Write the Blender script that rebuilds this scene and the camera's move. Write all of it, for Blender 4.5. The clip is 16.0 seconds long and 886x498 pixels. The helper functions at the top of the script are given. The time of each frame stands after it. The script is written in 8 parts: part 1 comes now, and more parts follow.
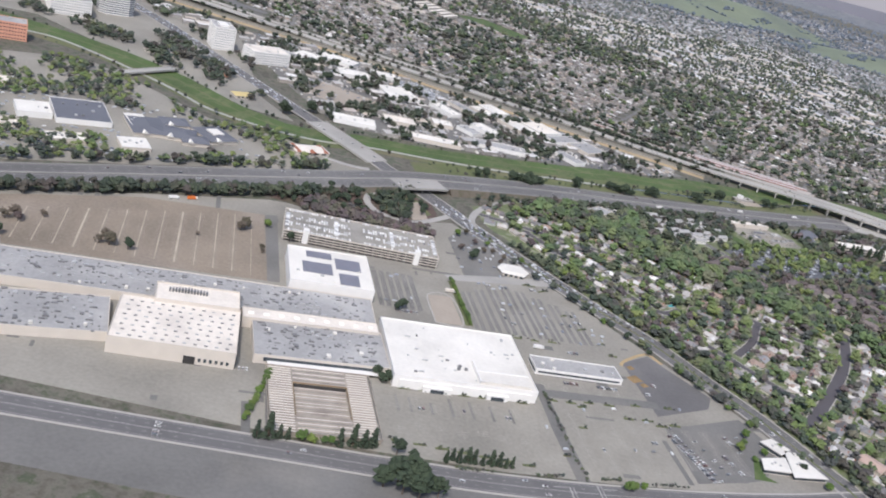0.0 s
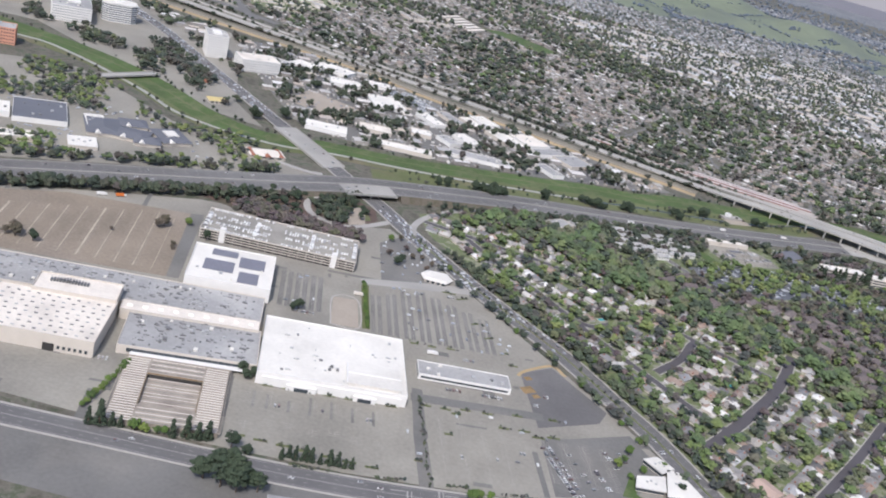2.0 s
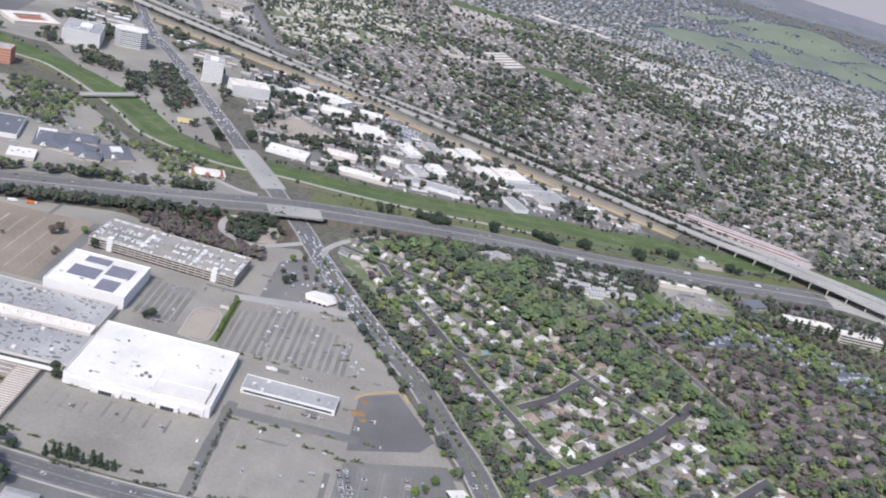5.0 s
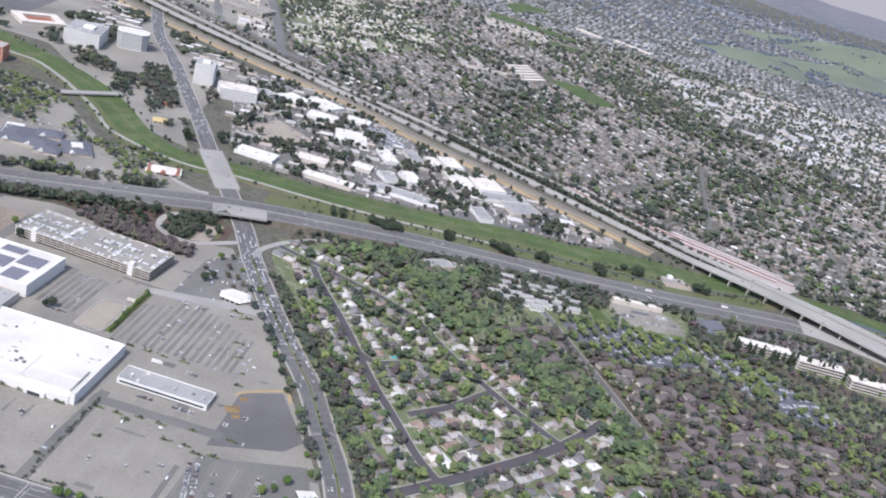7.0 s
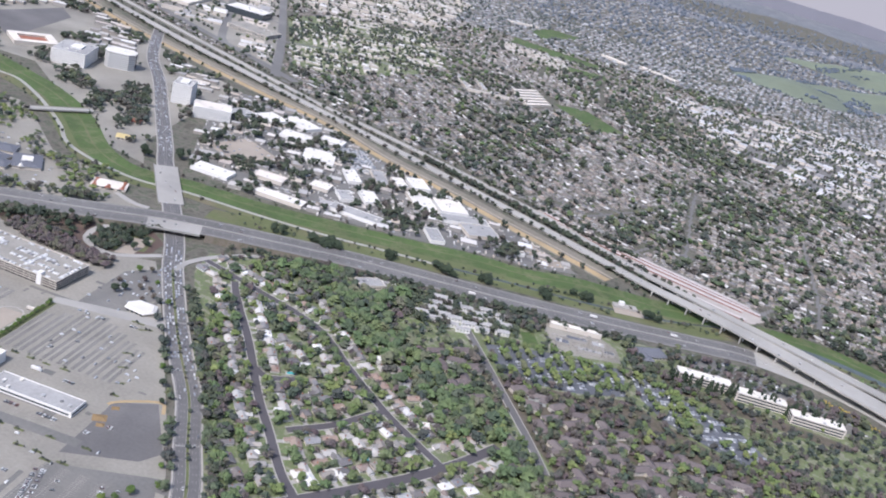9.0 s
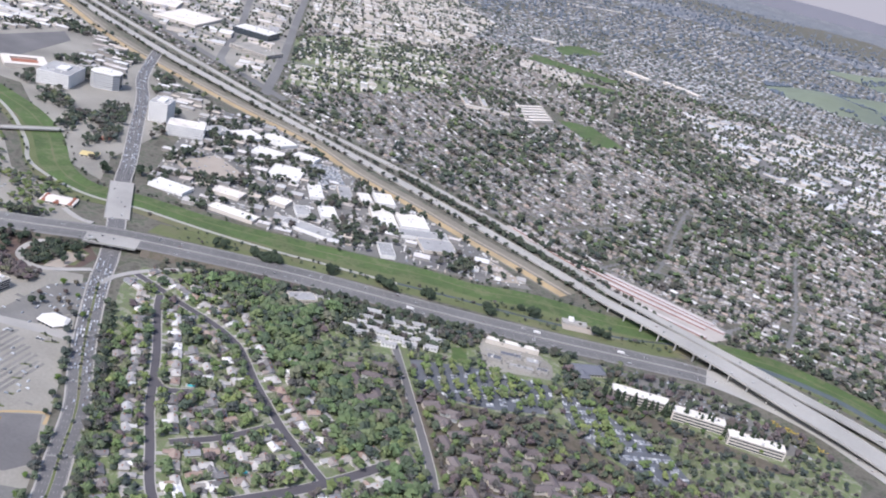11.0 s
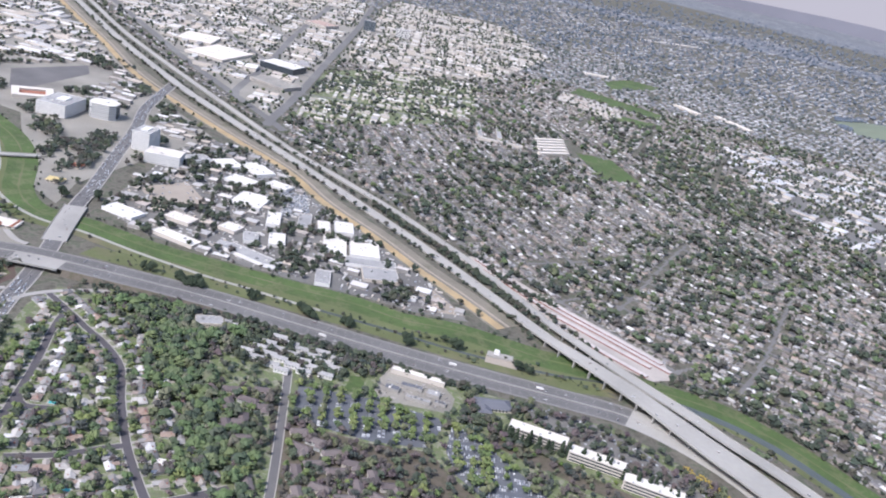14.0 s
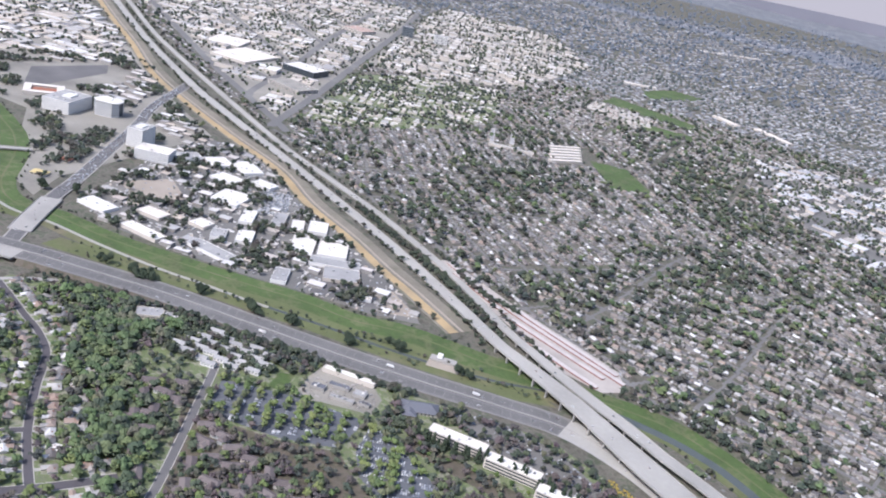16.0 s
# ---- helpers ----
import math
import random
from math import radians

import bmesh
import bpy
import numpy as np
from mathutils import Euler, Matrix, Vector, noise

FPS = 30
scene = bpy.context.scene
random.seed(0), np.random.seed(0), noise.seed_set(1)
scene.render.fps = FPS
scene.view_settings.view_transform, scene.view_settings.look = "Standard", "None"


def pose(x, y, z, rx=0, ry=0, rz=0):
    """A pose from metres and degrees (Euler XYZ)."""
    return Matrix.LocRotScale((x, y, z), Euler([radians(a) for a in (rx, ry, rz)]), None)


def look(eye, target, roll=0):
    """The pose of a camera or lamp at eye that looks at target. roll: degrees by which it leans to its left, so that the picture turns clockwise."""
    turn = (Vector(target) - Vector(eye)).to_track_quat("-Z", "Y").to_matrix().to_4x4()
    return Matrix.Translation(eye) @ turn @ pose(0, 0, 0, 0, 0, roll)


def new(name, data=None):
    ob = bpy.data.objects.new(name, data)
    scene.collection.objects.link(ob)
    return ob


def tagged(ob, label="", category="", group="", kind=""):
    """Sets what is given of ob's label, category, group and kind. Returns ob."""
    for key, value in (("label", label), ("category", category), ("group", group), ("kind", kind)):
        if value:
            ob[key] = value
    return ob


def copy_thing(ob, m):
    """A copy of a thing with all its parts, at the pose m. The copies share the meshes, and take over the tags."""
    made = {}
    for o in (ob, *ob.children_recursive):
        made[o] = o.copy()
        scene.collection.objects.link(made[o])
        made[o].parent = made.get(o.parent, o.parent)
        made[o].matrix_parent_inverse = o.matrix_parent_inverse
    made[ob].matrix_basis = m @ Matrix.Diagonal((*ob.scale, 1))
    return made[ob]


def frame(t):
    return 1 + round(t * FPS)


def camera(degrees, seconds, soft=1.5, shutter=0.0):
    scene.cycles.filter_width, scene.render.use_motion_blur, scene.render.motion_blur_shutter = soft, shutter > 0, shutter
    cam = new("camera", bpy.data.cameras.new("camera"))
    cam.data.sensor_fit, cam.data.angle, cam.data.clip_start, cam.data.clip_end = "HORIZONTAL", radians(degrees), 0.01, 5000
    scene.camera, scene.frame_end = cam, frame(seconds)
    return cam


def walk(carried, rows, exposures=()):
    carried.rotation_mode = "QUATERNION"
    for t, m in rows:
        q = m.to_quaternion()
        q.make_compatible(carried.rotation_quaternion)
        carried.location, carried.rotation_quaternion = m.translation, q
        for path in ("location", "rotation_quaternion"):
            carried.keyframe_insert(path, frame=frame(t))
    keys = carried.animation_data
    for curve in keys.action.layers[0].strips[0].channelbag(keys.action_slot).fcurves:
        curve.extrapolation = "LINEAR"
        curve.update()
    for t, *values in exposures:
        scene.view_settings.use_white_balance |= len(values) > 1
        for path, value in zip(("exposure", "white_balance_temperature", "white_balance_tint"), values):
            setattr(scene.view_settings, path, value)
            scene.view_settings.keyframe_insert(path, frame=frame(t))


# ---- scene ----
cam = camera(51.9, 16.0, soft=2.0)
PATH = [
    (0, (1.863, 2.312, 404.809), (2.066, 4.153, 404.054), 16.1),
    (0.5, (47.003, 1.298, 412.644), (47.164, 3.132, 411.863), 16.1),
    (1, (90.691, 1.574, 421.272), (90.811, 3.407, 420.479), 16.0),
    (1.5, (134.592, 4.164, 428.855), (134.669, 6.002, 428.07), 16.0),
    (2, (179.176, 7.775, 436.638), (179.201, 9.623, 435.874), 15.9),
    (2.5, (223.393, 12.435, 444.618), (223.366, 14.293, 443.876), 15.8),
    (3, (266.772, 17.751, 453.489), (266.696, 19.61, 452.757), 15.7),
    (3.5, (309.899, 23.252, 462.227), (309.778, 25.107, 461.488), 15.7),
    (4, (353.569, 29.997, 470.527), (353.404, 31.847, 469.785), 15.7),
    (6.5, (573.198, 84.889, 516.117), (572.826, 86.698, 515.35), 16.1),
    (7, (616.555, 99.614, 525.488), (616.143, 101.415, 524.72), 16.2),
    (7.5, (658.98, 114.51, 534.606), (658.529, 116.304, 533.846), 16.2),
    (8, (701.87, 132.184, 544.124), (701.378, 133.97, 543.371), 16.1),
    (8.5, (744.336, 150.199, 553.249), (743.811, 151.977, 552.499), 16.0),
    (9, (786.812, 170.426, 561.16), (786.254, 172.193, 560.409), 15.8),
    (9.5, (828.577, 190.574, 569.526), (827.987, 192.331, 568.775), 15.4),
    (12, (1029.977, 308.704, 607.755), (1029.199, 310.394, 607.021), 13.3),
    (12.5, (1069.21, 335.959, 613.62), (1068.392, 337.635, 612.897), 13.0),
    (13, (1107.586, 361.901, 620.072), (1106.734, 363.56, 619.348), 12.8),
    (13.5, (1145.921, 390.409, 625.53), (1145.031, 392.047, 624.805), 12.6),
    (14, (1184.768, 418.725, 632.342), (1183.839, 420.343, 631.62), 12.4),
    (14.5, (1222.711, 448.521, 637.637), (1221.746, 450.116, 636.912), 12.3),
    (15, (1260.184, 478.247, 643.832), (1259.186, 479.819, 643.102), 12.3),
    (15.5, (1297.592, 511.178, 648.148), (1296.555, 512.726, 647.421), 12.2),
    (16, (1334.858, 543.382, 653.935), (1333.791, 544.905, 653.2), 12.3),
]
S = 0.39  # the place is written in life-size metres and set down as a model at this scale
walk(cam, [(t, look(Vector(eye) * S, Vector(target) * S, roll)) for t, eye, target, roll in PATH], exposures=[(0.0, 0.39, 6150, 11.5), (6.0, 0.50, 5940, 13.5), (16.0, 0.70, 5900, 14.5)])

# ---- light: a bright, thinly overcast spring day ----
SUN_AZ, SUN_EL = radians(192), radians(52)
world = bpy.data.worlds.new("sky")
scene.world = world
world.use_nodes = True
wn = world.node_tree
sky = wn.nodes.new("ShaderNodeTexSky")
sky.sky_type = "NISHITA"
sky.sun_disc = False
sky.sun_elevation, sky.sun_rotation = SUN_EL, SUN_AZ
sky.air_density, sky.dust_density = 1.0, 3.0
wn.nodes["Background"].inputs[1].default_value = 0.125
wn.links.new(sky.outputs[0], wn.nodes["Background"].inputs[0])
sun = new("sun", bpy.data.lights.new("sun", "SUN"))
sun.data.energy, sun.data.angle, sun.data.color = 2.3, radians(7), (1.0, 0.95, 0.88)
way = Vector((math.sin(SUN_AZ) * math.cos(SUN_EL), math.cos(SUN_AZ) * math.cos(SUN_EL), math.sin(SUN_EL)))
sun.matrix_world = look(way * 100, (0, 0, 0))


# ---- materials ----
def material(name, colour, spread=0.15, scale=0.05, rough=0.85, fine=1.5, tint=None, tints=0.0, vary="", metal=0.0, bump=0.0, ramp=None):
    """A surface with variation at two scales; vary: 'object' or 'island' picks a colour of the ramp for each piece."""
    m = bpy.data.materials.new(name)
    m.use_nodes = True
    nt = m.node_tree
    b = nt.nodes["Principled BSDF"]
    b.inputs["Roughness"].default_value = rough
    b.inputs["Metallic"].default_value = metal
    geo = nt.nodes.new("ShaderNodeNewGeometry")
    big = nt.nodes.new("ShaderNodeTexNoise")
    big.inputs["Scale"].default_value, big.inputs["Detail"].default_value = scale / S, 5
    small = nt.nodes.new("ShaderNodeTexNoise")
    small.inputs["Scale"].default_value, small.inputs["Detail"].default_value = fine / S, 3
    for n in (big, small):
        nt.links.new(geo.outputs["Position"], n.inputs["Vector"])

    def maths(op, a, c):
        n = nt.nodes.new("ShaderNodeMath")
        n.operation = op
        for k, v in enumerate((a, c)):
            if isinstance(v, (int, float)):
                n.inputs[k].default_value = v
            else:
                nt.links.new(v, n.inputs[k])
        return n.outputs[0]

    value = maths("ADD", maths("MULTIPLY", maths("SUBTRACT", big.outputs["Fac"], 0.5), spread * 4), maths("MULTIPLY", maths("SUBTRACT", small.outputs["Fac"], 0.5), spread * 2.2))
    value = maths("ADD", value, 1.0)
    if ramp:
        r = nt.nodes.new("ShaderNodeValToRGB")
        r.color_ramp.interpolation = "LINEAR"
        while len(r.color_ramp.elements) < len(ramp):
            r.color_ramp.elements.new(0.5)
        for k, c in enumerate(ramp):
            r.color_ramp.elements[k].position = k / (len(ramp) - 1)
            r.color_ramp.elements[k].color = (*c, 1)
        if vary == "object":
            info = nt.nodes.new("ShaderNodeObjectInfo")
            nt.links.new(info.outputs["Random"], r.inputs[0])
        elif vary == "island":
            nt.links.new(geo.outputs["Random Per Island"], r.inputs[0])
        elif vary == "tree":
            own = nt.nodes.new("ShaderNodeAttribute")
            own.attribute_name = "pick"
            nt.links.new(own.outputs["Fac"], r.inputs[0])
        else:
            mid = nt.nodes.new("ShaderNodeTexNoise")
            mid.inputs["Scale"].default_value, mid.inputs["Detail"].default_value = scale * 2.3 / S, 8
            mid.inputs["Roughness"].default_value = 0.7
            nt.links.new(geo.outputs["Position"], mid.inputs["Vector"])
            nt.links.new(maths("ADD", maths("MULTIPLY", maths("SUBTRACT", mid.outputs["Fac"], 0.5), 3.0), 0.5), r.inputs[0])
        base = r.outputs[0]
    else:
        rgb = nt.nodes.new("ShaderNodeRGB")
        rgb.outputs[0].default_value = (*colour, 1)
        base = rgb.outputs[0]
    if tint:
        mix = nt.nodes.new("ShaderNodeMix")
        mix.data_type = "RGBA"
        nt.links.new(base, mix.inputs["A"])
        mix.inputs["B"].default_value = (*tint, 1)
        patch = nt.nodes.new("ShaderNodeTexNoise")
        patch.inputs["Scale"].default_value, patch.inputs["Detail"].default_value = scale * 0.6 / S, 6
        nt.links.new(geo.outputs["Position"], patch.inputs["Vector"])
        fac = maths("MULTIPLY", maths("SUBTRACT", patch.outputs["Fac"], 0.5 - tints * 0.15), 5.0)
        clampn = nt.nodes.new("ShaderNodeClamp")
        nt.links.new(fac, clampn.inputs[0])
        nt.links.new(clampn.outputs[0], mix.inputs["Factor"])
        base = mix.outputs["Result"]
    mul = nt.nodes.new("ShaderNodeVectorMath")
    mul.operation = "SCALE"
    nt.links.new(base, mul.inputs[0])
    nt.links.new(value, mul.inputs["Scale"])
    nt.links.new(mul.outputs[0], b.inputs["Base Color"])
    if bump:
        bn = nt.nodes.new("ShaderNodeBump")
        bn.inputs["Strength"].default_value, bn.inputs["Distance"].default_value = bump, 0.3
        nt.links.new(small.outputs["Fac"], bn.inputs["Height"])
        nt.links.new(bn.outputs[0], b.inputs["Normal"])
    return m


M = {}
M["ground"] = material("suburban_ground", None, 0.20, 0.02, fine=0.15, ramp=[(0.045, 0.058, 0.032), (0.09, 0.083, 0.062), (0.135, 0.122, 0.10), (0.062, 0.076, 0.042), (0.155, 0.142, 0.12)])
M["yard"] = material("yard_ground", None, 0.12, 0.03, fine=0.4, ramp=[(0.075, 0.109, 0.042), (0.150, 0.154, 0.096), (0.112, 0.154, 0.054), (0.250, 0.237, 0.186), (0.100, 0.128, 0.060)])
M["litter"] = material("wood_floor_ground", None, 0.12, 0.03, fine=0.4, ramp=[(0.05, 0.06, 0.03), (0.10, 0.085, 0.06), (0.12, 0.10, 0.08), (0.06, 0.08, 0.03)])
M["lot"] = material("worn_parking_asphalt", (0.262, 0.245, 0.210), 0.20, 0.012, fine=0.3, tint=(0.195, 0.183, 0.160), tints=-0.1)
M["tanstall"] = material("faint_stall_lines", (0.295, 0.25, 0.205), 0.15, 0.05)
M["lot_dark"] = material("newer_parking_asphalt", (0.152, 0.147, 0.138), 0.18, 0.015, fine=0.3, tint=(0.20, 0.188, 0.168), tints=0.0)
M["darklot"] = material("dark_faded_asphalt", (0.128, 0.122, 0.12), 0.15, 0.015, fine=0.3, tint=(0.16, 0.152, 0.148))
M["bluelot"] = material("bluish_parking_asphalt", (0.105, 0.112, 0.128), 0.15, 0.02, fine=0.3, tint=(0.14, 0.145, 0.155))
M["lot_tan"] = material("brown_faded_asphalt", (0.225, 0.185, 0.142), 0.26, 0.012, fine=0.3, tint=(0.26, 0.218, 0.178))
M["road"] = material("road_asphalt", (0.125, 0.12, 0.12), 0.10, 0.02, fine=0.2, tint=(0.15, 0.145, 0.142))
M["street"] = material("dark_street_asphalt", (0.085, 0.078, 0.085), 0.10, 0.02, fine=0.3)
M["freeway"] = material("freeway_pavement", (0.155, 0.15, 0.145), 0.10, 0.01, fine=0.1, tint=(0.195, 0.19, 0.18))
M["tracks"] = material("oily_worn_pavement", (0.13, 0.125, 0.122), 0.2, 0.01, fine=0.1, tint=(0.165, 0.16, 0.155))
M["shoulder"] = material("paler_shoulder", (0.21, 0.20, 0.185), 0.14, 0.02, fine=0.2, tint=(0.165, 0.16, 0.15))
M["concrete"] = material("pale_concrete", (0.34, 0.325, 0.30), 0.08, 0.02, fine=0.4, tint=(0.28, 0.27, 0.25))
M["highway"] = material("highway_concrete", (0.36, 0.345, 0.315), 0.09, 0.01, fine=0.15, tint=(0.30, 0.29, 0.265))
M["gardeck"] = material("garage_roof_concrete", (0.29, 0.272, 0.24), 0.16, 0.04, fine=0.4, tint=(0.20, 0.19, 0.172))
M["palecars"] = material("pale_car_paint", None, 0.03, 1.0, rough=0.3, vary="island", ramp=[(0.78, 0.78, 0.76), (0.70, 0.69, 0.66), (0.40, 0.40, 0.41), (0.80, 0.80, 0.79), (0.12, 0.12, 0.13), (0.74, 0.73, 0.71)])
M["paleglass"] = material("pale_reflective_glass", (0.13, 0.15, 0.17), 0.08, 0.1, rough=0.15)
M["stain"] = material("oil_stained_asphalt", (0.17, 0.162, 0.15), 0.25, 0.03, fine=0.4, tint=(0.215, 0.203, 0.182))
M["kerb"] = material("kerb_concrete", (0.36, 0.34, 0.31), 0.08, 0.1)
M["paint"] = material("worn_road_paint", (0.34, 0.33, 0.31), 0.10, 0.1)
M["oldpaint"] = material("faded_bay_lines", (0.32, 0.302, 0.268), 0.25, 0.05)
M["tanpaint"] = material("faded_tan_lot_lines", (0.37, 0.32, 0.25), 0.3, 0.05)
M["grass"] = material("spring_grass", None, 0.22, 0.012, fine=0.12, ramp=[(0.045, 0.07, 0.022), (0.075, 0.115, 0.032), (0.06, 0.098, 0.027), (0.115, 0.13, 0.055), (0.056, 0.088, 0.027)])
M["dullgrass"] = material("weedy_grass", (0.11, 0.125, 0.05), 0.16, 0.02, fine=0.2, tint=(0.16, 0.14, 0.085))
M["ochre"] = material("dry_ochre_earth", (0.40, 0.295, 0.16), 0.16, 0.02, fine=0.2, tint=(0.30, 0.235, 0.145))
M["pinkearth"] = material("graded_pinkish_gravel", (0.40, 0.36, 0.325), 0.10, 0.02, fine=0.2, tint=(0.33, 0.30, 0.27))
M["redline"] = material("red_painted_doors", (0.25, 0.13, 0.11), 0.10, 0.1)
M["pinkroof"] = material("pale_pinkish_metal_roof", (0.50, 0.455, 0.43), 0.08, 0.05, fine=0.3, rough=0.6, tint=(0.42, 0.385, 0.365))
M["sand"] = material("pale_sandy_earth", (0.33, 0.285, 0.235), 0.10, 0.03, fine=0.3)
M["orangesoil"] = material("orange_soil", (0.23, 0.155, 0.075), 0.15, 0.1)
M["bark"] = material("bark_mulch", (0.10, 0.068, 0.055), 0.15, 0.05, fine=0.5, tint=(0.085, 0.075, 0.05))
M["water"] = material("creek_water", (0.09, 0.10, 0.09), 0.1, 0.05, rough=0.25)
M["siltwater"] = material("silty_pale_creek", (0.34, 0.32, 0.27), 0.1, 0.03, rough=0.3)
M["whiteroof"] = material("white_coated_roof", (0.69, 0.66, 0.605), 0.09, 0.03, fine=0.3, rough=0.65, tint=(0.60, 0.57, 0.52))
M["creamroof"] = material("cream_roof", (0.68, 0.625, 0.555), 0.09, 0.05, fine=0.4, tint=(0.57, 0.52, 0.465))
M["greyroof"] = material("grey_gravel_roof", (0.31, 0.305, 0.30), 0.18, 0.02, fine=0.3, tint=(0.40, 0.39, 0.375))
M["slateroof"] = material("blue_grey_roof", (0.125, 0.13, 0.15), 0.08, 0.03, fine=0.4)
M["cream"] = material("cream_stucco", (0.55, 0.50, 0.44), 0.05, 0.1)
M["whitewall"] = material("white_painted_wall", (0.70, 0.685, 0.66), 0.05, 0.1)
M["pinkwall"] = material("salmon_stucco", (0.58, 0.30, 0.21), 0.05, 0.1)
M["redroof"] = material("terracotta_roof", (0.30, 0.125, 0.08), 0.10, 0.2)
M["yellowwall"] = material("yellow_stucco", (0.52, 0.42, 0.20), 0.06, 0.2)
M["glass"] = material("dark_tinted_glass", (0.05, 0.06, 0.07), 0.1, 0.1, rough=0.12)
# near-black that puts the shade of openings and recesses into the colour
M["dark"] = material("painted_shade", (0.035, 0.033, 0.032), 0.1, 0.2)
M["unit"] = material("galvanised_metal", (0.38, 0.38, 0.38), 0.10, 0.3, rough=0.5)
M["darkunit"] = material("grey_duct_metal", (0.16, 0.158, 0.16), 0.10, 0.3, rough=0.5)
M["solar"] = material("solar_panel", (0.20, 0.195, 0.225), 0.08, 0.1, rough=0.3)
M["planks"] = material("weathered_deck_concrete", (0.33, 0.29, 0.245), 0.22, 0.06, fine=0.6, tint=(0.235, 0.20, 0.17))
M["houseroof"] = material("shingle_roof", None, 0.10, 0.3, vary="object", ramp=[(0.098, 0.095, 0.098), (0.244, 0.232, 0.220), (0.305, 0.220, 0.171), (0.146, 0.144, 0.149), (0.488, 0.464, 0.433), (0.207, 0.201, 0.195), (0.122, 0.110, 0.107), (0.366, 0.336, 0.299), (0.171, 0.171, 0.183), (0.732, 0.720, 0.695), (0.256, 0.244, 0.232)])
M["houseroofs"] = material("mixed_shingle_roofs", None, 0.10, 0.3, vary="island", ramp=[(0.065, 0.065, 0.07), (0.19, 0.175, 0.165), (0.27, 0.215, 0.18), (0.11, 0.11, 0.115), (0.62, 0.61, 0.59), (0.20, 0.19, 0.185), (0.09, 0.085, 0.086), (0.30, 0.235, 0.19), (0.17, 0.165, 0.17), (0.40, 0.385, 0.365), (0.12, 0.112, 0.11), (0.30, 0.28, 0.26)])
M["bigroofs"] = material("mixed_flat_roofs", None, 0.10, 0.02, vary="island", ramp=[(0.58, 0.56, 0.52), (0.30, 0.29, 0.285), (0.66, 0.64, 0.61), (0.50, 0.43, 0.35), (0.22, 0.215, 0.22), (0.60, 0.57, 0.53), (0.38, 0.36, 0.335), (0.68, 0.67, 0.65), (0.36, 0.29, 0.24)])
# the bigroofs colours again, dimmed and blued as painted distance haze
M["hazebigroofs"] = material("hazed_flat_roofs", None, 0.10, 0.02, vary="island", ramp=[(0.499, 0.504, 0.510), (0.258, 0.261, 0.279), (0.568, 0.576, 0.598), (0.430, 0.387, 0.343), (0.189, 0.194, 0.216), (0.516, 0.513, 0.519), (0.327, 0.324, 0.328), (0.585, 0.603, 0.637), (0.310, 0.261, 0.235)])
M["aptroof"] = material("brown_purple_shingle", None, 0.10, 0.3, vary="object", ramp=[(0.105, 0.086, 0.085), (0.15, 0.125, 0.12), (0.12, 0.10, 0.10), (0.17, 0.145, 0.135)])
M["housewall"] = material("painted_siding", None, 0.05, 0.3, vary="object", ramp=[(0.50, 0.46, 0.40), (0.60, 0.58, 0.54), (0.42, 0.38, 0.33), (0.55, 0.50, 0.42), (0.38, 0.40, 0.40)])
M["leaf"] = material("fresh_leaves", None, 0.25, 0.3, fine=1.0, vary="object", ramp=[(0.062, 0.105, 0.022), (0.095, 0.15, 0.028), (0.05, 0.085, 0.025), (0.125, 0.165, 0.035), (0.075, 0.115, 0.03)])
M["darkleaf"] = material("evergreen_leaves", None, 0.25, 0.3, fine=1.0, vary="object", ramp=[(0.022, 0.036, 0.02), (0.034, 0.05, 0.026), (0.028, 0.042, 0.024)])
M["bareleaf"] = material("bare_twigs", None, 0.25, 0.3, fine=1.0, vary="object", ramp=[(0.10, 0.075, 0.06), (0.085, 0.075, 0.05), (0.12, 0.095, 0.075), (0.075, 0.055, 0.055)])
M["trees"] = material("mixed_crowns", None, 0.25, 0.1, fine=0.6, vary="tree", ramp=[(0.035, 0.047, 0.043), (0.059, 0.080, 0.053), (0.088, 0.110, 0.060), (0.040, 0.053, 0.048), (0.088, 0.076, 0.069), (0.052, 0.072, 0.051), (0.110, 0.122, 0.061), (0.042, 0.055, 0.047), (0.066, 0.062, 0.055)])
M["darktrees"] = material("evergreen_crowns", None, 0.25, 0.1, fine=0.6, vary="tree", ramp=[(0.027, 0.038, 0.028), (0.042, 0.056, 0.036), (0.054, 0.067, 0.039), (0.060, 0.050, 0.045)])
M["greentrees"] = material("spring_crowns", None, 0.25, 0.1, fine=0.6, vary="tree", ramp=[(0.068, 0.105, 0.048), (0.098, 0.145, 0.058), (0.052, 0.076, 0.046), (0.128, 0.16, 0.066), (0.075, 0.115, 0.05), (0.13, 0.122, 0.09), (0.105, 0.148, 0.058), (0.045, 0.064, 0.042), (0.08, 0.092, 0.062)])
M["yellowtrees"] = material("yellow_green_crowns", None, 0.25, 0.1, fine=0.6, vary="tree", ramp=[(0.125, 0.162, 0.052), (0.09, 0.132, 0.046), (0.155, 0.182, 0.062), (0.072, 0.105, 0.045), (0.13, 0.135, 0.075)])
M["blossom"] = material("yellow_blossom", (0.33, 0.25, 0.06), 0.25, 0.1, fine=0.6)
M["dryverge"] = material("dry_brown_verge", (0.205, 0.185, 0.145), 0.2, 0.02, fine=0.2, tint=(0.13, 0.125, 0.085))
M["browntrees"] = material("half_bare_crowns", None, 0.25, 0.1, fine=0.6, vary="tree", ramp=[(0.102, 0.079, 0.079), (0.079, 0.074, 0.063), (0.124, 0.092, 0.095), (0.092, 0.092, 0.061), (0.095, 0.069, 0.077), (0.063, 0.062, 0.057), (0.111, 0.112, 0.066)])
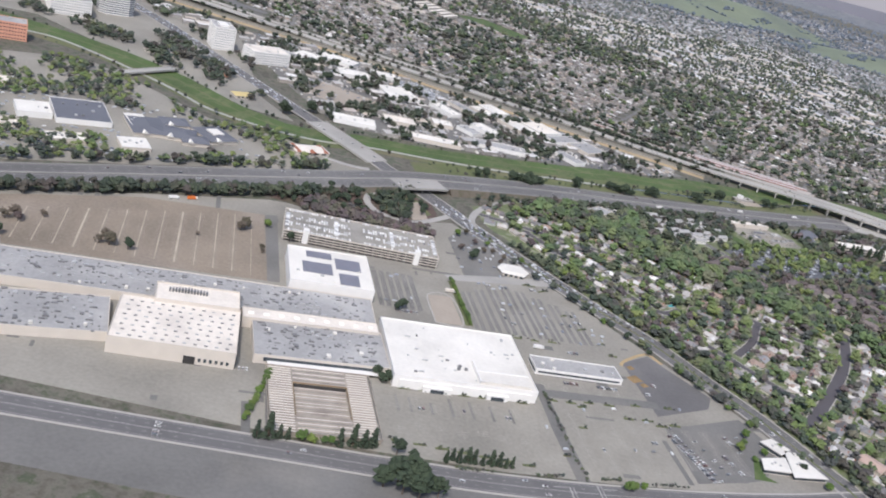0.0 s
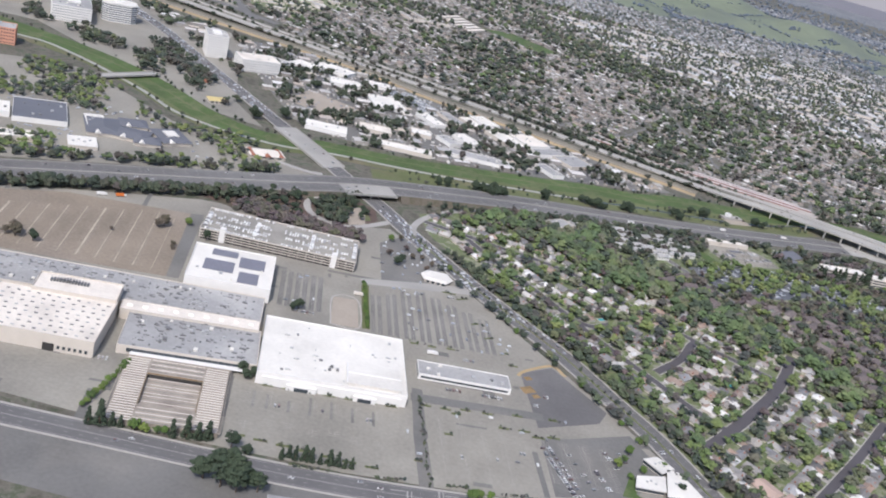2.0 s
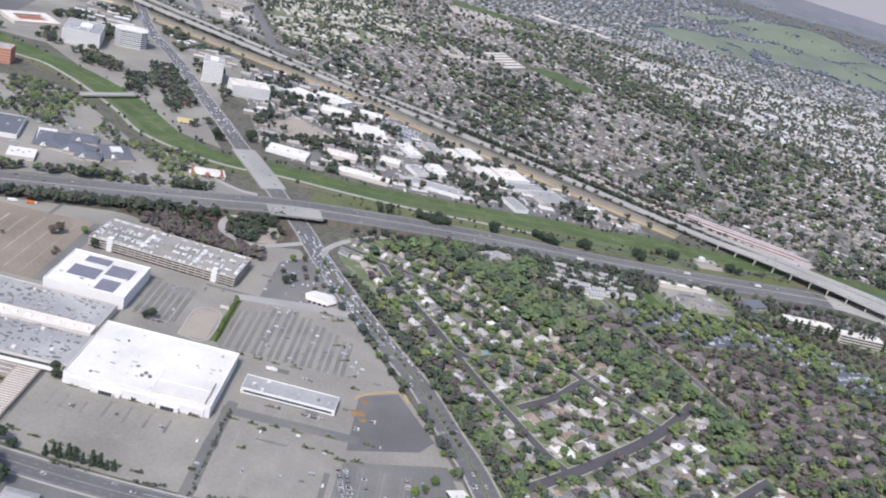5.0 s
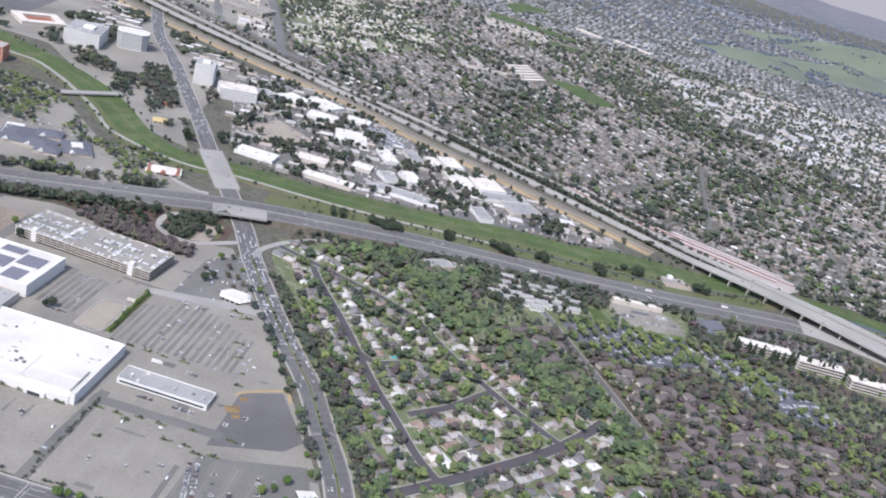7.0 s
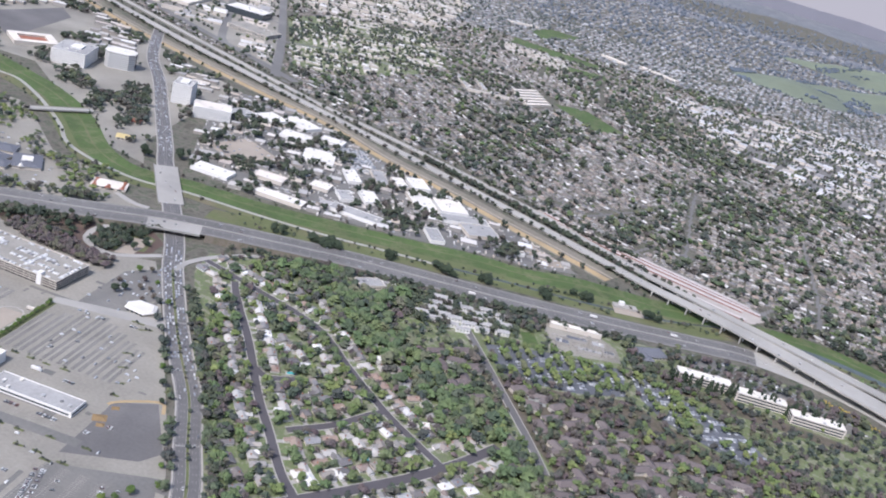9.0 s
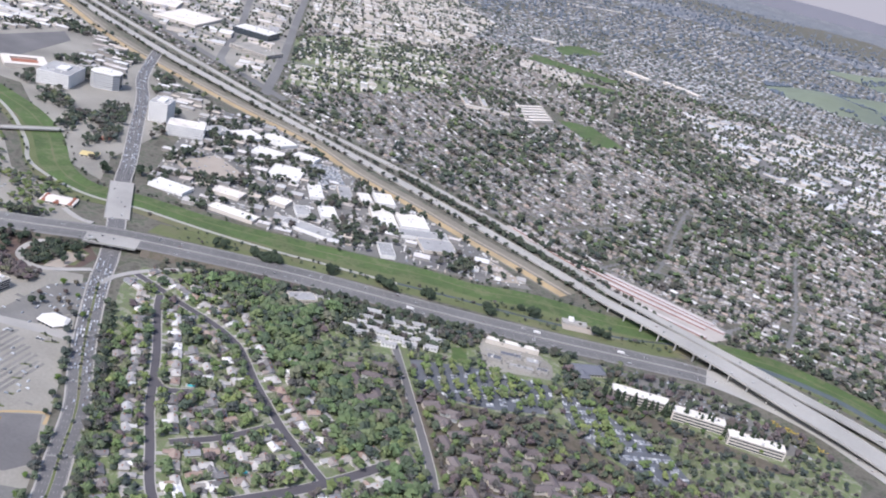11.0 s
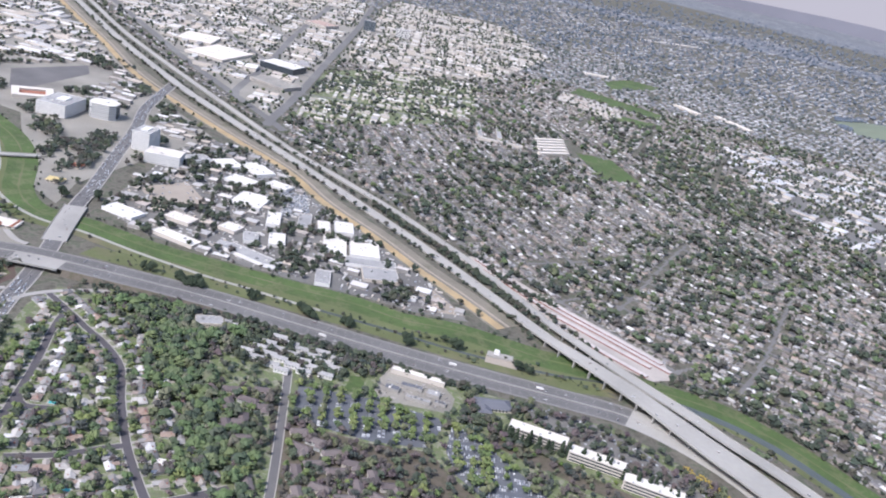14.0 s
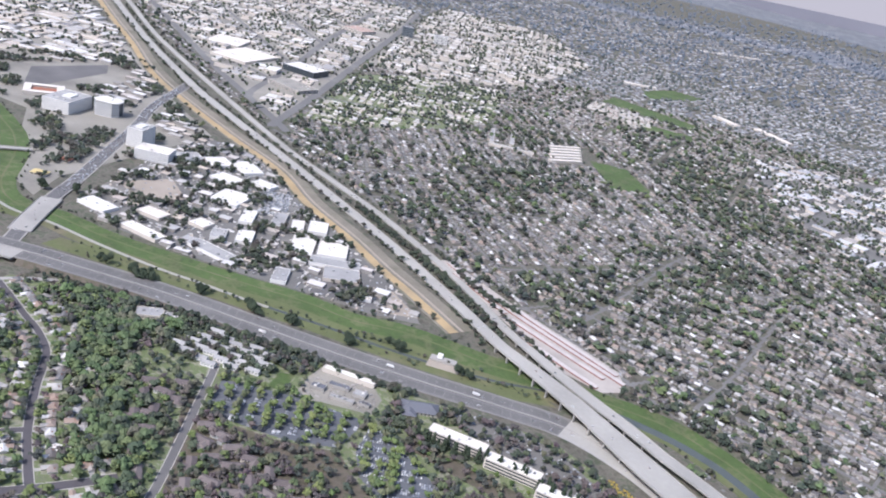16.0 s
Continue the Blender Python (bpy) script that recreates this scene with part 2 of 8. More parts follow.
M["siding"] = material("mixed_siding", None, 0.06, 0.3, vary="island", ramp=[(0.30, 0.27, 0.24), (0.20, 0.19, 0.18), (0.38, 0.36, 0.33), (0.25, 0.235, 0.22)])
# the blue of distance haze is put into these far crown colours
M["hazetrees"] = material("haze_blue_crowns", None, 0.22, 0.02, fine=0.2, vary="tree", ramp=[(0.10, 0.122, 0.155), (0.145, 0.168, 0.195), (0.12, 0.142, 0.175), (0.165, 0.178, 0.205)])
# paler crowns with a thinner distance haze mixed into the colour
M["thinhazetrees"] = material("thin_haze_crowns", None, 0.22, 0.02, fine=0.2, vary="tree", ramp=[(0.075, 0.09, 0.092), (0.11, 0.126, 0.115), (0.092, 0.108, 0.106), (0.13, 0.14, 0.125), (0.07, 0.082, 0.086)])
M["paleroofs"] = material("white_flat_roofs", None, 0.08, 0.02, vary="island", ramp=[(0.52, 0.51, 0.49), (0.40, 0.385, 0.36), (0.56, 0.55, 0.54), (0.30, 0.29, 0.285), (0.48, 0.46, 0.43), (0.30, 0.22, 0.19), (0.22, 0.22, 0.225)])
# roof greys cooled toward blue to carry the haze of distance
M["hazeroofs"] = material("haze_grey_roofs", None, 0.08, 0.02, vary="island", ramp=[(0.12, 0.128, 0.145), (0.20, 0.205, 0.22), (0.16, 0.168, 0.185), (0.42, 0.43, 0.445), (0.14, 0.15, 0.17), (0.26, 0.265, 0.28), (0.50, 0.51, 0.52), (0.18, 0.18, 0.19)])
M["salmonroof"] = material("salmon_roof", (0.42, 0.31, 0.26), 0.10, 0.03)
M["trunk"] = material("bark", (0.10, 0.075, 0.055), 0.15, 1.0)
M["carpaint"] = material("car_paint", None, 0.03, 1.0, rough=0.3, vary="object", ramp=[(0.75, 0.75, 0.74), (0.42, 0.43, 0.44), (0.05, 0.05, 0.055), (0.78, 0.78, 0.76), (0.20, 0.21, 0.23), (0.66, 0.65, 0.62), (0.08, 0.09, 0.12), (0.16, 0.06, 0.05), (0.70, 0.70, 0.69)])
M["carpaints"] = material("parked_car_paint", None, 0.03, 1.0, rough=0.3, vary="island", ramp=[(0.66, 0.66, 0.65), (0.36, 0.38, 0.41), (0.06, 0.06, 0.07), (0.62, 0.63, 0.64), (0.20, 0.22, 0.26), (0.42, 0.44, 0.47), (0.09, 0.10, 0.14)])
M["tyre"] = material("tyre_rubber", (0.02, 0.02, 0.02), 0.1, 1.0)
M["orangepaint"] = material("orange_lorry_paint", (0.62, 0.17, 0.04), 0.05, 0.5, rough=0.4)
M["pool"] = material("pool_water", (0.08, 0.42, 0.45), 0.05, 0.5, rough=0.1)
M["hill"] = material("green_hill_grass", (0.15, 0.175, 0.125), 0.10, 0.004, fine=0.02, tint=(0.12, 0.14, 0.115))


# ---- mesh helpers ----
class Mesh:
    """Collects plain faces; every solid added is an island of its own."""

    def __init__(self):
        self.v, self.f = [], []

    def solid(self, verts, faces):
        n = len(self.v)
        self.v += verts
        self.f += [tuple(n + k for k in face) for face in faces]
        return self

    def prism(self, pts, z0, z1, top=None):
        """An upright prism over a plan; z0, z1 may be lists, one height for each corner."""
        n = len(pts)
        lo = z0 if isinstance(z0, (list, tuple)) else [z0] * n
        hi = z1 if isinstance(z1, (list, tuple)) else [z1] * n
        if sum(pts[k - 1][0] * pts[k][1] - pts[k][0] * pts[k - 1][1] for k in range(n)) < 0:
            pts, lo, hi = pts[::-1], lo[::-1], hi[::-1]
        up = top or pts
        verts = [(x, y, z) for (x, y), z in zip(pts, lo)] + [(x, y, z) for (x, y), z in zip(up, hi)]
        faces = [tuple(range(n))[::-1], tuple(range(n, 2 * n))] + [(k, (k + 1) % n, n + (k + 1) % n, n + k) for k in range(n)]
        return self.solid(verts, faces)

    def box(self, x, y, z0, z1, w, d, turn=0.0):
        return self.prism(rect(x, y, w, d, turn), z0, z1)

    def gable(self, x, y, z0, z1, w, d, turn=0.0, hip=0.0, over=0.0):
        """A pitched roof; the ridge runs along w; hip draws its ends in."""
        p = rect(x, y, w + 2 * over, d + 2 * over, turn)
        c, s = math.cos(turn), math.sin(turn)
        r = w / 2 + over - hip
        a, b = (x - c * r, y - s * r), (x + c * r, y + s * r)
        verts = [(*q, z0) for q in p] + [(*a, z1), (*b, z1)]
        return self.solid(verts, [(0, 1, 5, 4), (1, 2, 5), (2, 3, 4, 5), (3, 0, 4), (3, 2, 1, 0)])

    def data(self, name, mat):
        me = bpy.data.meshes.new(name)
        me.from_pydata(self.v, [], self.f)
        me.materials.append(mat)
        return me


def rect(x, y, w, d, turn=0.0):
    c, s = math.cos(turn), math.sin(turn)
    return [(x + c * a * w / 2 - s * b * d / 2, y + s * a * w / 2 + c * b * d / 2) for a, b in ((-1, -1), (1, -1), (1, 1), (-1, 1))]


def part(name, mesh, mat, parent, label=""):
    me = mesh.data(name, mat) if isinstance(mesh, Mesh) else mesh
    ob = new(name, me)
    ob.parent = parent
    if label:
        ob["label"] = label
    return ob


def thing(name, label, category, group="", kind="", at=(0, 0, 0)):
    ob = new(name)
    ob.empty_display_size = 1
    ob.location = at
    return tagged(ob, label, category, group, kind)


def solid_thing(name, mesh, mat, label, category, group="", kind=""):
    return tagged(new(name, mesh.data(name, mat) if isinstance(mesh, Mesh) else mesh), label, category, group, kind)


def quad(pts):
    """Centre, width, depth and turn of the upright rectangle nearest to four plan corners."""
    p = np.array(pts, float)
    c = p.mean(0)
    u = (p[1] - p[0]) + (p[2] - p[3])
    v = (p[3] - p[0]) + (p[2] - p[1])
    turn = math.atan2(u[1], u[0])
    e = np.array((math.cos(turn), math.sin(turn)))
    return c[0], c[1], float(u @ e) / 2, abs(float(-v[0] * e[1] + v[1] * e[0])) / 2, turn


def smooth(pts, step=15.0):
    """A smooth line through the points (Catmull-Rom), any number of coordinates."""
    p = np.array(pts, float)
    p = np.vstack((2 * p[0] - p[1], p, 2 * p[-1] - p[-2]))
    out = []
    for k in range(1, len(p) - 2):
        n = max(2, int(np.linalg.norm((p[k + 1] - p[k])[:2]) / step))
        for s in np.linspace(0, 1, n, endpoint=False):
            a, b, c, d = p[k - 1], p[k], p[k + 1], p[k + 2]
            out.append(0.5 * (2 * b + (c - a) * s + (2 * a - 5 * b + 4 * c - d) * s * s + (3 * b - a - 3 * c + d) * s ** 3))
    out.append(p[-2])
    return np.array(out)


def sides(line, off):
    """The line shifted to its left by off metres."""
    t = np.gradient(line[:, :2], axis=0)
    t /= np.linalg.norm(t, axis=1)[:, None]
    return line[:, :2] + np.c_[-t[:, 1], t[:, 0]] * np.reshape(off, (-1, 1))


def band(line, left, right, z=0.0, thick=0.5):
    """A slab along a line between two offsets; the line's third coordinate, if any, is added to its height."""
    a, b = sides(line, left), sides(line, right)
    h = (line[:, 2] if line.shape[1] > 2 else np.zeros(len(line))) + z
    n = len(line)
    m = Mesh()
    v = [(*q, k) for q, k in zip(a, h)] + [(*q, k) for q, k in zip(b, h)]
    v += [(*q, k - thick) for q, k in zip(a, h)] + [(*q, k - thick) for q, k in zip(b, h)]
    f = []
    for k in range(n - 1):
        f += [(n + k, n + k + 1, k + 1, k), (k, k + 1, 2 * n + k + 1, 2 * n + k), (n + k + 1, n + k, 3 * n + k, 3 * n + k + 1), (2 * n + k, 2 * n + k + 1, 3 * n + k + 1, 3 * n + k)]
    f += [(0, 2 * n, 3 * n, n), (n - 1, 2 * n - 1, 4 * n - 1, 3 * n - 1)]
    return m.solid(v, f)


def dashes(mesh, line, off, long, gap, wide, z):
    """Painted strokes along a line."""
    q = sides(line, off)
    h = line[:, 2] if line.shape[1] > 2 else np.zeros(len(line))
    d = np.r_[0, np.cumsum(np.linalg.norm(np.diff(q, axis=0), axis=1))]
    s = 0.0
    while s + long < d[-1]:
        a = [np.interp(s, d, c) for c in (q[:, 0], q[:, 1], h)]
        b = [np.interp(s + long, d, c) for c in (q[:, 0], q[:, 1], h)]
        t = math.atan2(b[1] - a[1], b[0] - a[0])
        p = rect((a[0] + b[0]) / 2, (a[1] + b[1]) / 2, long, wide, t)
        mesh.solid([(*p[0], a[2] + z), (*p[1], b[2] + z), (*p[2], b[2] + z), (*p[3], a[2] + z)], [(0, 1, 2, 3)])
        s += long + gap
    return mesh


def inside(x, y, poly):
    x, y = np.asarray(x, float), np.asarray(y, float)
    hit = np.zeros(x.shape, bool)
    for (ax, ay), (bx, by) in zip(poly, poly[1:] + poly[:1]):
        cross = (ay > y) != (by > y)
        hit ^= cross & (x < (bx - ax) * (y - ay) / ((by - ay) or 1e-9) + ax)
    return hit


def near_line(x, y, line, dist):
    p = np.c_[np.ravel(x), np.ravel(y)]
    best = np.full(len(p), 1e9)
    for a, b in zip(line[:-1, :2], line[1:, :2]):
        ab = b - a
        s = np.clip(((p - a) @ ab) / max(ab @ ab, 1e-9), 0, 1)
        best = np.minimum(best, np.hypot(*(p - a - s[:, None] * ab).T))
    return best < dist


def fast_mesh(name, verts, tris, mats, index=None):
    """A triangle mesh straight from arrays."""
    me = bpy.data.meshes.new(name)
    verts, tris = np.asarray(verts, np.float32), np.asarray(tris, np.int32)
    me.vertices.add(len(verts))
    me.vertices.foreach_set("co", verts.ravel())
    me.loops.add(tris.size)
    me.loops.foreach_set("vertex_index", tris.ravel())
    me.polygons.add(len(tris))
    me.polygons.foreach_set("loop_start", np.arange(0, tris.size, 3, dtype=np.int32))
    me.polygons.foreach_set("loop_total", np.full(len(tris), 3, np.int32))
    for m in mats:
        me.materials.append(m)
    if index is not None:
        me.polygons.foreach_set("material_index", np.asarray(index, np.int32))
    me.update(calc_edges=True)
    me.shade_flat()
    return me


HUB = np.array((700.0, 400.0))


def unit_blob(rng, detail=1):
    """A knobbly closed tuft, about 1 m in radius."""
    bm = bmesh.new()
    bmesh.ops.create_icosphere(bm, subdivisions=detail, radius=1.0)
    v = np.array([q.co[:] for q in bm.verts])
    f = np.array([[q.index for q in t.verts] for t in bm.faces])
    bm.free()
    return v * (0.72 + 0.5 * rng.random((len(v), 1))), f


OCTA = np.array([(1, 0, 0), (-1, 0, 0), (0, 1, 0), (0, -1, 0), (0, 0, 1), (0, 0, -1)], float)
OCTA_F = np.array([(0, 2, 4), (2, 1, 4), (1, 3, 4), (3, 0, 4), (2, 0, 5), (1, 2, 5), (3, 1, 5), (0, 3, 5)])


def crown(rng, n, radius, height, lift, tuft, conical=False):
    """Verts and tris of a crown of many small tufts with gaps and an uneven outline."""
    vs, fs = [], []
    lobes = [(rng.random(3) - 0.5) * (1.1, 1.1, 0.5) for _ in range(5)]
    for k in range(n):
        if conical:
            h = rng.random() ** 1.3
            a = rng.random() * 2 * math.pi
            r = radius * (1 - h) * (0.55 + 0.5 * rng.random()) + 0.15
            c = np.array((math.cos(a) * r, math.sin(a) * r, lift + h * height))
        else:
            d = rng.normal(size=3)
            d /= np.linalg.norm(d)
            lobe = lobes[rng.integers(5)]
            q = lobe * 0.8 + d * (0.35 + 0.28 * rng.random())
            c = np.array((q[0] * radius, q[1] * radius, lift + height / 2 + q[2] * height * 0.62))
        s = tuft * (0.6 + 0.8 * rng.random())
        v = OCTA * s * (0.55 + 0.9 * rng.random((6, 1))) * (1, 1, 0.75)
        spin = rng.random() * 6.28
        co, si = math.cos(spin), math.sin(spin)
        v = np.c_[v[:, 0] * co - v[:, 1] * si, v[:, 0] * si + v[:, 1] * co, v[:, 2]]
        fs.append(OCTA_F + 6 * k)
        vs.append(v + c)
    return np.vstack(vs), np.vstack(fs)


def scatter(rng, poly, spacing, jitter=0.35):
    """Loosely spaced places within a plan polygon."""
    p = np.array(poly, float)
    lo, hi = p.min(0), p.max(0)
    gx, gy = np.meshgrid(np.arange(lo[0], hi[0], spacing), np.arange(lo[1], hi[1], spacing))
    q = np.c_[gx.ravel(), gy.ravel()] + (rng.random((gx.size, 2)) - 0.5) * 2 * jitter * spacing
    return q[inside(q[:, 0], q[:, 1], poly)]


def wood(name, rng, places, heights, mat, tufts, label, far=False, kind="stuff", slim=0.42, tuft=0.215):
    """Many trees joined into one object: tufted crowns, each reaching down to its trunk."""
    pool = []
    for _ in range(7):
        if far == "outer":
            v, f = OCTA * (0.6 + 0.7 * rng.random((6, 1))) * (slim, slim, 0.46) + (0, 0, 0.5), OCTA_F
        elif far:
            v, f = unit_blob(rng)
            v = v * (slim, slim * (0.7 + 0.5 * rng.random()), 0.46) + (0, 0, 0.5)
        else:
            v, f = crown(rng, tufts, slim, 0.74, 0.22, tuft)
            t = np.array([(-0.03, -0.03, 0), (0.03, -0.03, 0), (0, 0.04, 0), (0, 0, 0.55)])
            f = np.vstack((f, np.array([(0, 1, 3), (1, 2, 3), (2, 0, 3)]) + len(v)))
            v = np.vstack((v, t))
        pool.append((v, f))
    vs, fs, n = [], [], 0
    pick = rng.integers(7, size=len(places))
    spin = rng.random(len(places)) * 6.28
    for (x, y), h, k, a in zip(places, heights, pick, spin):
        v, f = pool[k]
        c, s = math.cos(a) * h, math.sin(a) * h
        vs.append(np.c_[v[:, 0] * c - v[:, 1] * s + x, v[:, 0] * s + v[:, 1] * c + y, v[:, 2] * h])
        fs.append(f + n)
        n += len(v)
    me = fast_mesh(name, np.vstack(vs), np.vstack(fs), [mat])
    own = me.attributes.new("pick", "FLOAT", "POINT")
    own.data.foreach_set("value", np.repeat(rng.random(len(vs)), [len(v) for v in vs]).astype(np.float32))
    return tagged(new(name, me), label, "trees", "", kind)


# ---- the land and the roads ----
def make_ground():
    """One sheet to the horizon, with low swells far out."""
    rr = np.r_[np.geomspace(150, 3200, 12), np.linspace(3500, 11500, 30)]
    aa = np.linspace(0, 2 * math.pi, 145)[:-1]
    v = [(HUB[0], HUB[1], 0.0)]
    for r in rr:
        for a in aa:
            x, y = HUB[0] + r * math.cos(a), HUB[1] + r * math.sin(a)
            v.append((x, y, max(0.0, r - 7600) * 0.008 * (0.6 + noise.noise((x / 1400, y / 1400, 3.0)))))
    n = len(aa)
    t = [(0, 1 + k, 1 + (k + 1) % n) for k in range(n)]
    for ring in range(len(rr) - 1):
        for k in range(n):
            p, q = 1 + ring * n + k, 1 + ring * n + (k + 1) % n
            t += [(p, p + n, q + n), (p, q + n, q)]
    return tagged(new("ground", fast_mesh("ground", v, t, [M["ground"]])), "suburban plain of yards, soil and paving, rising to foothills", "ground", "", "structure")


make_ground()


# the lie of the mall
TURN = radians(10.5)
UX, UY = (math.cos(TURN), math.sin(TURN)), (-math.sin(TURN), math.cos(TURN))


def slab(name, pts, z, mat, label, category="ground"):
    return solid_thing(name, Mesh().prism([(float(x), float(y)) for x, y in pts], -0.5, z), M[mat], label, category, "", "structure")


I680 = smooth([(-1500, 150, 0), (-900, 545, 0), (-366, 906, 0), (-273, 972, 0), (-161, 1043, 2), (-35, 1120, 6), (68, 1189, 8), (200, 1262, 6), (305, 1318, 3), (429, 1370, 0.5), (555, 1419, 0), (682, 1473, 0), (800, 1528, 0), (885, 1563, 0), (975, 1566, 0), (1060, 1548, 0), (1140, 1508, 0), (1300, 1415, 0), (1600, 1230, 0), (2300, 800, 0)])
H242 = smooth([(-2600, 2900, 1), (-1794, 2553, 1), (-1210, 2299, 1), (-721, 2110, 5), (-451, 2026, 6), (-144, 1948, 2), (122, 1872, 1), (341, 1805, 1), (548, 1728, 3), (640, 1688, 6), (702, 1660, 9.5), (780, 1632, 13), (846, 1611, 13.5), (962, 1573, 13), (1059, 1545, 11), (1150, 1513, 7), (1320, 1440, 2), (1620, 1262, 1), (2320, 842, 1)])
H242B = smooth([(-2600, 2945, 1), (-1780, 2600, 1), (-1195, 2345, 1), (-300, 2035, 1), (3, 1956, 1), (218, 1903, 1), (436, 1831, 1), (560, 1776, 3), (660, 1724, 6), (740, 1690, 10), (802, 1667, 12), (874, 1646, 12), (950, 1627, 12), (1016, 1609, 10), (1080, 1597, 8), (1160, 1575, 5), (1340, 1500, 1), (1650, 1325, 1), (2340, 905, 1)])
BLVD = smooth([(-760, 2160, 0), (-566, 1895, 0), (-429, 1752, 0), (-280, 1581, 0), (-157, 1440, 0.5), (-100, 1370, 2.5), (-10, 1270, 2.5), (33, 1224, 0), (100, 1146, 0), (140, 1093, 0), (175, 1050, 0), (240, 975, 0), (296, 915, 0), (345, 865, 0), (394, 800, 0), (432, 750, 0), (467, 690, 0), (490, 650, 0), (530, 540, 0), (570, 380, 0)])
FRONT = smooth([(-700, 520), (-300, 528), (15, 549), (74, 554), (161, 564), (254, 581), (350, 604), (430, 628), (490, 650), (620, 690)])
CHAN = smooth([(-900, 1560, 38), (-640, 1500, 40), (-540, 1480, 40), (-440, 1455, 38), (-330, 1400, 38), (-205, 1312, 36), (-105, 1285, 36), (-20, 1318, 36), (88, 1343, 36), (190, 1381, 36), (324, 1438, 36), (426, 1486, 36), (515, 1513, 36), (592, 1560, 38), (715, 1597, 40), (775, 1625, 40), (890, 1668, 38), (968, 1692, 38), (1020, 1693, 36), (1120, 1671, 36), (1300, 1598, 36), (1650, 1400, 36), (2330, 1000, 36)])
CREEK = smooth([(-900, 1530), (-640, 1468), (-573, 1463), (-522, 1464), (-425, 1421), (-315, 1355), (-242, 1299), (-159, 1277), (-76, 1278), (-1, 1306), (112, 1331), (229, 1364), (296, 1390), (386, 1422), (500, 1468), (620, 1512), (740, 1570), (840, 1640), (960, 1671), (1043, 1674), (1123, 1654), (1300, 1580), (1650, 1380), (2330, 985)])
RAIL = smooth([(-2500, 2800), (-1599, 2398), (-1210, 2235), (-810, 2060), (-360, 1938), (-89, 1880), (95, 1803), (266, 1755), (399, 1709), (495, 1682), (622, 1640)])
ST_J = smooth([(480, 757), (512, 800), (550, 855), (590, 918), (620, 978), (640, 1030)], 8)
ST_A = smooth([(222, 1118), (238, 1097), (268, 1064), (323, 1005), (390, 925), (439, 874), (482, 829), (512, 806)], 8)
ST_B = smooth([(160, 1138), (219, 1129), (270, 1120), (315, 1114), (367, 1098), (403, 1074), (440, 1045), (512, 997), (571, 966), (607, 949)], 8)
ST_C = smooth([(450, 890), (483, 935), (504, 982), (514, 998)], 8)
ST_D = smooth([(355, 966), (380, 958), (405, 978)], 8)
ST_E = smooth([(500, 1268), (521, 1245), (589, 1162), (665, 1068), (700, 1020)], 8)
ST_F = smooth([(560, 690), (610, 760), (660, 830), (720, 920)], 8)
ST_G = smooth([(600, 640), (680, 740), (760, 850)], 8)
STREETS = [ST_J, ST_A, ST_B, ST_C, ST_D, ST_E, ST_F, ST_G]

MALL = [(-520, 560), (15, 566), (161, 580), (254, 596), (350, 618), (440, 645), (478, 660), (455, 685), (420, 735), (378, 790), (280, 905), (205, 990), (150, 1052), (122, 1080), (60, 1046), (-40, 1020), (-100, 1010), (-220, 944), (-370, 850), (-520, 752)]
slab("south_lots", [(-520, 536), (15, 536), (161, 551), (254, 568), (350, 590), (430, 612), (470, 560), (300, 500), (100, 480), (-520, 470)], 0.10, "lot_dark", "dark lots south of the front road", "car park")
slab("parking_ground", MALL, 0.12, "lot", "sprawling worn grey asphalt parking ground round a mall", "car park")
HOMES = [(170, 1100), (300, 930), (420, 780), (505, 640), (540, 500), (900, 420), (1100, 900), (1120, 1440), (1040, 1500), (890, 1520), (690, 1430), (430, 1330), (300, 1280), (210, 1215), (150, 1160)]
slab("neighbourhood_ground", HOMES, 0.08, "yard", "leafy yards and lawns of a residential quarter")
INDUS = [(-70, 1395), (60, 1390), (180, 1425), (320, 1480), (420, 1530), (505, 1562), (575, 1612), (480, 1665), (390, 1700), (260, 1745), (90, 1790), (-90, 1865), (-200, 1890), (-330, 1860), (-250, 1700), (-150, 1520)]
slab("yard_pavement", INDUS, 0.10, "lot_dark", "grey paved yards between industrial sheds", "pavement")
slab("north_bank_lots", [(-120, 1250), (-60, 1215), (20, 1200), (-60, 1130), (-180, 1062), (-290, 1000), (-400, 930), (-560, 830), (-760, 960), (-700, 1240), (-500, 1360), (-430, 1380), (-340, 1330), (-230, 1255)], 0.09, "lot", "tree-dotted asphalt lots beside the freeway", "car park")
slab("verge_ground", [(70, 1250), (190, 1305), (330, 1368), (480, 1430), (640, 1490), (800, 1560), (850, 1600), (770, 1610), (600, 1540), (420, 1450), (200, 1350), (60, 1290)], 0.11, "dullgrass", "weedy strip between freeway and channel", "grass")
slab("town_ground", [(-320, 1880), (-640, 1980), (-900, 2080), (-1250, 2000), (-1100, 1700), (-800, 1540), (-600, 1580), (-470, 1500), (-330, 1440), (-210, 1350), (-120, 1340), (-190, 1430)], 0.14, "lot", "paved plots between office towers", "pavement")

# freeway with its median and lane strokes
fw = solid_thing("freeway", band(I680, 28, -27, 0.45, 1.6), M["freeway"], "wide multi-lane freeway of worn grey concrete", "road", "", "structure")
lanes = Mesh()
for off in (-24.5, 25, 2.6, -2.6):
    dashes(lanes, I680, off, 15, 0.01, 0.35, 0.52)
for off in (6.3, 10, 13.7, 17.4, 21.1, -6.3, -10, -13.7, -17.4, -21.1):
    dashes(lanes, I680, off, 4, 10, 0.25, 0.52)
part("lane_markings", lanes, M["paint"], fw, "white lane strokes")["kind"] = "stuff"
wear = Mesh()
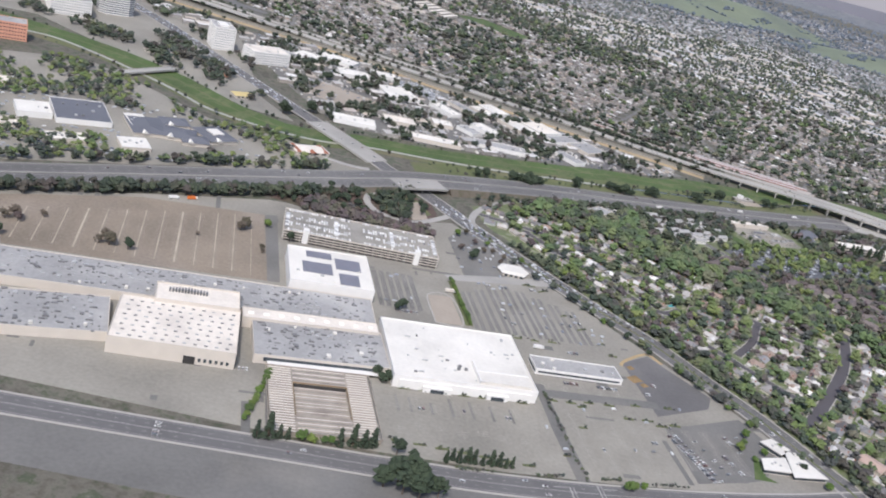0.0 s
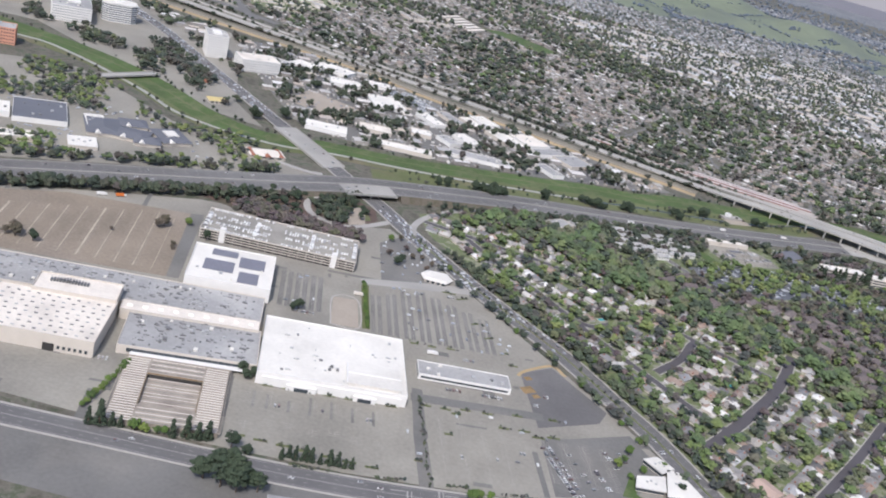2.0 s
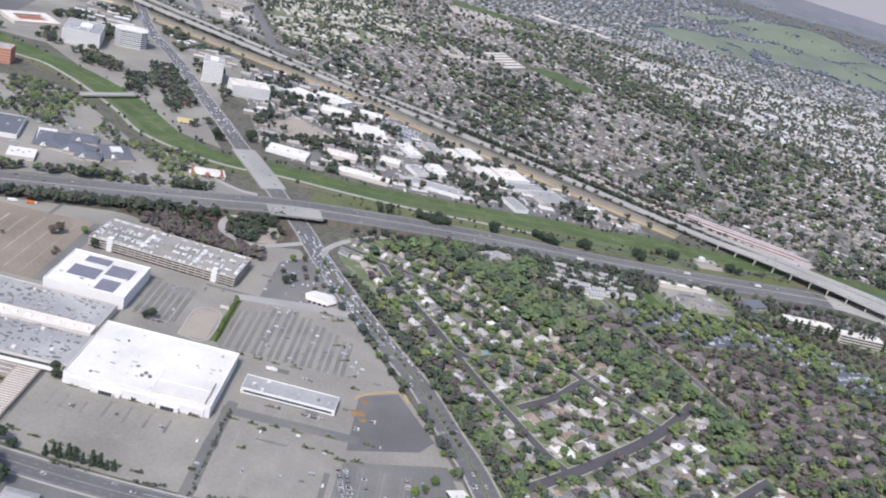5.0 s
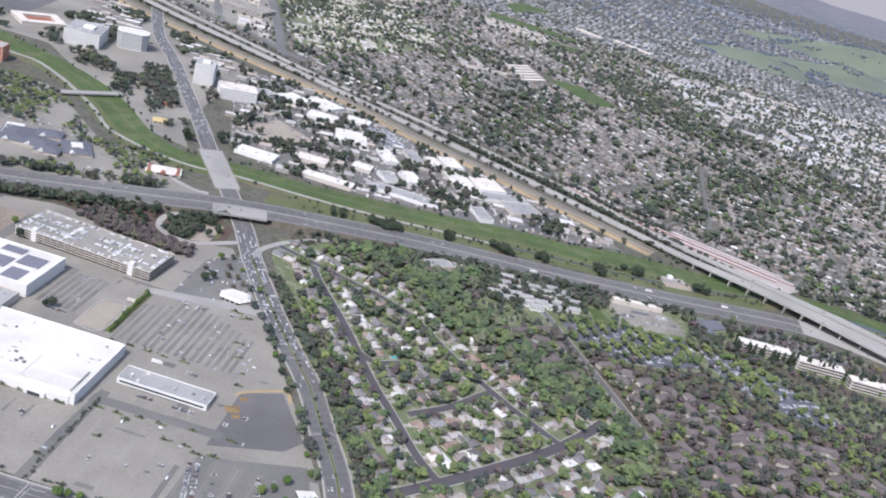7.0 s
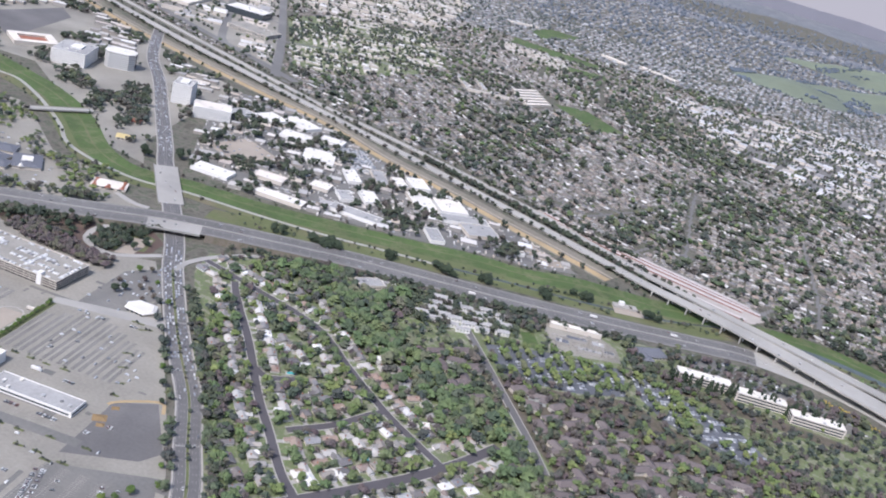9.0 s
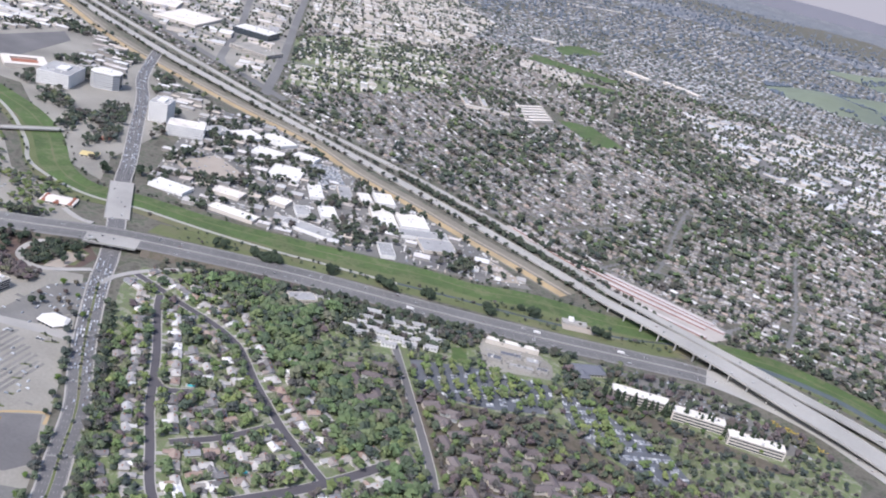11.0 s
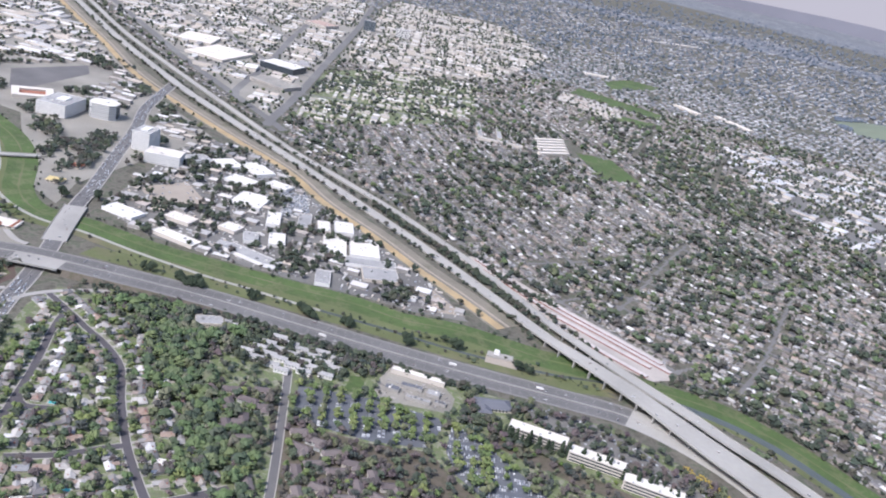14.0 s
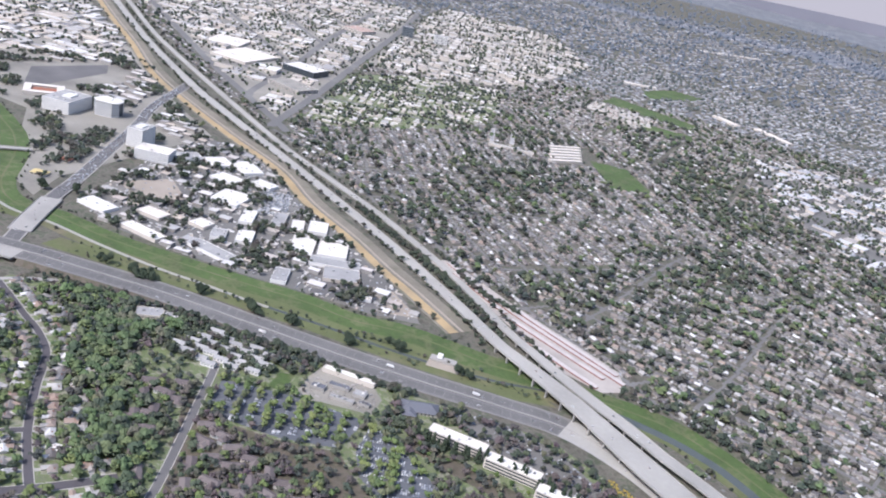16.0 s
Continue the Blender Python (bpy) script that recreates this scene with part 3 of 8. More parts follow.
for off in (8.2, 11.9, 15.6, 19.3, -8.2, -11.9, -15.6, -19.3):
    strip = band(I680, off + 1.3, off - 1.3, 0.475, 0.2)
    wear.solid(strip.v, strip.f)
part("wheel_tracks", wear, M["tracks"], fw, "darker worn strips along the lanes")["kind"] = "stuff"
part("median_strip", band(I680, 2.3, -2.3, 0.50, 0.3), M["tracks"], fw, "dark oily median")
for a, b in ((28, 24.8), (-24.2, -27)):
    part("shoulder", band(I680, a, b, 0.50, 0.3), M["shoulder"], fw, "paler concrete shoulder")
part("median_barrier", band(I680, 0.5, -0.5, 1.4, 1.0), M["concrete"], fw, "concrete median barrier")
for name, line, wide in (("highway", H242, 12), ("highway_carriageway", H242B, 8.5)):
    grow = np.clip((line[:, 0] - 700) / 160, 0, 1)
    out = np.clip((line[:, 0] - 900) / 120, 0, 1)
    near, far = wide + (3 * grow if name != "highway" else 10 * out), wide + (12 * grow if name == "highway" else 3 * grow)
    hw = solid_thing(name, band(line, far, -near, 0.5, 1.6), M["highway"], "pale concrete highway rising onto a viaduct", "road", "", "structure")
    strokes = Mesh()
    for off in (wide - 2, 2 - wide):
        dashes(strokes, line, off, 30, 0.01, 0.3, 0.55)
    for off in np.arange(6 - wide, wide - 5, 3.7):
        dashes(strokes, line, off, 4, 10, 0.3, 0.55)
    part("lane_markings", strokes, M["paint"], hw)["kind"] = "stuff"
    part("parapet", band(line, far, far - 0.4, 1.4, 1.0), M["concrete"], hw)
    part("parapet", band(line, 0.4 - near, -near, 1.4, 1.0), M["concrete"], hw)
    q = line[(line[:, 0] > 660) & (line[:, 0] < 1010)]
    for k in range(0, len(q), 2):
        t = q[min(k + 1, len(q) - 1)] - q[k - 1 if k else 0]
        a = math.atan2(t[1], t[0])
        for o in (-0.86, 0.5):
            x, y = q[k][0] - math.sin(a) * o * wide, q[k][1] + math.cos(a) * o * wide
            part("pier", Mesh().box(x, y, -0.5, q[k][2] - 1.0, 2.2, 3.6, a), M["concrete"], hw)
        part("pier_cap", Mesh().box(q[k][0], q[k][1], q[k][2] - 2.3, q[k][2] - 1.0, 1.8, wide * 1.9, a), M["concrete"], hw)
bl = solid_thing("boulevard", band(BLVD, 12.5, -12.5, 0.40, 1.0), M["road"], "six-lane dark asphalt boulevard", "road", "", "structure")
strokes = Mesh()
for off in (11.6, -11.6, 1.6, -1.6):
    dashes(strokes, BLVD, off, 20, 0.01, 0.3, 0.46)
for off in (4.8, 8.0, -4.8, -8.0):
    dashes(strokes, BLVD, off, 3, 8, 0.3, 0.46)
for sx, sy in ((394, 800), (240, 975), (300, 905), (470, 690), (160, 1068)):
    k = int(np.argmin(np.hypot(BLVD[:, 0] - sx, BLVD[:, 1] - sy)))
    t = BLVD[k + 1] - BLVD[k - 1]
    a = math.atan2(t[1], t[0])
    for o in np.arange(-10.5, 10.6, 1.9):
        x, y = BLVD[k][0] - math.sin(a) * o, BLVD[k][1] + math.cos(a) * o
        strokes.solid([(*p, 0.46 + BLVD[k][2]) for p in rect(x, y, 3.2, 0.9, a)], [(0, 1, 2, 3)])
part("lane_markings", strokes, M["paint"], bl)["kind"] = "stuff"
for s in (1, -1):
    part("pavement_edge", band(BLVD, s * 12.55, s * 14.4, 0.52, 0.9), M["kerb"], bl, "pale concrete footway")
solid_thing("boulevard_median", band(BLVD[(BLVD[:, 1] > 620) & (BLVD[:, 1] < 1090)], 1.3, -1.3, 0.62, 0.6), M["dullgrass"], "narrow planted median of the boulevard", "grass", "", "structure")
# the freeway rides over the boulevard on a pale bridge between two banks
mid = int(np.argmin(np.hypot(I680[:, 0] - 68, I680[:, 1] - 1180)))
for name, sel in (("west_embankment", I680[(I680[:, 0] > -300) & (I680[:, 0] < 38)]), ("east_embankment", I680[(I680[:, 0] > 104) & (I680[:, 0] < 450)])):
    foot = Mesh()
    l0, l1, r0, r1 = sides(sel, 28.5), sides(sel, 36), sides(sel, -27.5), sides(sel, -36)
    n = len(sel)
    v = [(*q, z + 0.05) for q, z in zip(l0, sel[:, 2])] + [(*q, -0.3) for q in l1] + [(*q, z + 0.05) for q, z in zip(r0, sel[:, 2])] + [(*q, -0.3) for q in r1]
    f = [(k, k + 1, n + k + 1, n + k) for k in range(n - 1)] + [(2 * n + k + 1, 2 * n + k, 3 * n + k, 3 * n + k + 1) for k in range(n - 1)] + [(k + 1, k, 2 * n + k, 2 * n + k + 1) for k in range(n - 1)]
    f += [(0, n, 3 * n, 2 * n), (n - 1, 3 * n - 1, 4 * n - 1, 2 * n - 1)]
    solid_thing(name, foot.solid(v, f), M["litter"], "scrubby brown bank carrying the freeway", "earth", "", "structure")
OVER = smooth(I680[mid - 4:mid + 5], 8)
OVER = OVER[(OVER[:, 0] > 30) & (OVER[:, 0] < 106)]
ov = solid_thing("overpass", band(OVER, 3, -33.5, 0.62, 2.2), M["concrete"], "broad pale concrete freeway bridge over the boulevard", "bridge", "", "structure")
part("parapet", band(OVER, -33.5, -34.1, 1.9, 2.4), M["concrete"], ov)
part("seam", band(OVER, -15.0, -15.5, 0.70, 0.3), M["kerb"], ov)
for o in (-26, -13, 12, 25):
    x, y = sides(OVER, o)[len(OVER) // 2]
    part("column", Mesh().box(x, y, -0.4, 6.6, 1.6, 1.6, 0.5), M["concrete"], ov)
CROSS = BLVD[(BLVD[:, 1] > 1244) & (BLVD[:, 1] < 1366) & (BLVD[:, 0] > -140) & (BLVD[:, 0] < 30)]
cb = solid_thing("channel_bridge", band(CROSS, 19, -19, 0.75, 2.0), M["concrete"], "long pale concrete road bridge over a green channel", "bridge", "", "structure")
for s in (1, -1):
    part("parapet", band(CROSS, s * 19.0, s * 18.5, 1.8, 1.0), M["concrete"], cb)
for k in range(1, len(CROSS) - 1, 2):
    part("column", Mesh().box(CROSS[k][0], CROSS[k][1], -0.4, CROSS[k][2] - 1.1, 1.4, 30, math.atan2(-0.74, 0.67)), M["concrete"], cb)
FOOT = smooth([(-395, 1340, 4), (-365, 1390, 4), (-330, 1450, 4)], 10)
fb = solid_thing("side_bridge", band(FOOT, 8, -8, 0.6, 1.6), M["concrete"], "narrow concrete bridge over the green channel", "bridge", "", "structure")
for s in (1, -1):
    part("parapet", band(FOOT, s * 8.0, s * 7.6, 1.6, 1.0), M["concrete"], fb)
for k in (1, len(FOOT) - 2):
    part("column", Mesh().box(FOOT[k][0], FOOT[k][1], -0.4, 3.2, 1.2, 13, math.atan2(60, 30)), M["concrete"], fb)

fr = solid_thing("front_road", band(FRONT, 11, -11, 0.38), M["road"], "four-lane asphalt road along the parking ground", "road", "", "structure")
strokes = Mesh()
for off in (9.5, -9.5, 0.4, -0.4):
    dashes(strokes, FRONT, off, 20, 0.01, 0.3, 0.43)
for off in (4.8, -4.8):
    dashes(strokes, FRONT, off, 3, 8, 0.3, 0.43)
for x, y in ((213, 568), (237, 578)):
    strokes.solid([(*q, 0.44) for q in rect(x, y, 1.2, 21, TURN - 0.02)], [(0, 1, 2, 3)])
    strokes.solid([(*q, 0.44) for q in rect(x + 3.2, y + 0.6, 0.7, 21, TURN - 0.02)], [(0, 1, 2, 3)])
for x, y, w in ((190, 586, 0.9), (204, 576, 0.9), (246, 586, 0.9), (256, 578, 0.9)):
    strokes.solid([(*q, 0.44) for q in rect(x, y, 12, w, TURN + 0.06)], [(0, 1, 2, 3)])
part("kerb", band(FRONT, 11.05, 13.2, 0.5), M["kerb"], fr)
part("south_kerb", band(FRONT, -13.0, -11.05, 0.5), M["kerb"], fr)
part("lane_markings", strokes, M["paint"], fr)["kind"] = "stuff"
for k, line in enumerate(STREETS):
    st = solid_thing("side_street", band(line, 6.2 if line is ST_J else 4.6, -6.2 if line is ST_J else -4.6, 0.45 - 0.012 * k), M["road" if line is ST_E else "street"], "dark asphalt residential street", "road", "residential streets", "structure")
    w = 6.2 if line is ST_J else 4.6
    for s in (1, -1):
        part("kerb", band(line, s * (w + 0.05), s * (w + 1.3), 0.35 - 0.011 * k), M["kerb"], st)

# the channel: green banks, a creek between them
WIDE, CHAN = CHAN[:, 2], CHAN[:, :2]
solid_thing("channel_grass", band(CHAN, WIDE, -WIDE, 0.20), M["grass"], "bright green grassy flood channel", "grass", "", "structure")
solid_thing("lower_bank", band(CHAN, -WIDE * 0.42, -WIDE * 1.02, 0.24), M["dullgrass"], "duller weedy bank along the creek", "grass", "", "structure")
solid_thing("bank_track", band(CHAN, WIDE * 0.36, WIDE * 0.26, 0.25), M["dullgrass"], "worn track along the grassy bank", "path", "", "structure")
west = CREEK[CREEK[:, 0] < 420]
east = CREEK[CREEK[:, 0] >= 405]
solid_thing("creek", band(west, 3.6, -3.6, 0.30), M["siltwater"], "shallow pale creek winding through grass", "water", "", "structure")
solid_thing("creek_reach", band(east, 3.2 + 5 * np.clip((east[:, 0] - 850) / 80, 0, 1), -3.2 - 5 * np.clip((east[:, 0] - 850) / 80, 0, 1), 0.29), M["water"], "dark still water in the channel", "water", "", "structure")
solid_thing("rail_bed", band(RAIL, 20, 15, 0.27), M["sand"], "pale gravel bed of a disused track", "earth", "", "structure")
solid_thing("rail_strip", band(RAIL, 8.5, -8.5, 0.26), M["ochre"], "dry ochre strip of a disused rail line", "earth", "", "structure")
solid_thing("rail_verge", band(RAIL, 40, -14, 0.22), M["dryverge"], "dry weedy verge along the ochre strip", "grass", "", "structure")
GRADED = [(416, 1824), (425, 1868), (608, 1823), (849, 1783), (890, 1738), (867, 1700), (784, 1697), (688, 1736), (570, 1781)]
slab("graded_strip", GRADED, 0.75, "pinkearth", "long strip of pinkish gravel between storage rows", "earth")
for row in ([(439, 1852), (530, 1822), (622, 1795), (750, 1772), (877, 1751)], [(473, 1826), (550, 1802), (626, 1778)], [(645, 1769), (745, 1753), (847, 1738)], [(710, 1728), (790, 1713), (855, 1703)], [(615, 1810), (730, 1789), (855, 1767)]):
    line = smooth(row, 14)
    st = thing("storage_row", "long low storage row with red doors and a pale pinkish roof", "storage shed", "storage rows")
    part("wall", band(line, 4.3, -4.3, 2.7, 2.9), M["redline"], st, "wall of red painted doors")
    part("roof", band(line, 4.9, -3.9, 3.0, 0.3), M["pinkroof"], st)
# ramps at the overpass
for pts in ([(118, 1098, 1), (88, 1062, 0), (65, 1048, 0), (28, 1056, 0), (11, 1087, 0), (18, 1122, 2), (34, 1146, 5), (36, 1160, 7)], [(152, 1080, 0), (150, 1115, 0), (165, 1160, 0), (200, 1210, 0), (260, 1262, 0)], [(-60, 1210, 0), (-20, 1200, 1), (5, 1205, 1)]):
    line = smooth(pts, 6)
    solid_thing("slip_road", band(line, 4.6, -4.6, 0.62, 1.2), M["concrete"], "curving pale slip road at the overpass", "road", "slip roads", "structure")
slab("mulch_bank", [(-60, 1010), (40, 1035), (105, 1085), (95, 1130), (40, 1160), (-30, 1105), (-95, 1065), (-140, 1030)], 0.18, "bark", "reddish mulch bank inside the slip road loop", "earth")
slab("loop_grass", [(35, 1068), (70, 1062), (95, 1090), (80, 1130), (45, 1138), (28, 1105)], 0.21, "dullgrass", "scrubby grass inside the loop road", "grass")

# parking surfaces of the mall


def bays(mesh, x, y, long, rows, pitch, z, wide=0.35, along=True, stalls=False):
    """Double rows of parking bays: a line for each row from (x, y) along the lot, and short strokes."""
    for r in range(rows):
        ax, ay = x + UX[0] * r * pitch, y + UX[1] * r * pitch
        mesh.solid([(*p, z) for p in rect(ax + UY[0] * long / 2, ay + UY[1] * long / 2, wide, long, TURN)], [(0, 1, 2, 3)])
        if stalls:
            for s in np.arange(1.0, long, 2.75):
                px, py = ax + UY[0] * s, ay + UY[1] * s
                mesh.solid([(*p, z) for p in rect(px, py, 9.8, 0.32, TURN)], [(0, 1, 2, 3)])


tan = slab("tan_lot", [(-345, 845), (-300, 756), (-170, 780), (-66, 803), (-97, 962), (-226, 930), (-343, 856)], 0.2, "lot_tan", "empty faded brown parking lot with pale bay lines", "car park")
strokes = Mesh()
bays(strokes, -83, 806, 152, 1, 18, 0.26, 0.5)
for r in range(1, 14):
    x, y = -83 - UX[0] * 18.2 * r, 806 - UX[1] * 18.2 * r
    bays(strokes, x + UY[0] * 4, y + UY[1] * 4, max(40, 146 - r * 6), 1, 18, 0.26, 2.0 if r in (4, 9) else 1.1)
part("bay_lines", strokes, M["tanpaint"], tan)["kind"] = "stuff"
ticks = Mesh()
for r in range(1, 14):
    x, y = -83 - UX[0] * 18.2 * r, 806 - UX[1] * 18.2 * r
    bays(ticks, x + UY[0] * 4, y + UY[1] * 4, max(40, 146 - r * 6), 1, 18, 0.24, 0.3, stalls=True)
part("stall_lines", ticks, M["tanstall"], tan)["kind"] = "stuff"
slab("lot_edge", [(-66, 803), (-54, 806), (-84, 968), (-97, 962)], 0.21, "lot_dark", "dark service lane beside the tan lot", "road")
lotr = slab("striped_lot", [(139, 884), (195, 800), (300, 822), (303, 850), (232, 935), (200, 940), (142, 922)], 0.2, "lot", "half-empty parking lot with stained rows", "car park")
stains, strokes = Mesh(), Mesh()
for r in range(8):
    x, y = 150 + UX[0] * 17 * r, 806 + UX[1] * 17 * r
    n = 112 - abs(r - 3) * 10
    for o in (-3.6, 3.6):
        bays(stains, x + UX[0] * o, y + UX[1] * o, n, 1, 17, 0.25, 4.4)
    bays(strokes, x, y, n, 1, 17, 0.28, 0.35, stalls=True)
part("stained_rows", stains, M["stain"], lotr, "darker oil-stained parking rows")["kind"] = "stuff"
part("bay_lines", strokes, M["oldpaint"], lotr)["kind"] = "stuff"
lotm = slab("middle_lot", [(44, 804), (90, 812), (96, 850), (80, 900), (30, 888)], 0.2, "lot", "parking rows behind the store", "car park")
stains, strokes = Mesh(), Mesh()
for r in range(3):
    x, y = 52 + UX[0] * 16 * r, 810 + UX[1] * 16 * r
    for o in (-3.8, 3.8):
        bays(stains, x + UX[0] * o, y + UX[1] * o, 78, 1, 17, 0.25, 5.0)
    bays(strokes, x, y, 78, 1, 17, 0.28, 0.3, stalls=True)
part("stained_rows", stains, M["stain"], lotm, "dark oil-stained parking rows")["kind"] = "stuff"
part("bay_lines", strokes, M["oldpaint"], lotm)["kind"] = "stuff"
bare = slab("bare_pad", [(103, 800), (131, 806), (119, 864), (94, 858)], 0.26, "sand", "fenced bare building pad with pale earth", "earth")
part("pad_edge", band(smooth([(103, 800), (131, 806), (119, 864), (94, 858), (103, 800)], 6), 0.8, -0.8, 0.5), M["kerb"], bare)
slab("hedge_strip", [(134, 808), (142, 810), (124, 906), (116, 904)], 0.3, "dullgrass", "planted strip between two lots", "grass")
dark = slab("fenced_lot", [(298, 806), (331, 834), (385, 775), (376, 752), (316, 716)], 0.22, "darklot", "fenced dark asphalt lot with a yellow edge", "car park")
part("yellow_edge", band(smooth([(296, 800), (302, 812), (331, 838), (345, 824)], 6), 1.8, -1.8, 0.4), M["ochre"], dark, "strip of dry yellow grass")
for x, y, r in ((306, 778, 7), (314, 770, 4), (306, 800, 4)):
    part("soil_heap", Mesh().gable(x, y, 0.2, 1.4, r * 2, r * 1.6, 0.6, hip=r * 0.7), M["orangesoil"], dark, "heap of orange soil")
slab("sales_lot", [(318, 700), (345, 712), (405, 745), (432, 700), (400, 650), (380, 640), (330, 622)], 0.19, "lot_dark", "dark lot with rows of parked cars", "car park")
slab("drive_lane", [(196, 725), (206, 726), (218, 655), (232, 588), (220, 586), (207, 652)], 0.24, "lot_dark", "dark drive lane between pale lots", "road")
slab("cross_lane", [(196, 716), (320, 742), (322, 730), (198, 704)], 0.23, "lot_dark", "drive lane across the parking ground", "road")
slab("entry_lane", [(112, 918), (118, 906), (210, 942), (262, 962), (256, 978), (205, 960)], 0.25, "concrete", "pale entry drive from the boulevard", "road")
plots = slab("pale_lot", [(64, 583), (206, 590), (198, 690), (66, 662)], 0.16, "lot", "pale empty parking lot with faded bays", "car park")
strokes = Mesh()
stains = Mesh()
lot_r = random.Random(41)
for r in range(7):
    x, y = 76 + UX[0] * 18 * r, 597 + UX[1] * 18 * r
    for start, long in ((40 + lot_r.uniform(-6, 6), lot_r.uniform(12, 24)), (lot_r.uniform(0, 16), lot_r.uniform(6, 12))):
        bays(strokes, x + UY[0] * start, y + UY[1] * start, long, 1, 18, 0.24, 0.3, stalls=True)
    o = lot_r.choice((-3.4, 3.4))
    bays(stains, x + UX[0] * o + UY[0] * 34, y + UX[1] * o + UY[1] * 34, lot_r.uniform(14, 30), 1, 18, 0.2, 2.4)
part("stained_rows", stains, M["stain"], plots)["kind"] = "stuff"
for r in range(4):
    bays(strokes, 240 + UX[0] * 19 * r, 606 + UX[1] * 19 * r, 88, 1, 19, 0.22, 0.3, stalls=True)
for r in range(5):
    bays(strokes, 212 + UX[0] * 19 * r, 700 + UX[1] * 19 * r, 34, 1, 19, 0.22, 0.3, stalls=True)
for r in range(4):
    bays(strokes, 330 + UX[0] * 19 * r, 640 + UX[1] * 19 * r, 60, 1, 19, 0.24, 0.3, stalls=True)
part("bay_lines", strokes, M["oldpaint"], plots)["kind"] = "stuff"
islands, shrubs = Mesh(), []
rng = np.random.default_rng(5)
for row_y, n, x0 in ((666, 7, 76), (590, 7, 74)):
    for k in range(n):
        x, y = x0 + UX[0] * 18 * k, row_y + UX[1] * 18 * k * (1.0 if row_y > 600 else 0.25)
        islands.box(x, y, 0, 0.4, 11, 2.6, TURN)
        shrubs += [(x + rng.normal() * 3, y + rng.normal()) for _ in range(3)]
for x, y, w in ((190, 700, 8), (212, 702, 10), (230, 705, 10), (248, 712, 10), (268, 716, 10), (296, 726, 10), (330, 735, 9), (215, 620, 7), (236, 668, 8), (240, 702, 9), (284, 700, 10), (302, 704, 9), (150, 800, 9), (170, 804, 9), (188, 807, 9), (206, 810, 9), (225, 815, 9), (316, 700, 12), (330, 706, 12), (290, 816, 10), (280, 836, 10), (262, 860, 10), (246, 884, 10), (228, 936, 16), (212, 942, 16)):
    islands.box(x, y, 0, 0.42, w, 2.6, TURN + (0.5 if x > 225 and y > 830 else 0))
    shrubs += [(x + rng.normal() * 3, y + rng.normal()) for _ in range(3)]
for k in range(40):
    shrubs.append((204 + k * 0.62 + rng.normal(), 712 - k * 3.1 + rng.normal()))
for x0, y0, x1, y1 in ((186, 584, 206, 589), (240, 597, 258, 602), (120, 570, 150, 576), (285, 605, 318, 612)):
    for q in np.linspace(0, 1, 14):
        shrubs.append((x0 + (x1 - x0) * q + rng.normal() * 0.6, y0 + (y1 - y0) * q + rng.normal() * 0.5))
solid_thing("planted_islands", islands, M["dullgrass"], "small planted kerb islands in the lots", "grass", "", "stuff")
wood("lot_shrubs", rng, np.array(shrubs), 1.6 + 2.4 * rng.random(len(shrubs)), M["trees"], 10, "low shrubs on planted islands", slim=0.6)
new_road = I680[(I680[:, 0] > 878) & (I680[:, 0] < 1700) & (I680[:, 1] > 900)]
solid_thing("new_pavement", band(new_road, 27.5, -26.5, 0.58, 0.4), M["highway"], "newer pale concrete stretch of freeway", "road", "", "structure")

# lanes through the industrial quarter
for pts in ([(120, 1452), (102, 1481), (10, 1584), (-96, 1710), (-150, 1765)], [(310, 1490), (295, 1508), (247, 1582), (190, 1660), (150, 1745)]):
    solid_thing("yard_lane", band(smooth(pts, 12), 4.5, -4.5, 0.30), M["road"], "asphalt lane between industrial sheds", "road", "yard lanes", "structure")
# worn and resealed patches on the parking ground
g = random.Random(5)
patches = Mesh()
for _ in range(150):
    x, y = g.uniform(-480, 460), g.uniform(575, 1040)
    if inside([x], [y], MALL)[0]:
        w, d = g.choice(((9, 3), (16, 5), (28, 3), (6, 5), (40, 7), (12, 12), (60, 5)))
        patches.solid([(*p, 0.135 + 0.01 * g.random()) for p in rect(x, y, w, d, TURN + g.choice((0, 1.571)))], [(0, 1, 2, 3)])
solid_thing("asphalt_patches", patches, M["lot_dark"], "darker resealed patches on worn asphalt", "pavement", "", "stuff")


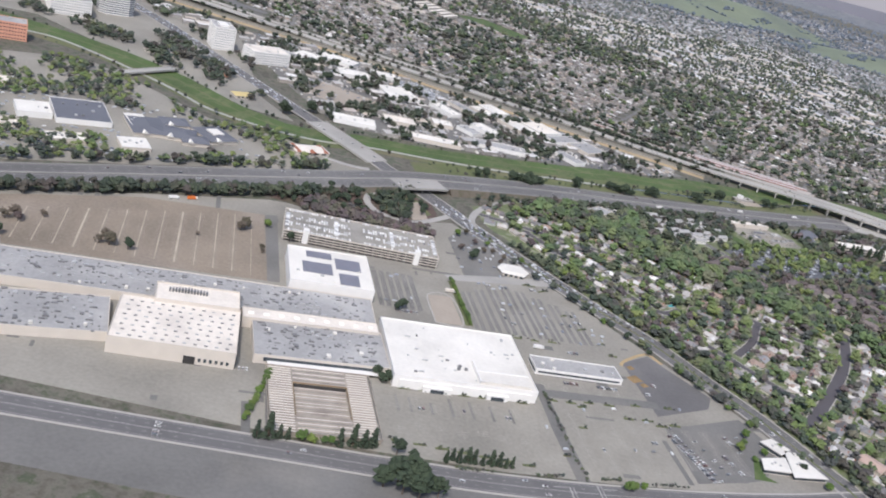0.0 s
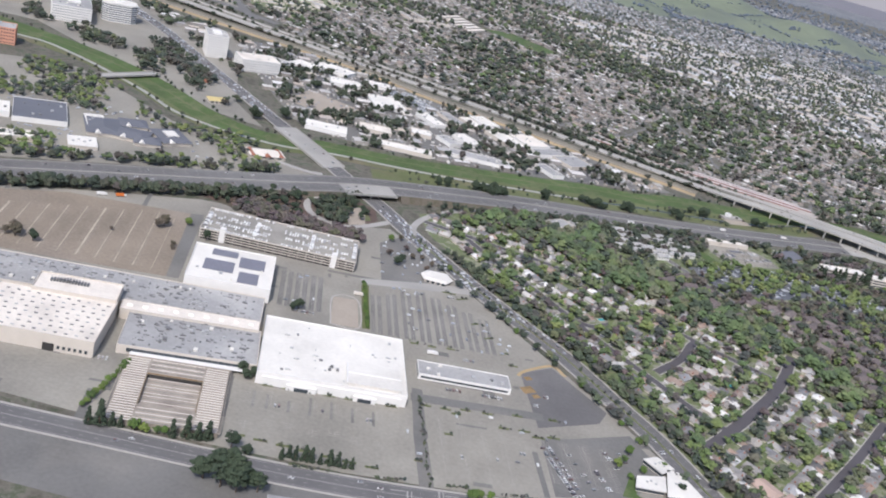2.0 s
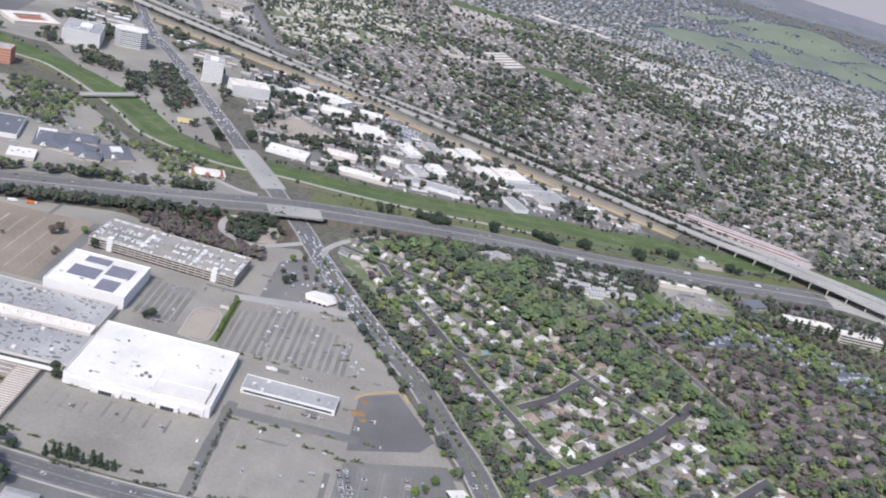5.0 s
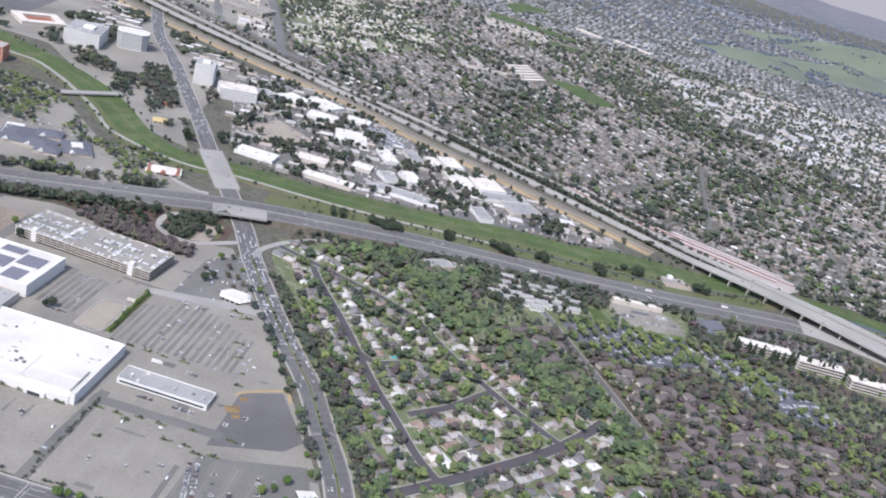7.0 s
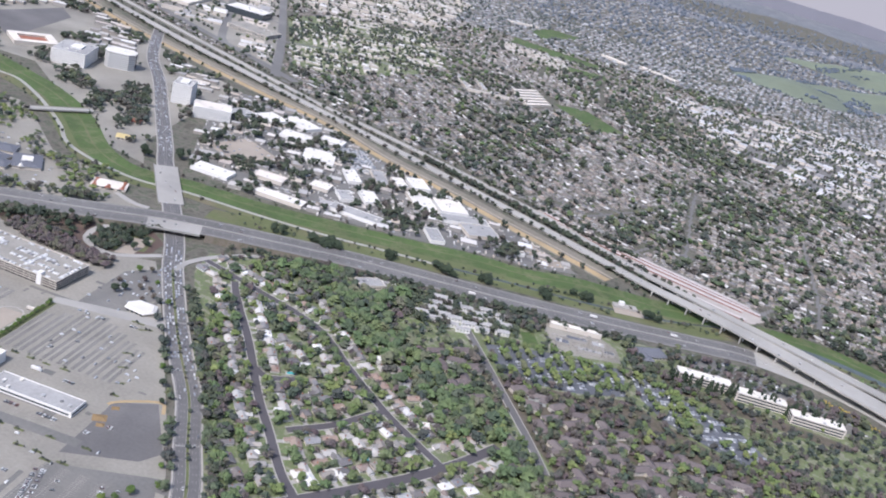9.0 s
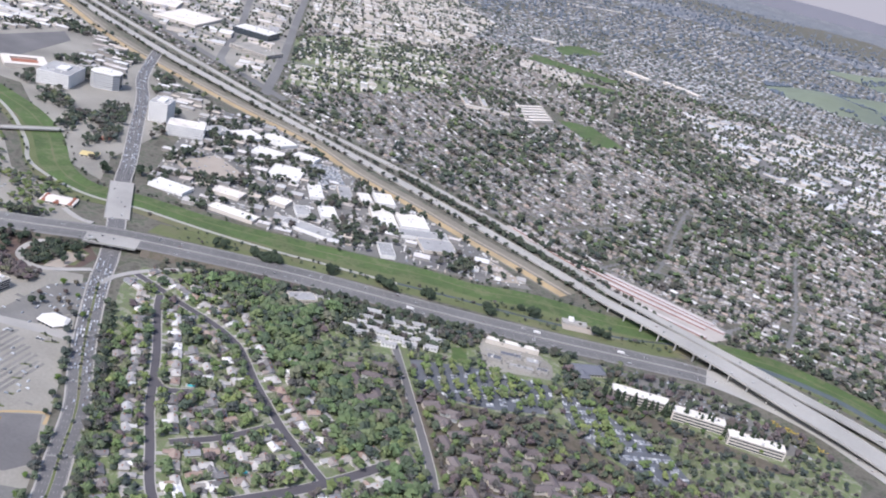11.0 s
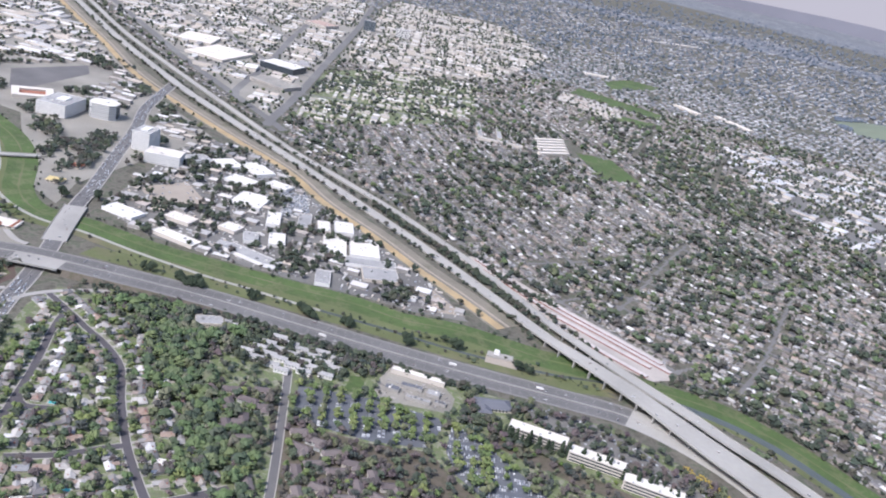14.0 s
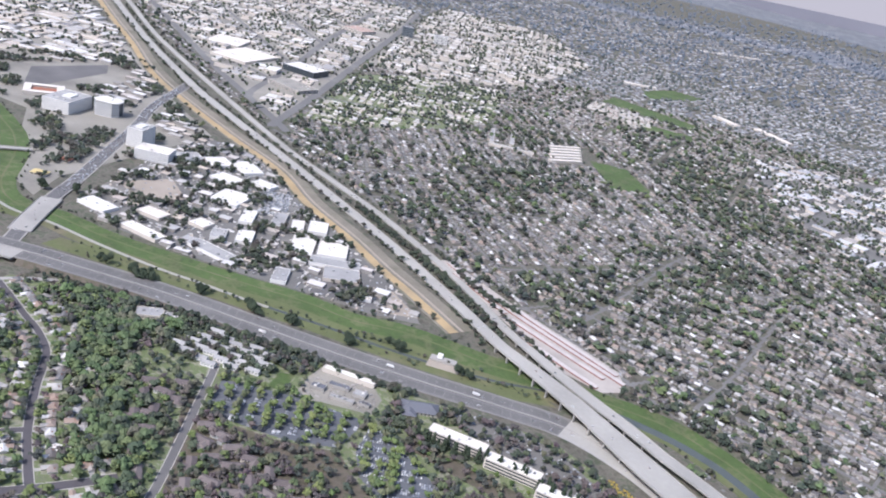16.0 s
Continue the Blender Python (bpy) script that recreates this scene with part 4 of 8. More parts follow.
# ---- buildings ----
def flat_building(name, corners, h, wall, roof, label, category="building", group="", parapet=0.9, floors=0, window=1.6, units=0, seed=0, z=0.0, bay=0.0, pane="glass"):
    """A flat-roofed block: wall, roof set below a parapet, rows of windows and roof units."""
    x, y, w, d, turn = quad(corners)
    r = random.Random(seed + int(x * 7 + y))
    b = thing(name, label, category, group, at=(x, y, z))
    b.rotation_euler.z = turn
    body = part("wall", Mesh().box(0, 0, -0.4, h, w, d), M[wall], b)
    top = part("roof", Mesh().box(0, 0, h - 0.3, h + 0.06, w - 0.7, d - 0.7), M[roof], b)
    rim = Mesh()
    for sx, sy, ww, dd in ((0, -1, w, 0.5), (0, 1, w, 0.5), (-1, 0, 0.5, d - 1.0), (1, 0, 0.5, d - 1.0)):
        rim.box(sx * (w / 2 - 0.25), sy * (d / 2 - 0.25), h + 0.0, h + parapet, ww, dd)
    part("parapet", rim, M[wall], top)
    for k in range(floors):
        z0 = h * (k + 0.5) / floors - window * 0.5 + 0.2
        for sx, sy, long in ((0, -1, w), (0, 1, w), (-1, 0, d), (1, 0, d)):
            m = Mesh().box(sx * w / 2, sy * d / 2, z0, z0 + window, long * 0.94 if sy else 0.24, long * 0.94 if sx else 0.24)
            part("window_band", m, M[pane], body, "dark glass window band")
    if bay:
        for sx, sy, long in ((0, -1, w), (0, 1, w), (-1, 0, d), (1, 0, d)):
            n = max(2, int(long / bay))
            for q in range(n + 1):
                o = (q / n - 0.5) * long * 0.95
                part("pier", Mesh().box(sx * w / 2 + (o if sy else 0), sy * d / 2 + (o if sx else 0), 0.2, h - 0.1, 1.5 if sy else 0.8, 1.5 if sx else 0.8), M[wall], body)
    for k in range(units):
        s = r.uniform(1.6, 3.6)
        part("roof_unit", Mesh().box(r.uniform(-0.42, 0.42) * w, r.uniform(-0.4, 0.4) * d, h, h + r.uniform(1.0, 2.0), s, s * r.uniform(0.6, 1.5)), M[r.choice(("unit", "unit", "darkunit", "whiteroof"))], top)
    return b


def ducts(b, w, d, h, n, seed, mat="darkunit"):
    """Small ducts and hatches over a roof, too small to tell apart."""
    r = random.Random(seed)
    m = Mesh()
    for _ in range(n):
        m.box(r.uniform(-0.48, 0.48) * w, r.uniform(-0.46, 0.46) * d, h, h + r.uniform(0.4, 1.1), r.choice((0.9, 1.4, 2.4, 5.0)), r.uniform(0.7, 1.8))
    part("roof_duct", m, M[mat], b)["kind"] = "stuff"


PLOTPADS = []
# the mall
store = flat_building("department_store", [(60, 664), (194, 690), (176, 786), (52, 763)], 11, "whitewall", "whiteroof", "huge white flat-roofed department store", "shop", parapet=1.2, units=5)
sx, sy, sw, sd, sturn = quad([(60, 664), (194, 690), (176, 786), (52, 763)])
part("raised_roof", Mesh().box(sw / 2 - 30, -sd / 2 + 20, 11, 14.0, 48, 34), M["whiteroof"], store, "raised white roof section")
part("raised_rim", Mesh().box(sw / 2 - 30, -sd / 2 + 20, 11, 14.6, 49, 1).box(sw / 2 - 54, -sd / 2 + 20, 11, 14.6, 1, 34), M["whitewall"], store)
for x, y in ((-2, -22), (3, -26), (-4, -27), (50, -28), (48, -31)):
    part("roof_unit", Mesh().box(x, y, 11, 13, 2.6, 2.2), M["darkunit"], store)
part("front_facade", Mesh().box(0, -sd / 2 - 0.6, 0, 8.5, sw * 0.92, 1.2).box(-sw * 0.2, -sd / 2 - 2, 0, 5, 26, 3).box(sw * 0.22, -sd / 2 - 2, 0, 5, 20, 3), M["whitewall"], store)
for k in (-0.2, 0.22):
    part("entrance", Mesh().box(sw * k, -sd / 2 - 3.6, 0, 3.6, 12, 0.4), M["glass"], store, "dark glazed entrance")

solarhall = flat_building("solar_store", [(-48, 790), (39, 805), (22, 882), (-55, 866)], 14, "whitewall", "whiteroof", "white shop block with dark solar panels on its roof", "shop", parapet=1.1, units=4)
for x, y, w, d in ((-10, 25, 26, 14), (-13, -5, 30, 24), (19, 11, 26, 24), (18, -22, 20, 24)):
    for r in range(int(d // 2)):
        part("solar_panel", Mesh().box(x, y - d / 2 + r * 2 + 1, 14.4, 14.7, w, 1.75), M["solar"], solarhall, "dark row of solar panels")

wing = flat_building("mall_wing", [(-296, 672), (43, 754), (38, 790), (-304, 744)], 8, "cream", "greyroof", "long grey-roofed mall wing with ducts", "shop", units=30, seed=3)
wing2 = flat_building("mall_hall", [(-46, 655), (62, 678), (50, 736), (-70, 708)], 8, "cream", "greyroof", "grey gravel-roofed mall hall with ducts", "shop", units=16, seed=5)
ducts(wing, 345, 50, 8.1, 240, 1)
ducts(wing, 345, 50, 8.1, 120, 2, "unit")
ducts(wing2, 108, 58, 8.1, 110, 3)
x, y, w, d, turn = quad([(-46, 655), (62, 678), (50, 736), (-70, 708)])
part("front_window", Mesh().box(0, -d / 2 - 0.2, 3, 6.5, w * 0.86, 0.4), M["glass"], wing2)
part("canopy", Mesh().box(0, -d / 2 - 3, 3.4, 3.9, w * 0.8, 6), M["whitewall"], wing2, "pale entrance canopy")
ridge = flat_building("mall_gallery", [(-72, 706), (47, 732), (45, 749), (-76, 723)], 10.2, "cream", "creamroof", "pale raised gallery roof along the mall", "shop", parapet=0.6)
for k in range(9):
    part("skylight", Mesh().gable(-54 + k * 13.5, 0, 10.2, 12.0, 5, 5), M["whiteroof"], ridge, "small peaked skylight")
west_hall = flat_building("mall_west_hall", [(-280, 596), (-168, 640), (-178, 688), (-290, 664)], 8, "cream", "greyroof", "grey-roofed mall hall with ducts", "shop", units=16, seed=9)
ducts(west_hall, 110, 66, 8.1, 110, 4)
ducts(store, 124, 92, 11.1, 26, 5, "unit")
anchor = flat_building("anchor_store", [(-160, 622), (-62, 636), (-76, 706), (-174, 690)], 14, "cream", "creamroof", "cream department store with many roof vents", "shop", parapet=1.4)
x, y, w, d, turn = quad([(-160, 622), (-62, 636), (-76, 706), (-174, 690)])
for i in range(11):
    for j in range(8):
        part("roof_vent", Mesh().box(-42 + i * 8.4 + (j % 2) * 2, -29 + j * 8, 14, 14.7, 2.8, 1.1), M["darkunit" if (i + j) % 3 else "unit"], anchor)
part("entrance_arch", Mesh().box(14, -d / 2 - 0.3, 0, 7, 9, 0.8), M["dark"], anchor, "dark arched entrance")
for k in range(6):
    part("window", Mesh().box(22 + k * 4.4, -d / 2 - 0.2, 3, 6, 2.2, 0.5), M["glass"], anchor)
upper = flat_building("anchor_upper_store", [(-146, 690), (-76, 706), (-81, 735), (-151, 722)], 16, "cream", "creamroof", "raised cream roof house with a row of louvres", "shop", parapet=1.4)
for k in range(13):
    part("louvre", Mesh().box(-24 + k * 2.6, 4, 16, 18 + (6 - abs(k - 6)) * 0.25, 1.5, 5), M["darkunit"], upper)


def garage(name, corners, h, levels, label):
    x, y, w, d, turn = quad(corners)
    g = thing(name, label, "parking garage", at=(x, y, 0))
    g.rotation_euler.z = turn
    for k in range(levels):
        z = h * (k + 1) / levels
        deck = part("deck_slab", Mesh().box(0, 0, z - 0.5, z, w, d), M["gardeck" if k == levels - 1 else "concrete"], g)
        rim = Mesh()
        for sx, sy, ww, dd in ((0, -1, w, 0.35), (0, 1, w, 0.35), (-1, 0, 0.35, d), (1, 0, 0.35, d)):
            rim.box(sx * (w / 2 + 0.2), sy * (d / 2 + 0.2), z - 0.4, z + (1.1 if k == levels - 1 else 0.55), ww, dd)
        part("deck_parapet", rim, M["cream"], deck)
    # solid core, its dark colour stands in for shade on the floors
    part("inner_core", Mesh().box(0, 0, -0.4, h - 0.6, w - 0.9, d - 0.9), M["dark"], g, "solid core coloured dark for the shade between decks")
    for s in (-1, 1):
        for k in range(int(w // 9) + 1):
            part("column", Mesh().box(-w / 2 + 1 + k * (w - 2) / int(w // 9), s * (d / 2 - 0.6), -0.4, h - 0.5, 0.8, 0.8), M["concrete"], g)
    return g, x, y, w, d, turn


ga, gx, gy, gw, gd, gt = garage("parking_garage", [(-70, 908), (102, 926), (96, 988), (-75, 966)], 12, 4, "long pale concrete parking garage with cars on top")
for k in (-0.36, 0.36):
    part("stair_tower", Mesh().box(gw * k, -gd / 2 + 3, 0, 16, 6, 7), M["whitewall"], ga)
deck_x, deck_y, deck_w, deck_d, deck_t = quad([(-26, 562), (58, 577), (48, 668), (-37, 648)])
dk = thing("parking_deck", "weathered two-level concrete parking deck with a sunken court", "parking garage", at=(deck_x, deck_y, 0))
dk.rotation_euler.z = deck_t
for cx, cy, ww, dd in ((-32, 0, 20, deck_d), (32, 0, 20, deck_d), (0, -32, 44, deck_d - 64), (0, 33, 44, deck_d - 66)):
    part("deck_slab", Mesh().box(cx, cy, -0.3, 4.0, ww, dd), M["planks"], dk)
part("court_floor", Mesh().box(0, 0, -0.3, 0.8, 44.2, 44), M["planks"], dk, "sunken court floor of worn concrete")
for k in range(26):
    o = -deck_d / 2 + 2 + k * (deck_d - 4) / 25
    for side in (-32, 32):
        part("deck_beam", Mesh().box(side, o, 4.0, 4.22, 18, 0.8), M["creamroof"], dk)
for k in range(11):
    part("court_joint", Mesh().box(0, -20 + k * 4, 0.8, 0.9, 42, 0.5), M["creamroof" if k % 3 else "stain"], dk)
for cy, n in ((-34, 6), (34, 6)):
    for k in range(n):
        part("deck_joint", Mesh().box(0, cy - 8 + k * 3.4, 4.0, 4.14, 43, 0.7), M["creamroof" if k % 2 else "stain"], dk)
# dark sheet added on the court's far wall, shade given as colour
part("court_edge", Mesh().box(0, 21.4, 0.8, 3.9, 44, 0.5), M["dark"], dk, "court wall sheet coloured dark for its shade")
rim = Mesh()
for cx, cy, ww, dd in ((0, -deck_d / 2, deck_w, 0.4), (0, deck_d / 2, deck_w, 0.4), (-deck_w / 2, 0, 0.4, deck_d), (deck_w / 2, 0, 0.4, deck_d)):
    rim.box(cx, cy, 3.9, 5.0, ww, dd)
part("deck_parapet", rim, M["planks"], dk)
part("court_rail", Mesh().box(0, 22, 4, 5, 44, 0.3).box(-22, 0, 4, 5, 0.3, 44).box(22, 0, 4, 5, 0.3, 44), M["orangesoil"], dk, "rusty rail round the court")

row = flat_building("shop_row", [(198, 742), (288, 760), (284, 782), (196, 768)], 5.5, "whitewall", "greyroof", "long low shop row with a grey roof", "shop", units=8, floors=1, window=2.0)
bank = thing("corner_bank", "small white-roofed bank pavilion on a planted corner", "bank", at=(195, 968, 0))
bank.rotation_euler.z = TURN
part("wall", Mesh().prism([(-15, -10), (8, -13), (17, -2), (12, 12), (-10, 13), (-18, 3)], -0.3, 3.6), M["cream"], bank)
part("roof", Mesh().prism([(-17, -11), (9, -15), (19, -2), (13, 14), (-11, 15), (-20, 3)], 3.6, 5.6, [(-13, -8), (7, -11), (15, -2), (10, 10), (-9, 11), (-15, 3)]), M["whiteroof"], bank)
for k in range(4):
    part("window", Mesh().box(-12 + k * 6, -11.5 - k * 0.7, 0.8, 2.8, 3.6, 0.8), M["glass"], bank)
corner = thing("corner_office", "low corner office of three white-roofed wings by the crossing", "office")
for k, plan in enumerate(([(412, 706), (426, 715), (441, 703), (428, 690)], [(403, 677), (430, 687), (428, 664), (400, 660)], [(433, 699), (445, 699), (464, 667), (428, 658)])):
    cx, cy = sum(q[0] for q in plan) / 4, sum(q[1] for q in plan) / 4
    inner = [(cx + (x - cx) * 0.92, cy + (y - cy) * 0.92) for x, y in plan]
    part("wall", Mesh().prism(inner, -0.3, 4.4), M["cream"], corner)
    part("window_band", Mesh().prism([(cx + (x - cx) * 0.93, cy + (y - cy) * 0.93) for x, y in plan], 0.9, 3.4), M["glass"], corner, "dark glass window band")
    part("roof", Mesh().prism(plan, 4.4, 5.0), M["whiteroof"], corner)
    for j in range(3):
        part("roof_unit", Mesh().box(cx - 4 + j * 4, cy + (j % 2) * 3 - 1, 5.0, 6.0, 1.8, 1.5), M["unit"], corner)
slab("office_lawn", [(389, 648), (399, 682), (406, 676), (402, 656), (412, 650)], 0.27, "grass", "small green lawn beside the corner office", "grass")
for plan in ([(511, 717), (526, 729), (549, 715), (532, 699)], [(533, 698), (551, 716), (577, 696), (556, 678)]):
    x, y, w, d, turn = quad(plan)
    h = thing("salmon_roofed_hall", "long low hall with a pale salmon roof beside the boulevard", "building", "salmon halls", at=(x, y, 0))
    h.rotation_euler.z = turn
    part("wall", Mesh().box(0, 0, -0.3, 4.2, w - 1.4, d - 1.4), M["cream"], h)
    part("roof", Mesh().gable(0, 0, 4.2, 6.6, max(w, d), min(w, d), 0 if w >= d else math.pi / 2, hip=3), M["salmonroof"], h)
    PLOTPADS.append((x, y, 24))
for x, y, w, d, mat, lb in ((165, 533, 22, 13, "redroof", "low shop with a rusty red roof south of the road"), (192, 541, 13, 9, "whiteroof", "small white-roofed kiosk south of the road"), (128, 524, 26, 14, "greyroof", "low grey-roofed shop south of the road"), (228, 545, 24, 12, "creamroof", "low cream-roofed shop south of the road")):
    h = thing("roadside_shop", lb, "shop", "roadside shops", at=(x, y, 0))
    h.rotation_euler.z = TURN
    part("wall", Mesh().box(0, 0, -0.3, 3.8, w - 1, d - 1), M["cream"], h)
    part("roof", Mesh().gable(0, 0, 3.8, 5.4, w, d, 0, hip=d * 0.3), M[mat], h)
    part("shop_window", Mesh().box(0, d / 2 - 0.5, 0.6, 2.8, w * 0.7, 0.2), M["glass"], h)

# offices of three white-roofed bars
for c in ([(787, 1377), (862, 1401), (857, 1420), (782, 1396)], [(870, 1391), (940, 1411), (935, 1430), (865, 1410)], [(947, 1392), (1020, 1412), (1015, 1431), (942, 1411)]):
    o = flat_building("office_bar", c, 13, "cream", "whiteroof", "three-storey cream office bar with a white roof", "office", "office bars", parapet=0.8, floors=3, window=2.0, units=6)
    part("plant_room", Mesh().box(0, 0, 13, 15, 22, 6), M["whiteroof"], o)

# towers by the channel
towA = flat_building("office_tower", [(-318, 1652), (-284, 1668), (-306, 1716), (-340, 1700)], 40, "whitewall", "greyroof", "white eight-storey office tower", "office", floors=9, window=1.25, units=6, bay=3.4, pane="paleglass")
part("plant_room", Mesh().box(0, 0, 40, 43, 16, 26), M["whitewall"], towA)
flat_building("office_block", [(-240, 1620), (-182, 1662), (-205, 1700), (-266, 1660)], 22, "whitewall", "creamroof", "white five-storey office block", "office", floors=5, window=1.25, units=6, bay=3.4, pane="paleglass")
towB = flat_building("office_slab", [(-593, 1611), (-532, 1641), (-572, 1724), (-633, 1694)], 28, "whitewall", "greyroof", "broad white six-storey office slab", "office", floors=6, window=1.25, units=12, bay=4.0, pane="paleglass")
part("plant_room", Mesh().box(4, 4, 28, 31.5, 22, 30), M["whitewall"], towB)
towC = thing("glass_tower", "white eight-sided office tower with dark glass bands", "office", at=(-521, 1736, 0))
towC.rotation_euler.z = 0.5
OCTAGON = [(-31, -12), (-20, -23), (20, -23), (31, -12), (31, 12), (20, 23), (-20, 23), (-31, 12)]
part("wall", Mesh().prism(OCTAGON, -0.4, 34), M["whitewall"], towC)
for k in range(8):
    part("window_band", Mesh().prism([(x * 1.006, y * 1.008) for x, y in OCTAGON], 2.2 + k * 4.0, 3.9 + k * 4.0), M["glass" if k % 2 else "paleglass"], towC, "dark glass window band")
part("corner_glass", Mesh().box(31, 0, 1.5, 32.5, 0.7, 17), M["glass"], towC, "tall dark glass bay")
part("roof", Mesh().prism([(x * 1.02, y * 1.03) for x, y in OCTAGON], 34, 35), M["whiteroof"], towC)
part("plant_room", Mesh().box(-2, 0, 35, 37.5, 20, 12), M["whitewall"], towC)
court = thing("courtyard_building", "low salmon courtyard building with white roof edges", "building", at=(-712, 1682, 0))
court.rotation_euler.z = radians(58)
for cx, cy, ww, dd in ((0, -30, 90, 16), (0, 30, 90, 16), (-37, 0, 16, 44), (37, 0, 16, 44)):
    part("wall", Mesh().box(cx, cy, -0.3, 8, ww, dd), M["cream"], court)
    part("roof", Mesh().box(cx, cy, 8, 8.5, ww + 1, dd + 1), M["creamroof"], court)
part("court_roof", Mesh().box(0, 0, -0.3, 4, 57, 43), M["redroof"], court)
flat_building("salmon_building", [(-596, 1376), (-545, 1398), (-556, 1430), (-606, 1408)], 26, "pinkwall", "greyroof", "salmon-coloured block with a grey roof", "building", floors=5, window=1.6, units=3, bay=4.0)

# shops north of the freeway
for k, (x, y, w, d, a, white) in enumerate(((-286, 1150, 46, 62, 0.5, 0), (-246, 1150, 44, 40, 0.2, 0), (-205, 1180, 40, 52, 0.75, 1), (-262, 1190, 36, 30, 0.5, 0), (-222, 1140, 34, 28, 0.4, 0), (-280, 1075, 34, 34, 0.5, 2), (-302, 1160, 24, 46, 0.55, 2))):
    z = thing("plaza_wing", "shopping plaza wing with a " + ("white flat roof" if white == 2 else "blue-grey pitched roof"), "shop", "plaza wings", at=(x, y, 0))
    z.rotation_euler.z = a
    part("wall", Mesh().box(0, 0, -0.4, 4.6, w, d), M["cream"], z)
    if white == 2:
        part("roof", Mesh().box(0, 0, 4.6, 5.2, w + 1, d + 1), M["whiteroof"], z)
        for q in range(4):
            part("roof_unit", Mesh().box(-w / 3 + q * w / 5, (q % 2) * 6 - 3, 5.2, 6.6, 3, 2.4), M["unit"], z)
    else:
        part("roof", Mesh().gable(0, 0, 4.6 + k * 0.02, 8.2, max(w, d), min(w, d), 0 if w >= d else math.pi / 2, hip=min(w, d) * 0.4, over=1.2), M["slateroof"], z)
        if white:
            part("roof_well", Mesh().box(0, 0, 6.0, 8.6, 16, 20), M["whiteroof"], z, "white flat roof well")
        part("gable_front", Mesh().gable(-w * 0.2, -d / 2 + 2, 4.6, 7.6, 9, 8, math.pi / 2), M["whiteroof"], z, "white entrance gable")
flat_building("dark_roofed_hall", [(-388, 1090), (-330, 1110), (-348, 1200), (-408, 1160)], 6, "whitewall", "slateroof", "long dark-roofed hall beside a lot", "shop", units=8)
flat_building("white_hall", [(-425, 1078), (-390, 1096), (-404, 1136), (-440, 1116)], 7, "whitewall", "whiteroof", "white flat-roofed hall beside car lots", "shop", units=3)
for c, roof, nm, lb in (([(-100, 1190), (-52, 1218), (-64, 1250), (-112, 1222)], "creamroof", "restaurant", "cream restaurant with terracotta roof strips"), ([(-275, 1462), (-248, 1480), (-258, 1500), (-285, 1484)], "redroof", "red_roofed_shop", "small shop with a terracotta roof"), ([(-222, 1382), (-194, 1400), (-204, 1424), (-232, 1406)], "yellowwall", "yellow_shop", "yellow stucco shop beside the boulevard")):
    x, y, w, d, turn = quad(c)
    b = thing(nm, lb, "shop", at=(x, y, 0))
    b.rotation_euler.z = turn
    part("wall", Mesh().box(0, 0, -0.3, 4, w * 0.9, d * 0.85), M["cream"], b)
    part("roof", Mesh().gable(0, 0, 4, 7, w * 0.9, d * 0.85, 0, hip=d * 0.35, over=1), M[roof], b)
    if nm == "restaurant":
        for sx in (-1, 1):
            part("roof_strip", Mesh().gable(sx * w * 0.36, 0, 4.1, 6.6, d * 0.9, 8, math.pi / 2, hip=3), M["redroof"], b, "terracotta roof strip")
        part("entrance_gable", Mesh().gable(0, -d * 0.4, 4.1, 7.4, 9, 9, math.pi / 2), M["redroof"], b)
    for k in range(4):
        part("window", Mesh().box((k - 1.5) * w * 0.2, -d * 0.425, 1, 3, w * 0.12, 0.3), M["glass"], b)
for k, (x, y) in enumerate(((-430, 1040), (-470, 1010), (-350, 1040), (-500, 1180), (-560, 1120), (-540, 1020), (-620, 1060))):
    flat_building("plaza_shop", rect(x, y, 44, 24, 0.55), 5.5, "cream", ("creamroof", "greyroof", "whiteroof")[k % 3], "low plaza shop beside car lots", "shop", "plaza shops", units=4)

# sheds of the industrial quarter
SHEDS = [((53, 1402), (51, 1424), (136, 1443), (144, 1411), "whiteroof"), ((164, 1458), (162, 1487), (263, 1502), (276, 1470), "greyroof"), ((-68, 1392), (-72, 1426), (-12, 1438), (9, 1403), "whiteroof"), ((11, 1460), (5, 1493), (52, 1504), (71, 1474), "creamroof"),
         ((-3, 1611), (-3, 1692), (50, 1718), (58, 1637), "whiteroof"), ((86, 1648), (100, 1674), (143, 1621), (130, 1598), "whiteroof"), ((94, 1517), (86, 1544), (116, 1555), (136, 1520), "whiteroof"), ((138, 1533), (149, 1563), (179, 1530), (166, 1507), "greyroof"),
         ((161, 1573), (178, 1604), (212, 1562), (201, 1534), "whiteroof"), ((222, 1655), (241, 1698), (306, 1624), (277, 1587), "whiteroof"), ((267, 1680), (293, 1726), (340, 1680), (307, 1626), "creamroof"), ((310, 1609), (363, 1696), (382, 1666), (332, 1587), "greyroof")]
SHEDS += [((355, 1606), (382, 1666), (427, 1623), (382, 1573), "greyroof"), ((-167, 1750), (-199, 1814), (-158, 1799), (-98, 1730), "whiteroof"), ((-146, 1800), (-138, 1846), (-71, 1824), (-62, 1777), "whiteroof"), ((169, 1697), (171, 1730), (211, 1689), (202, 1662), "whiteroof"),
          ((186, 1728), (200, 1766), (240, 1723), (220, 1688), "whiteroof"), ((314, 1529), (330, 1555), (364, 1508), (348, 1491), "greyroof"), ((121, 1696), (135, 1723), (181, 1663), (169, 1640), "greyroof"), ((-30, 1760), (-40, 1790), (10, 1800), (20, 1770), "whiteroof"), ((-90, 1700), (-100, 1740), (-40, 1755), (-30, 1715), "whiteroof")]
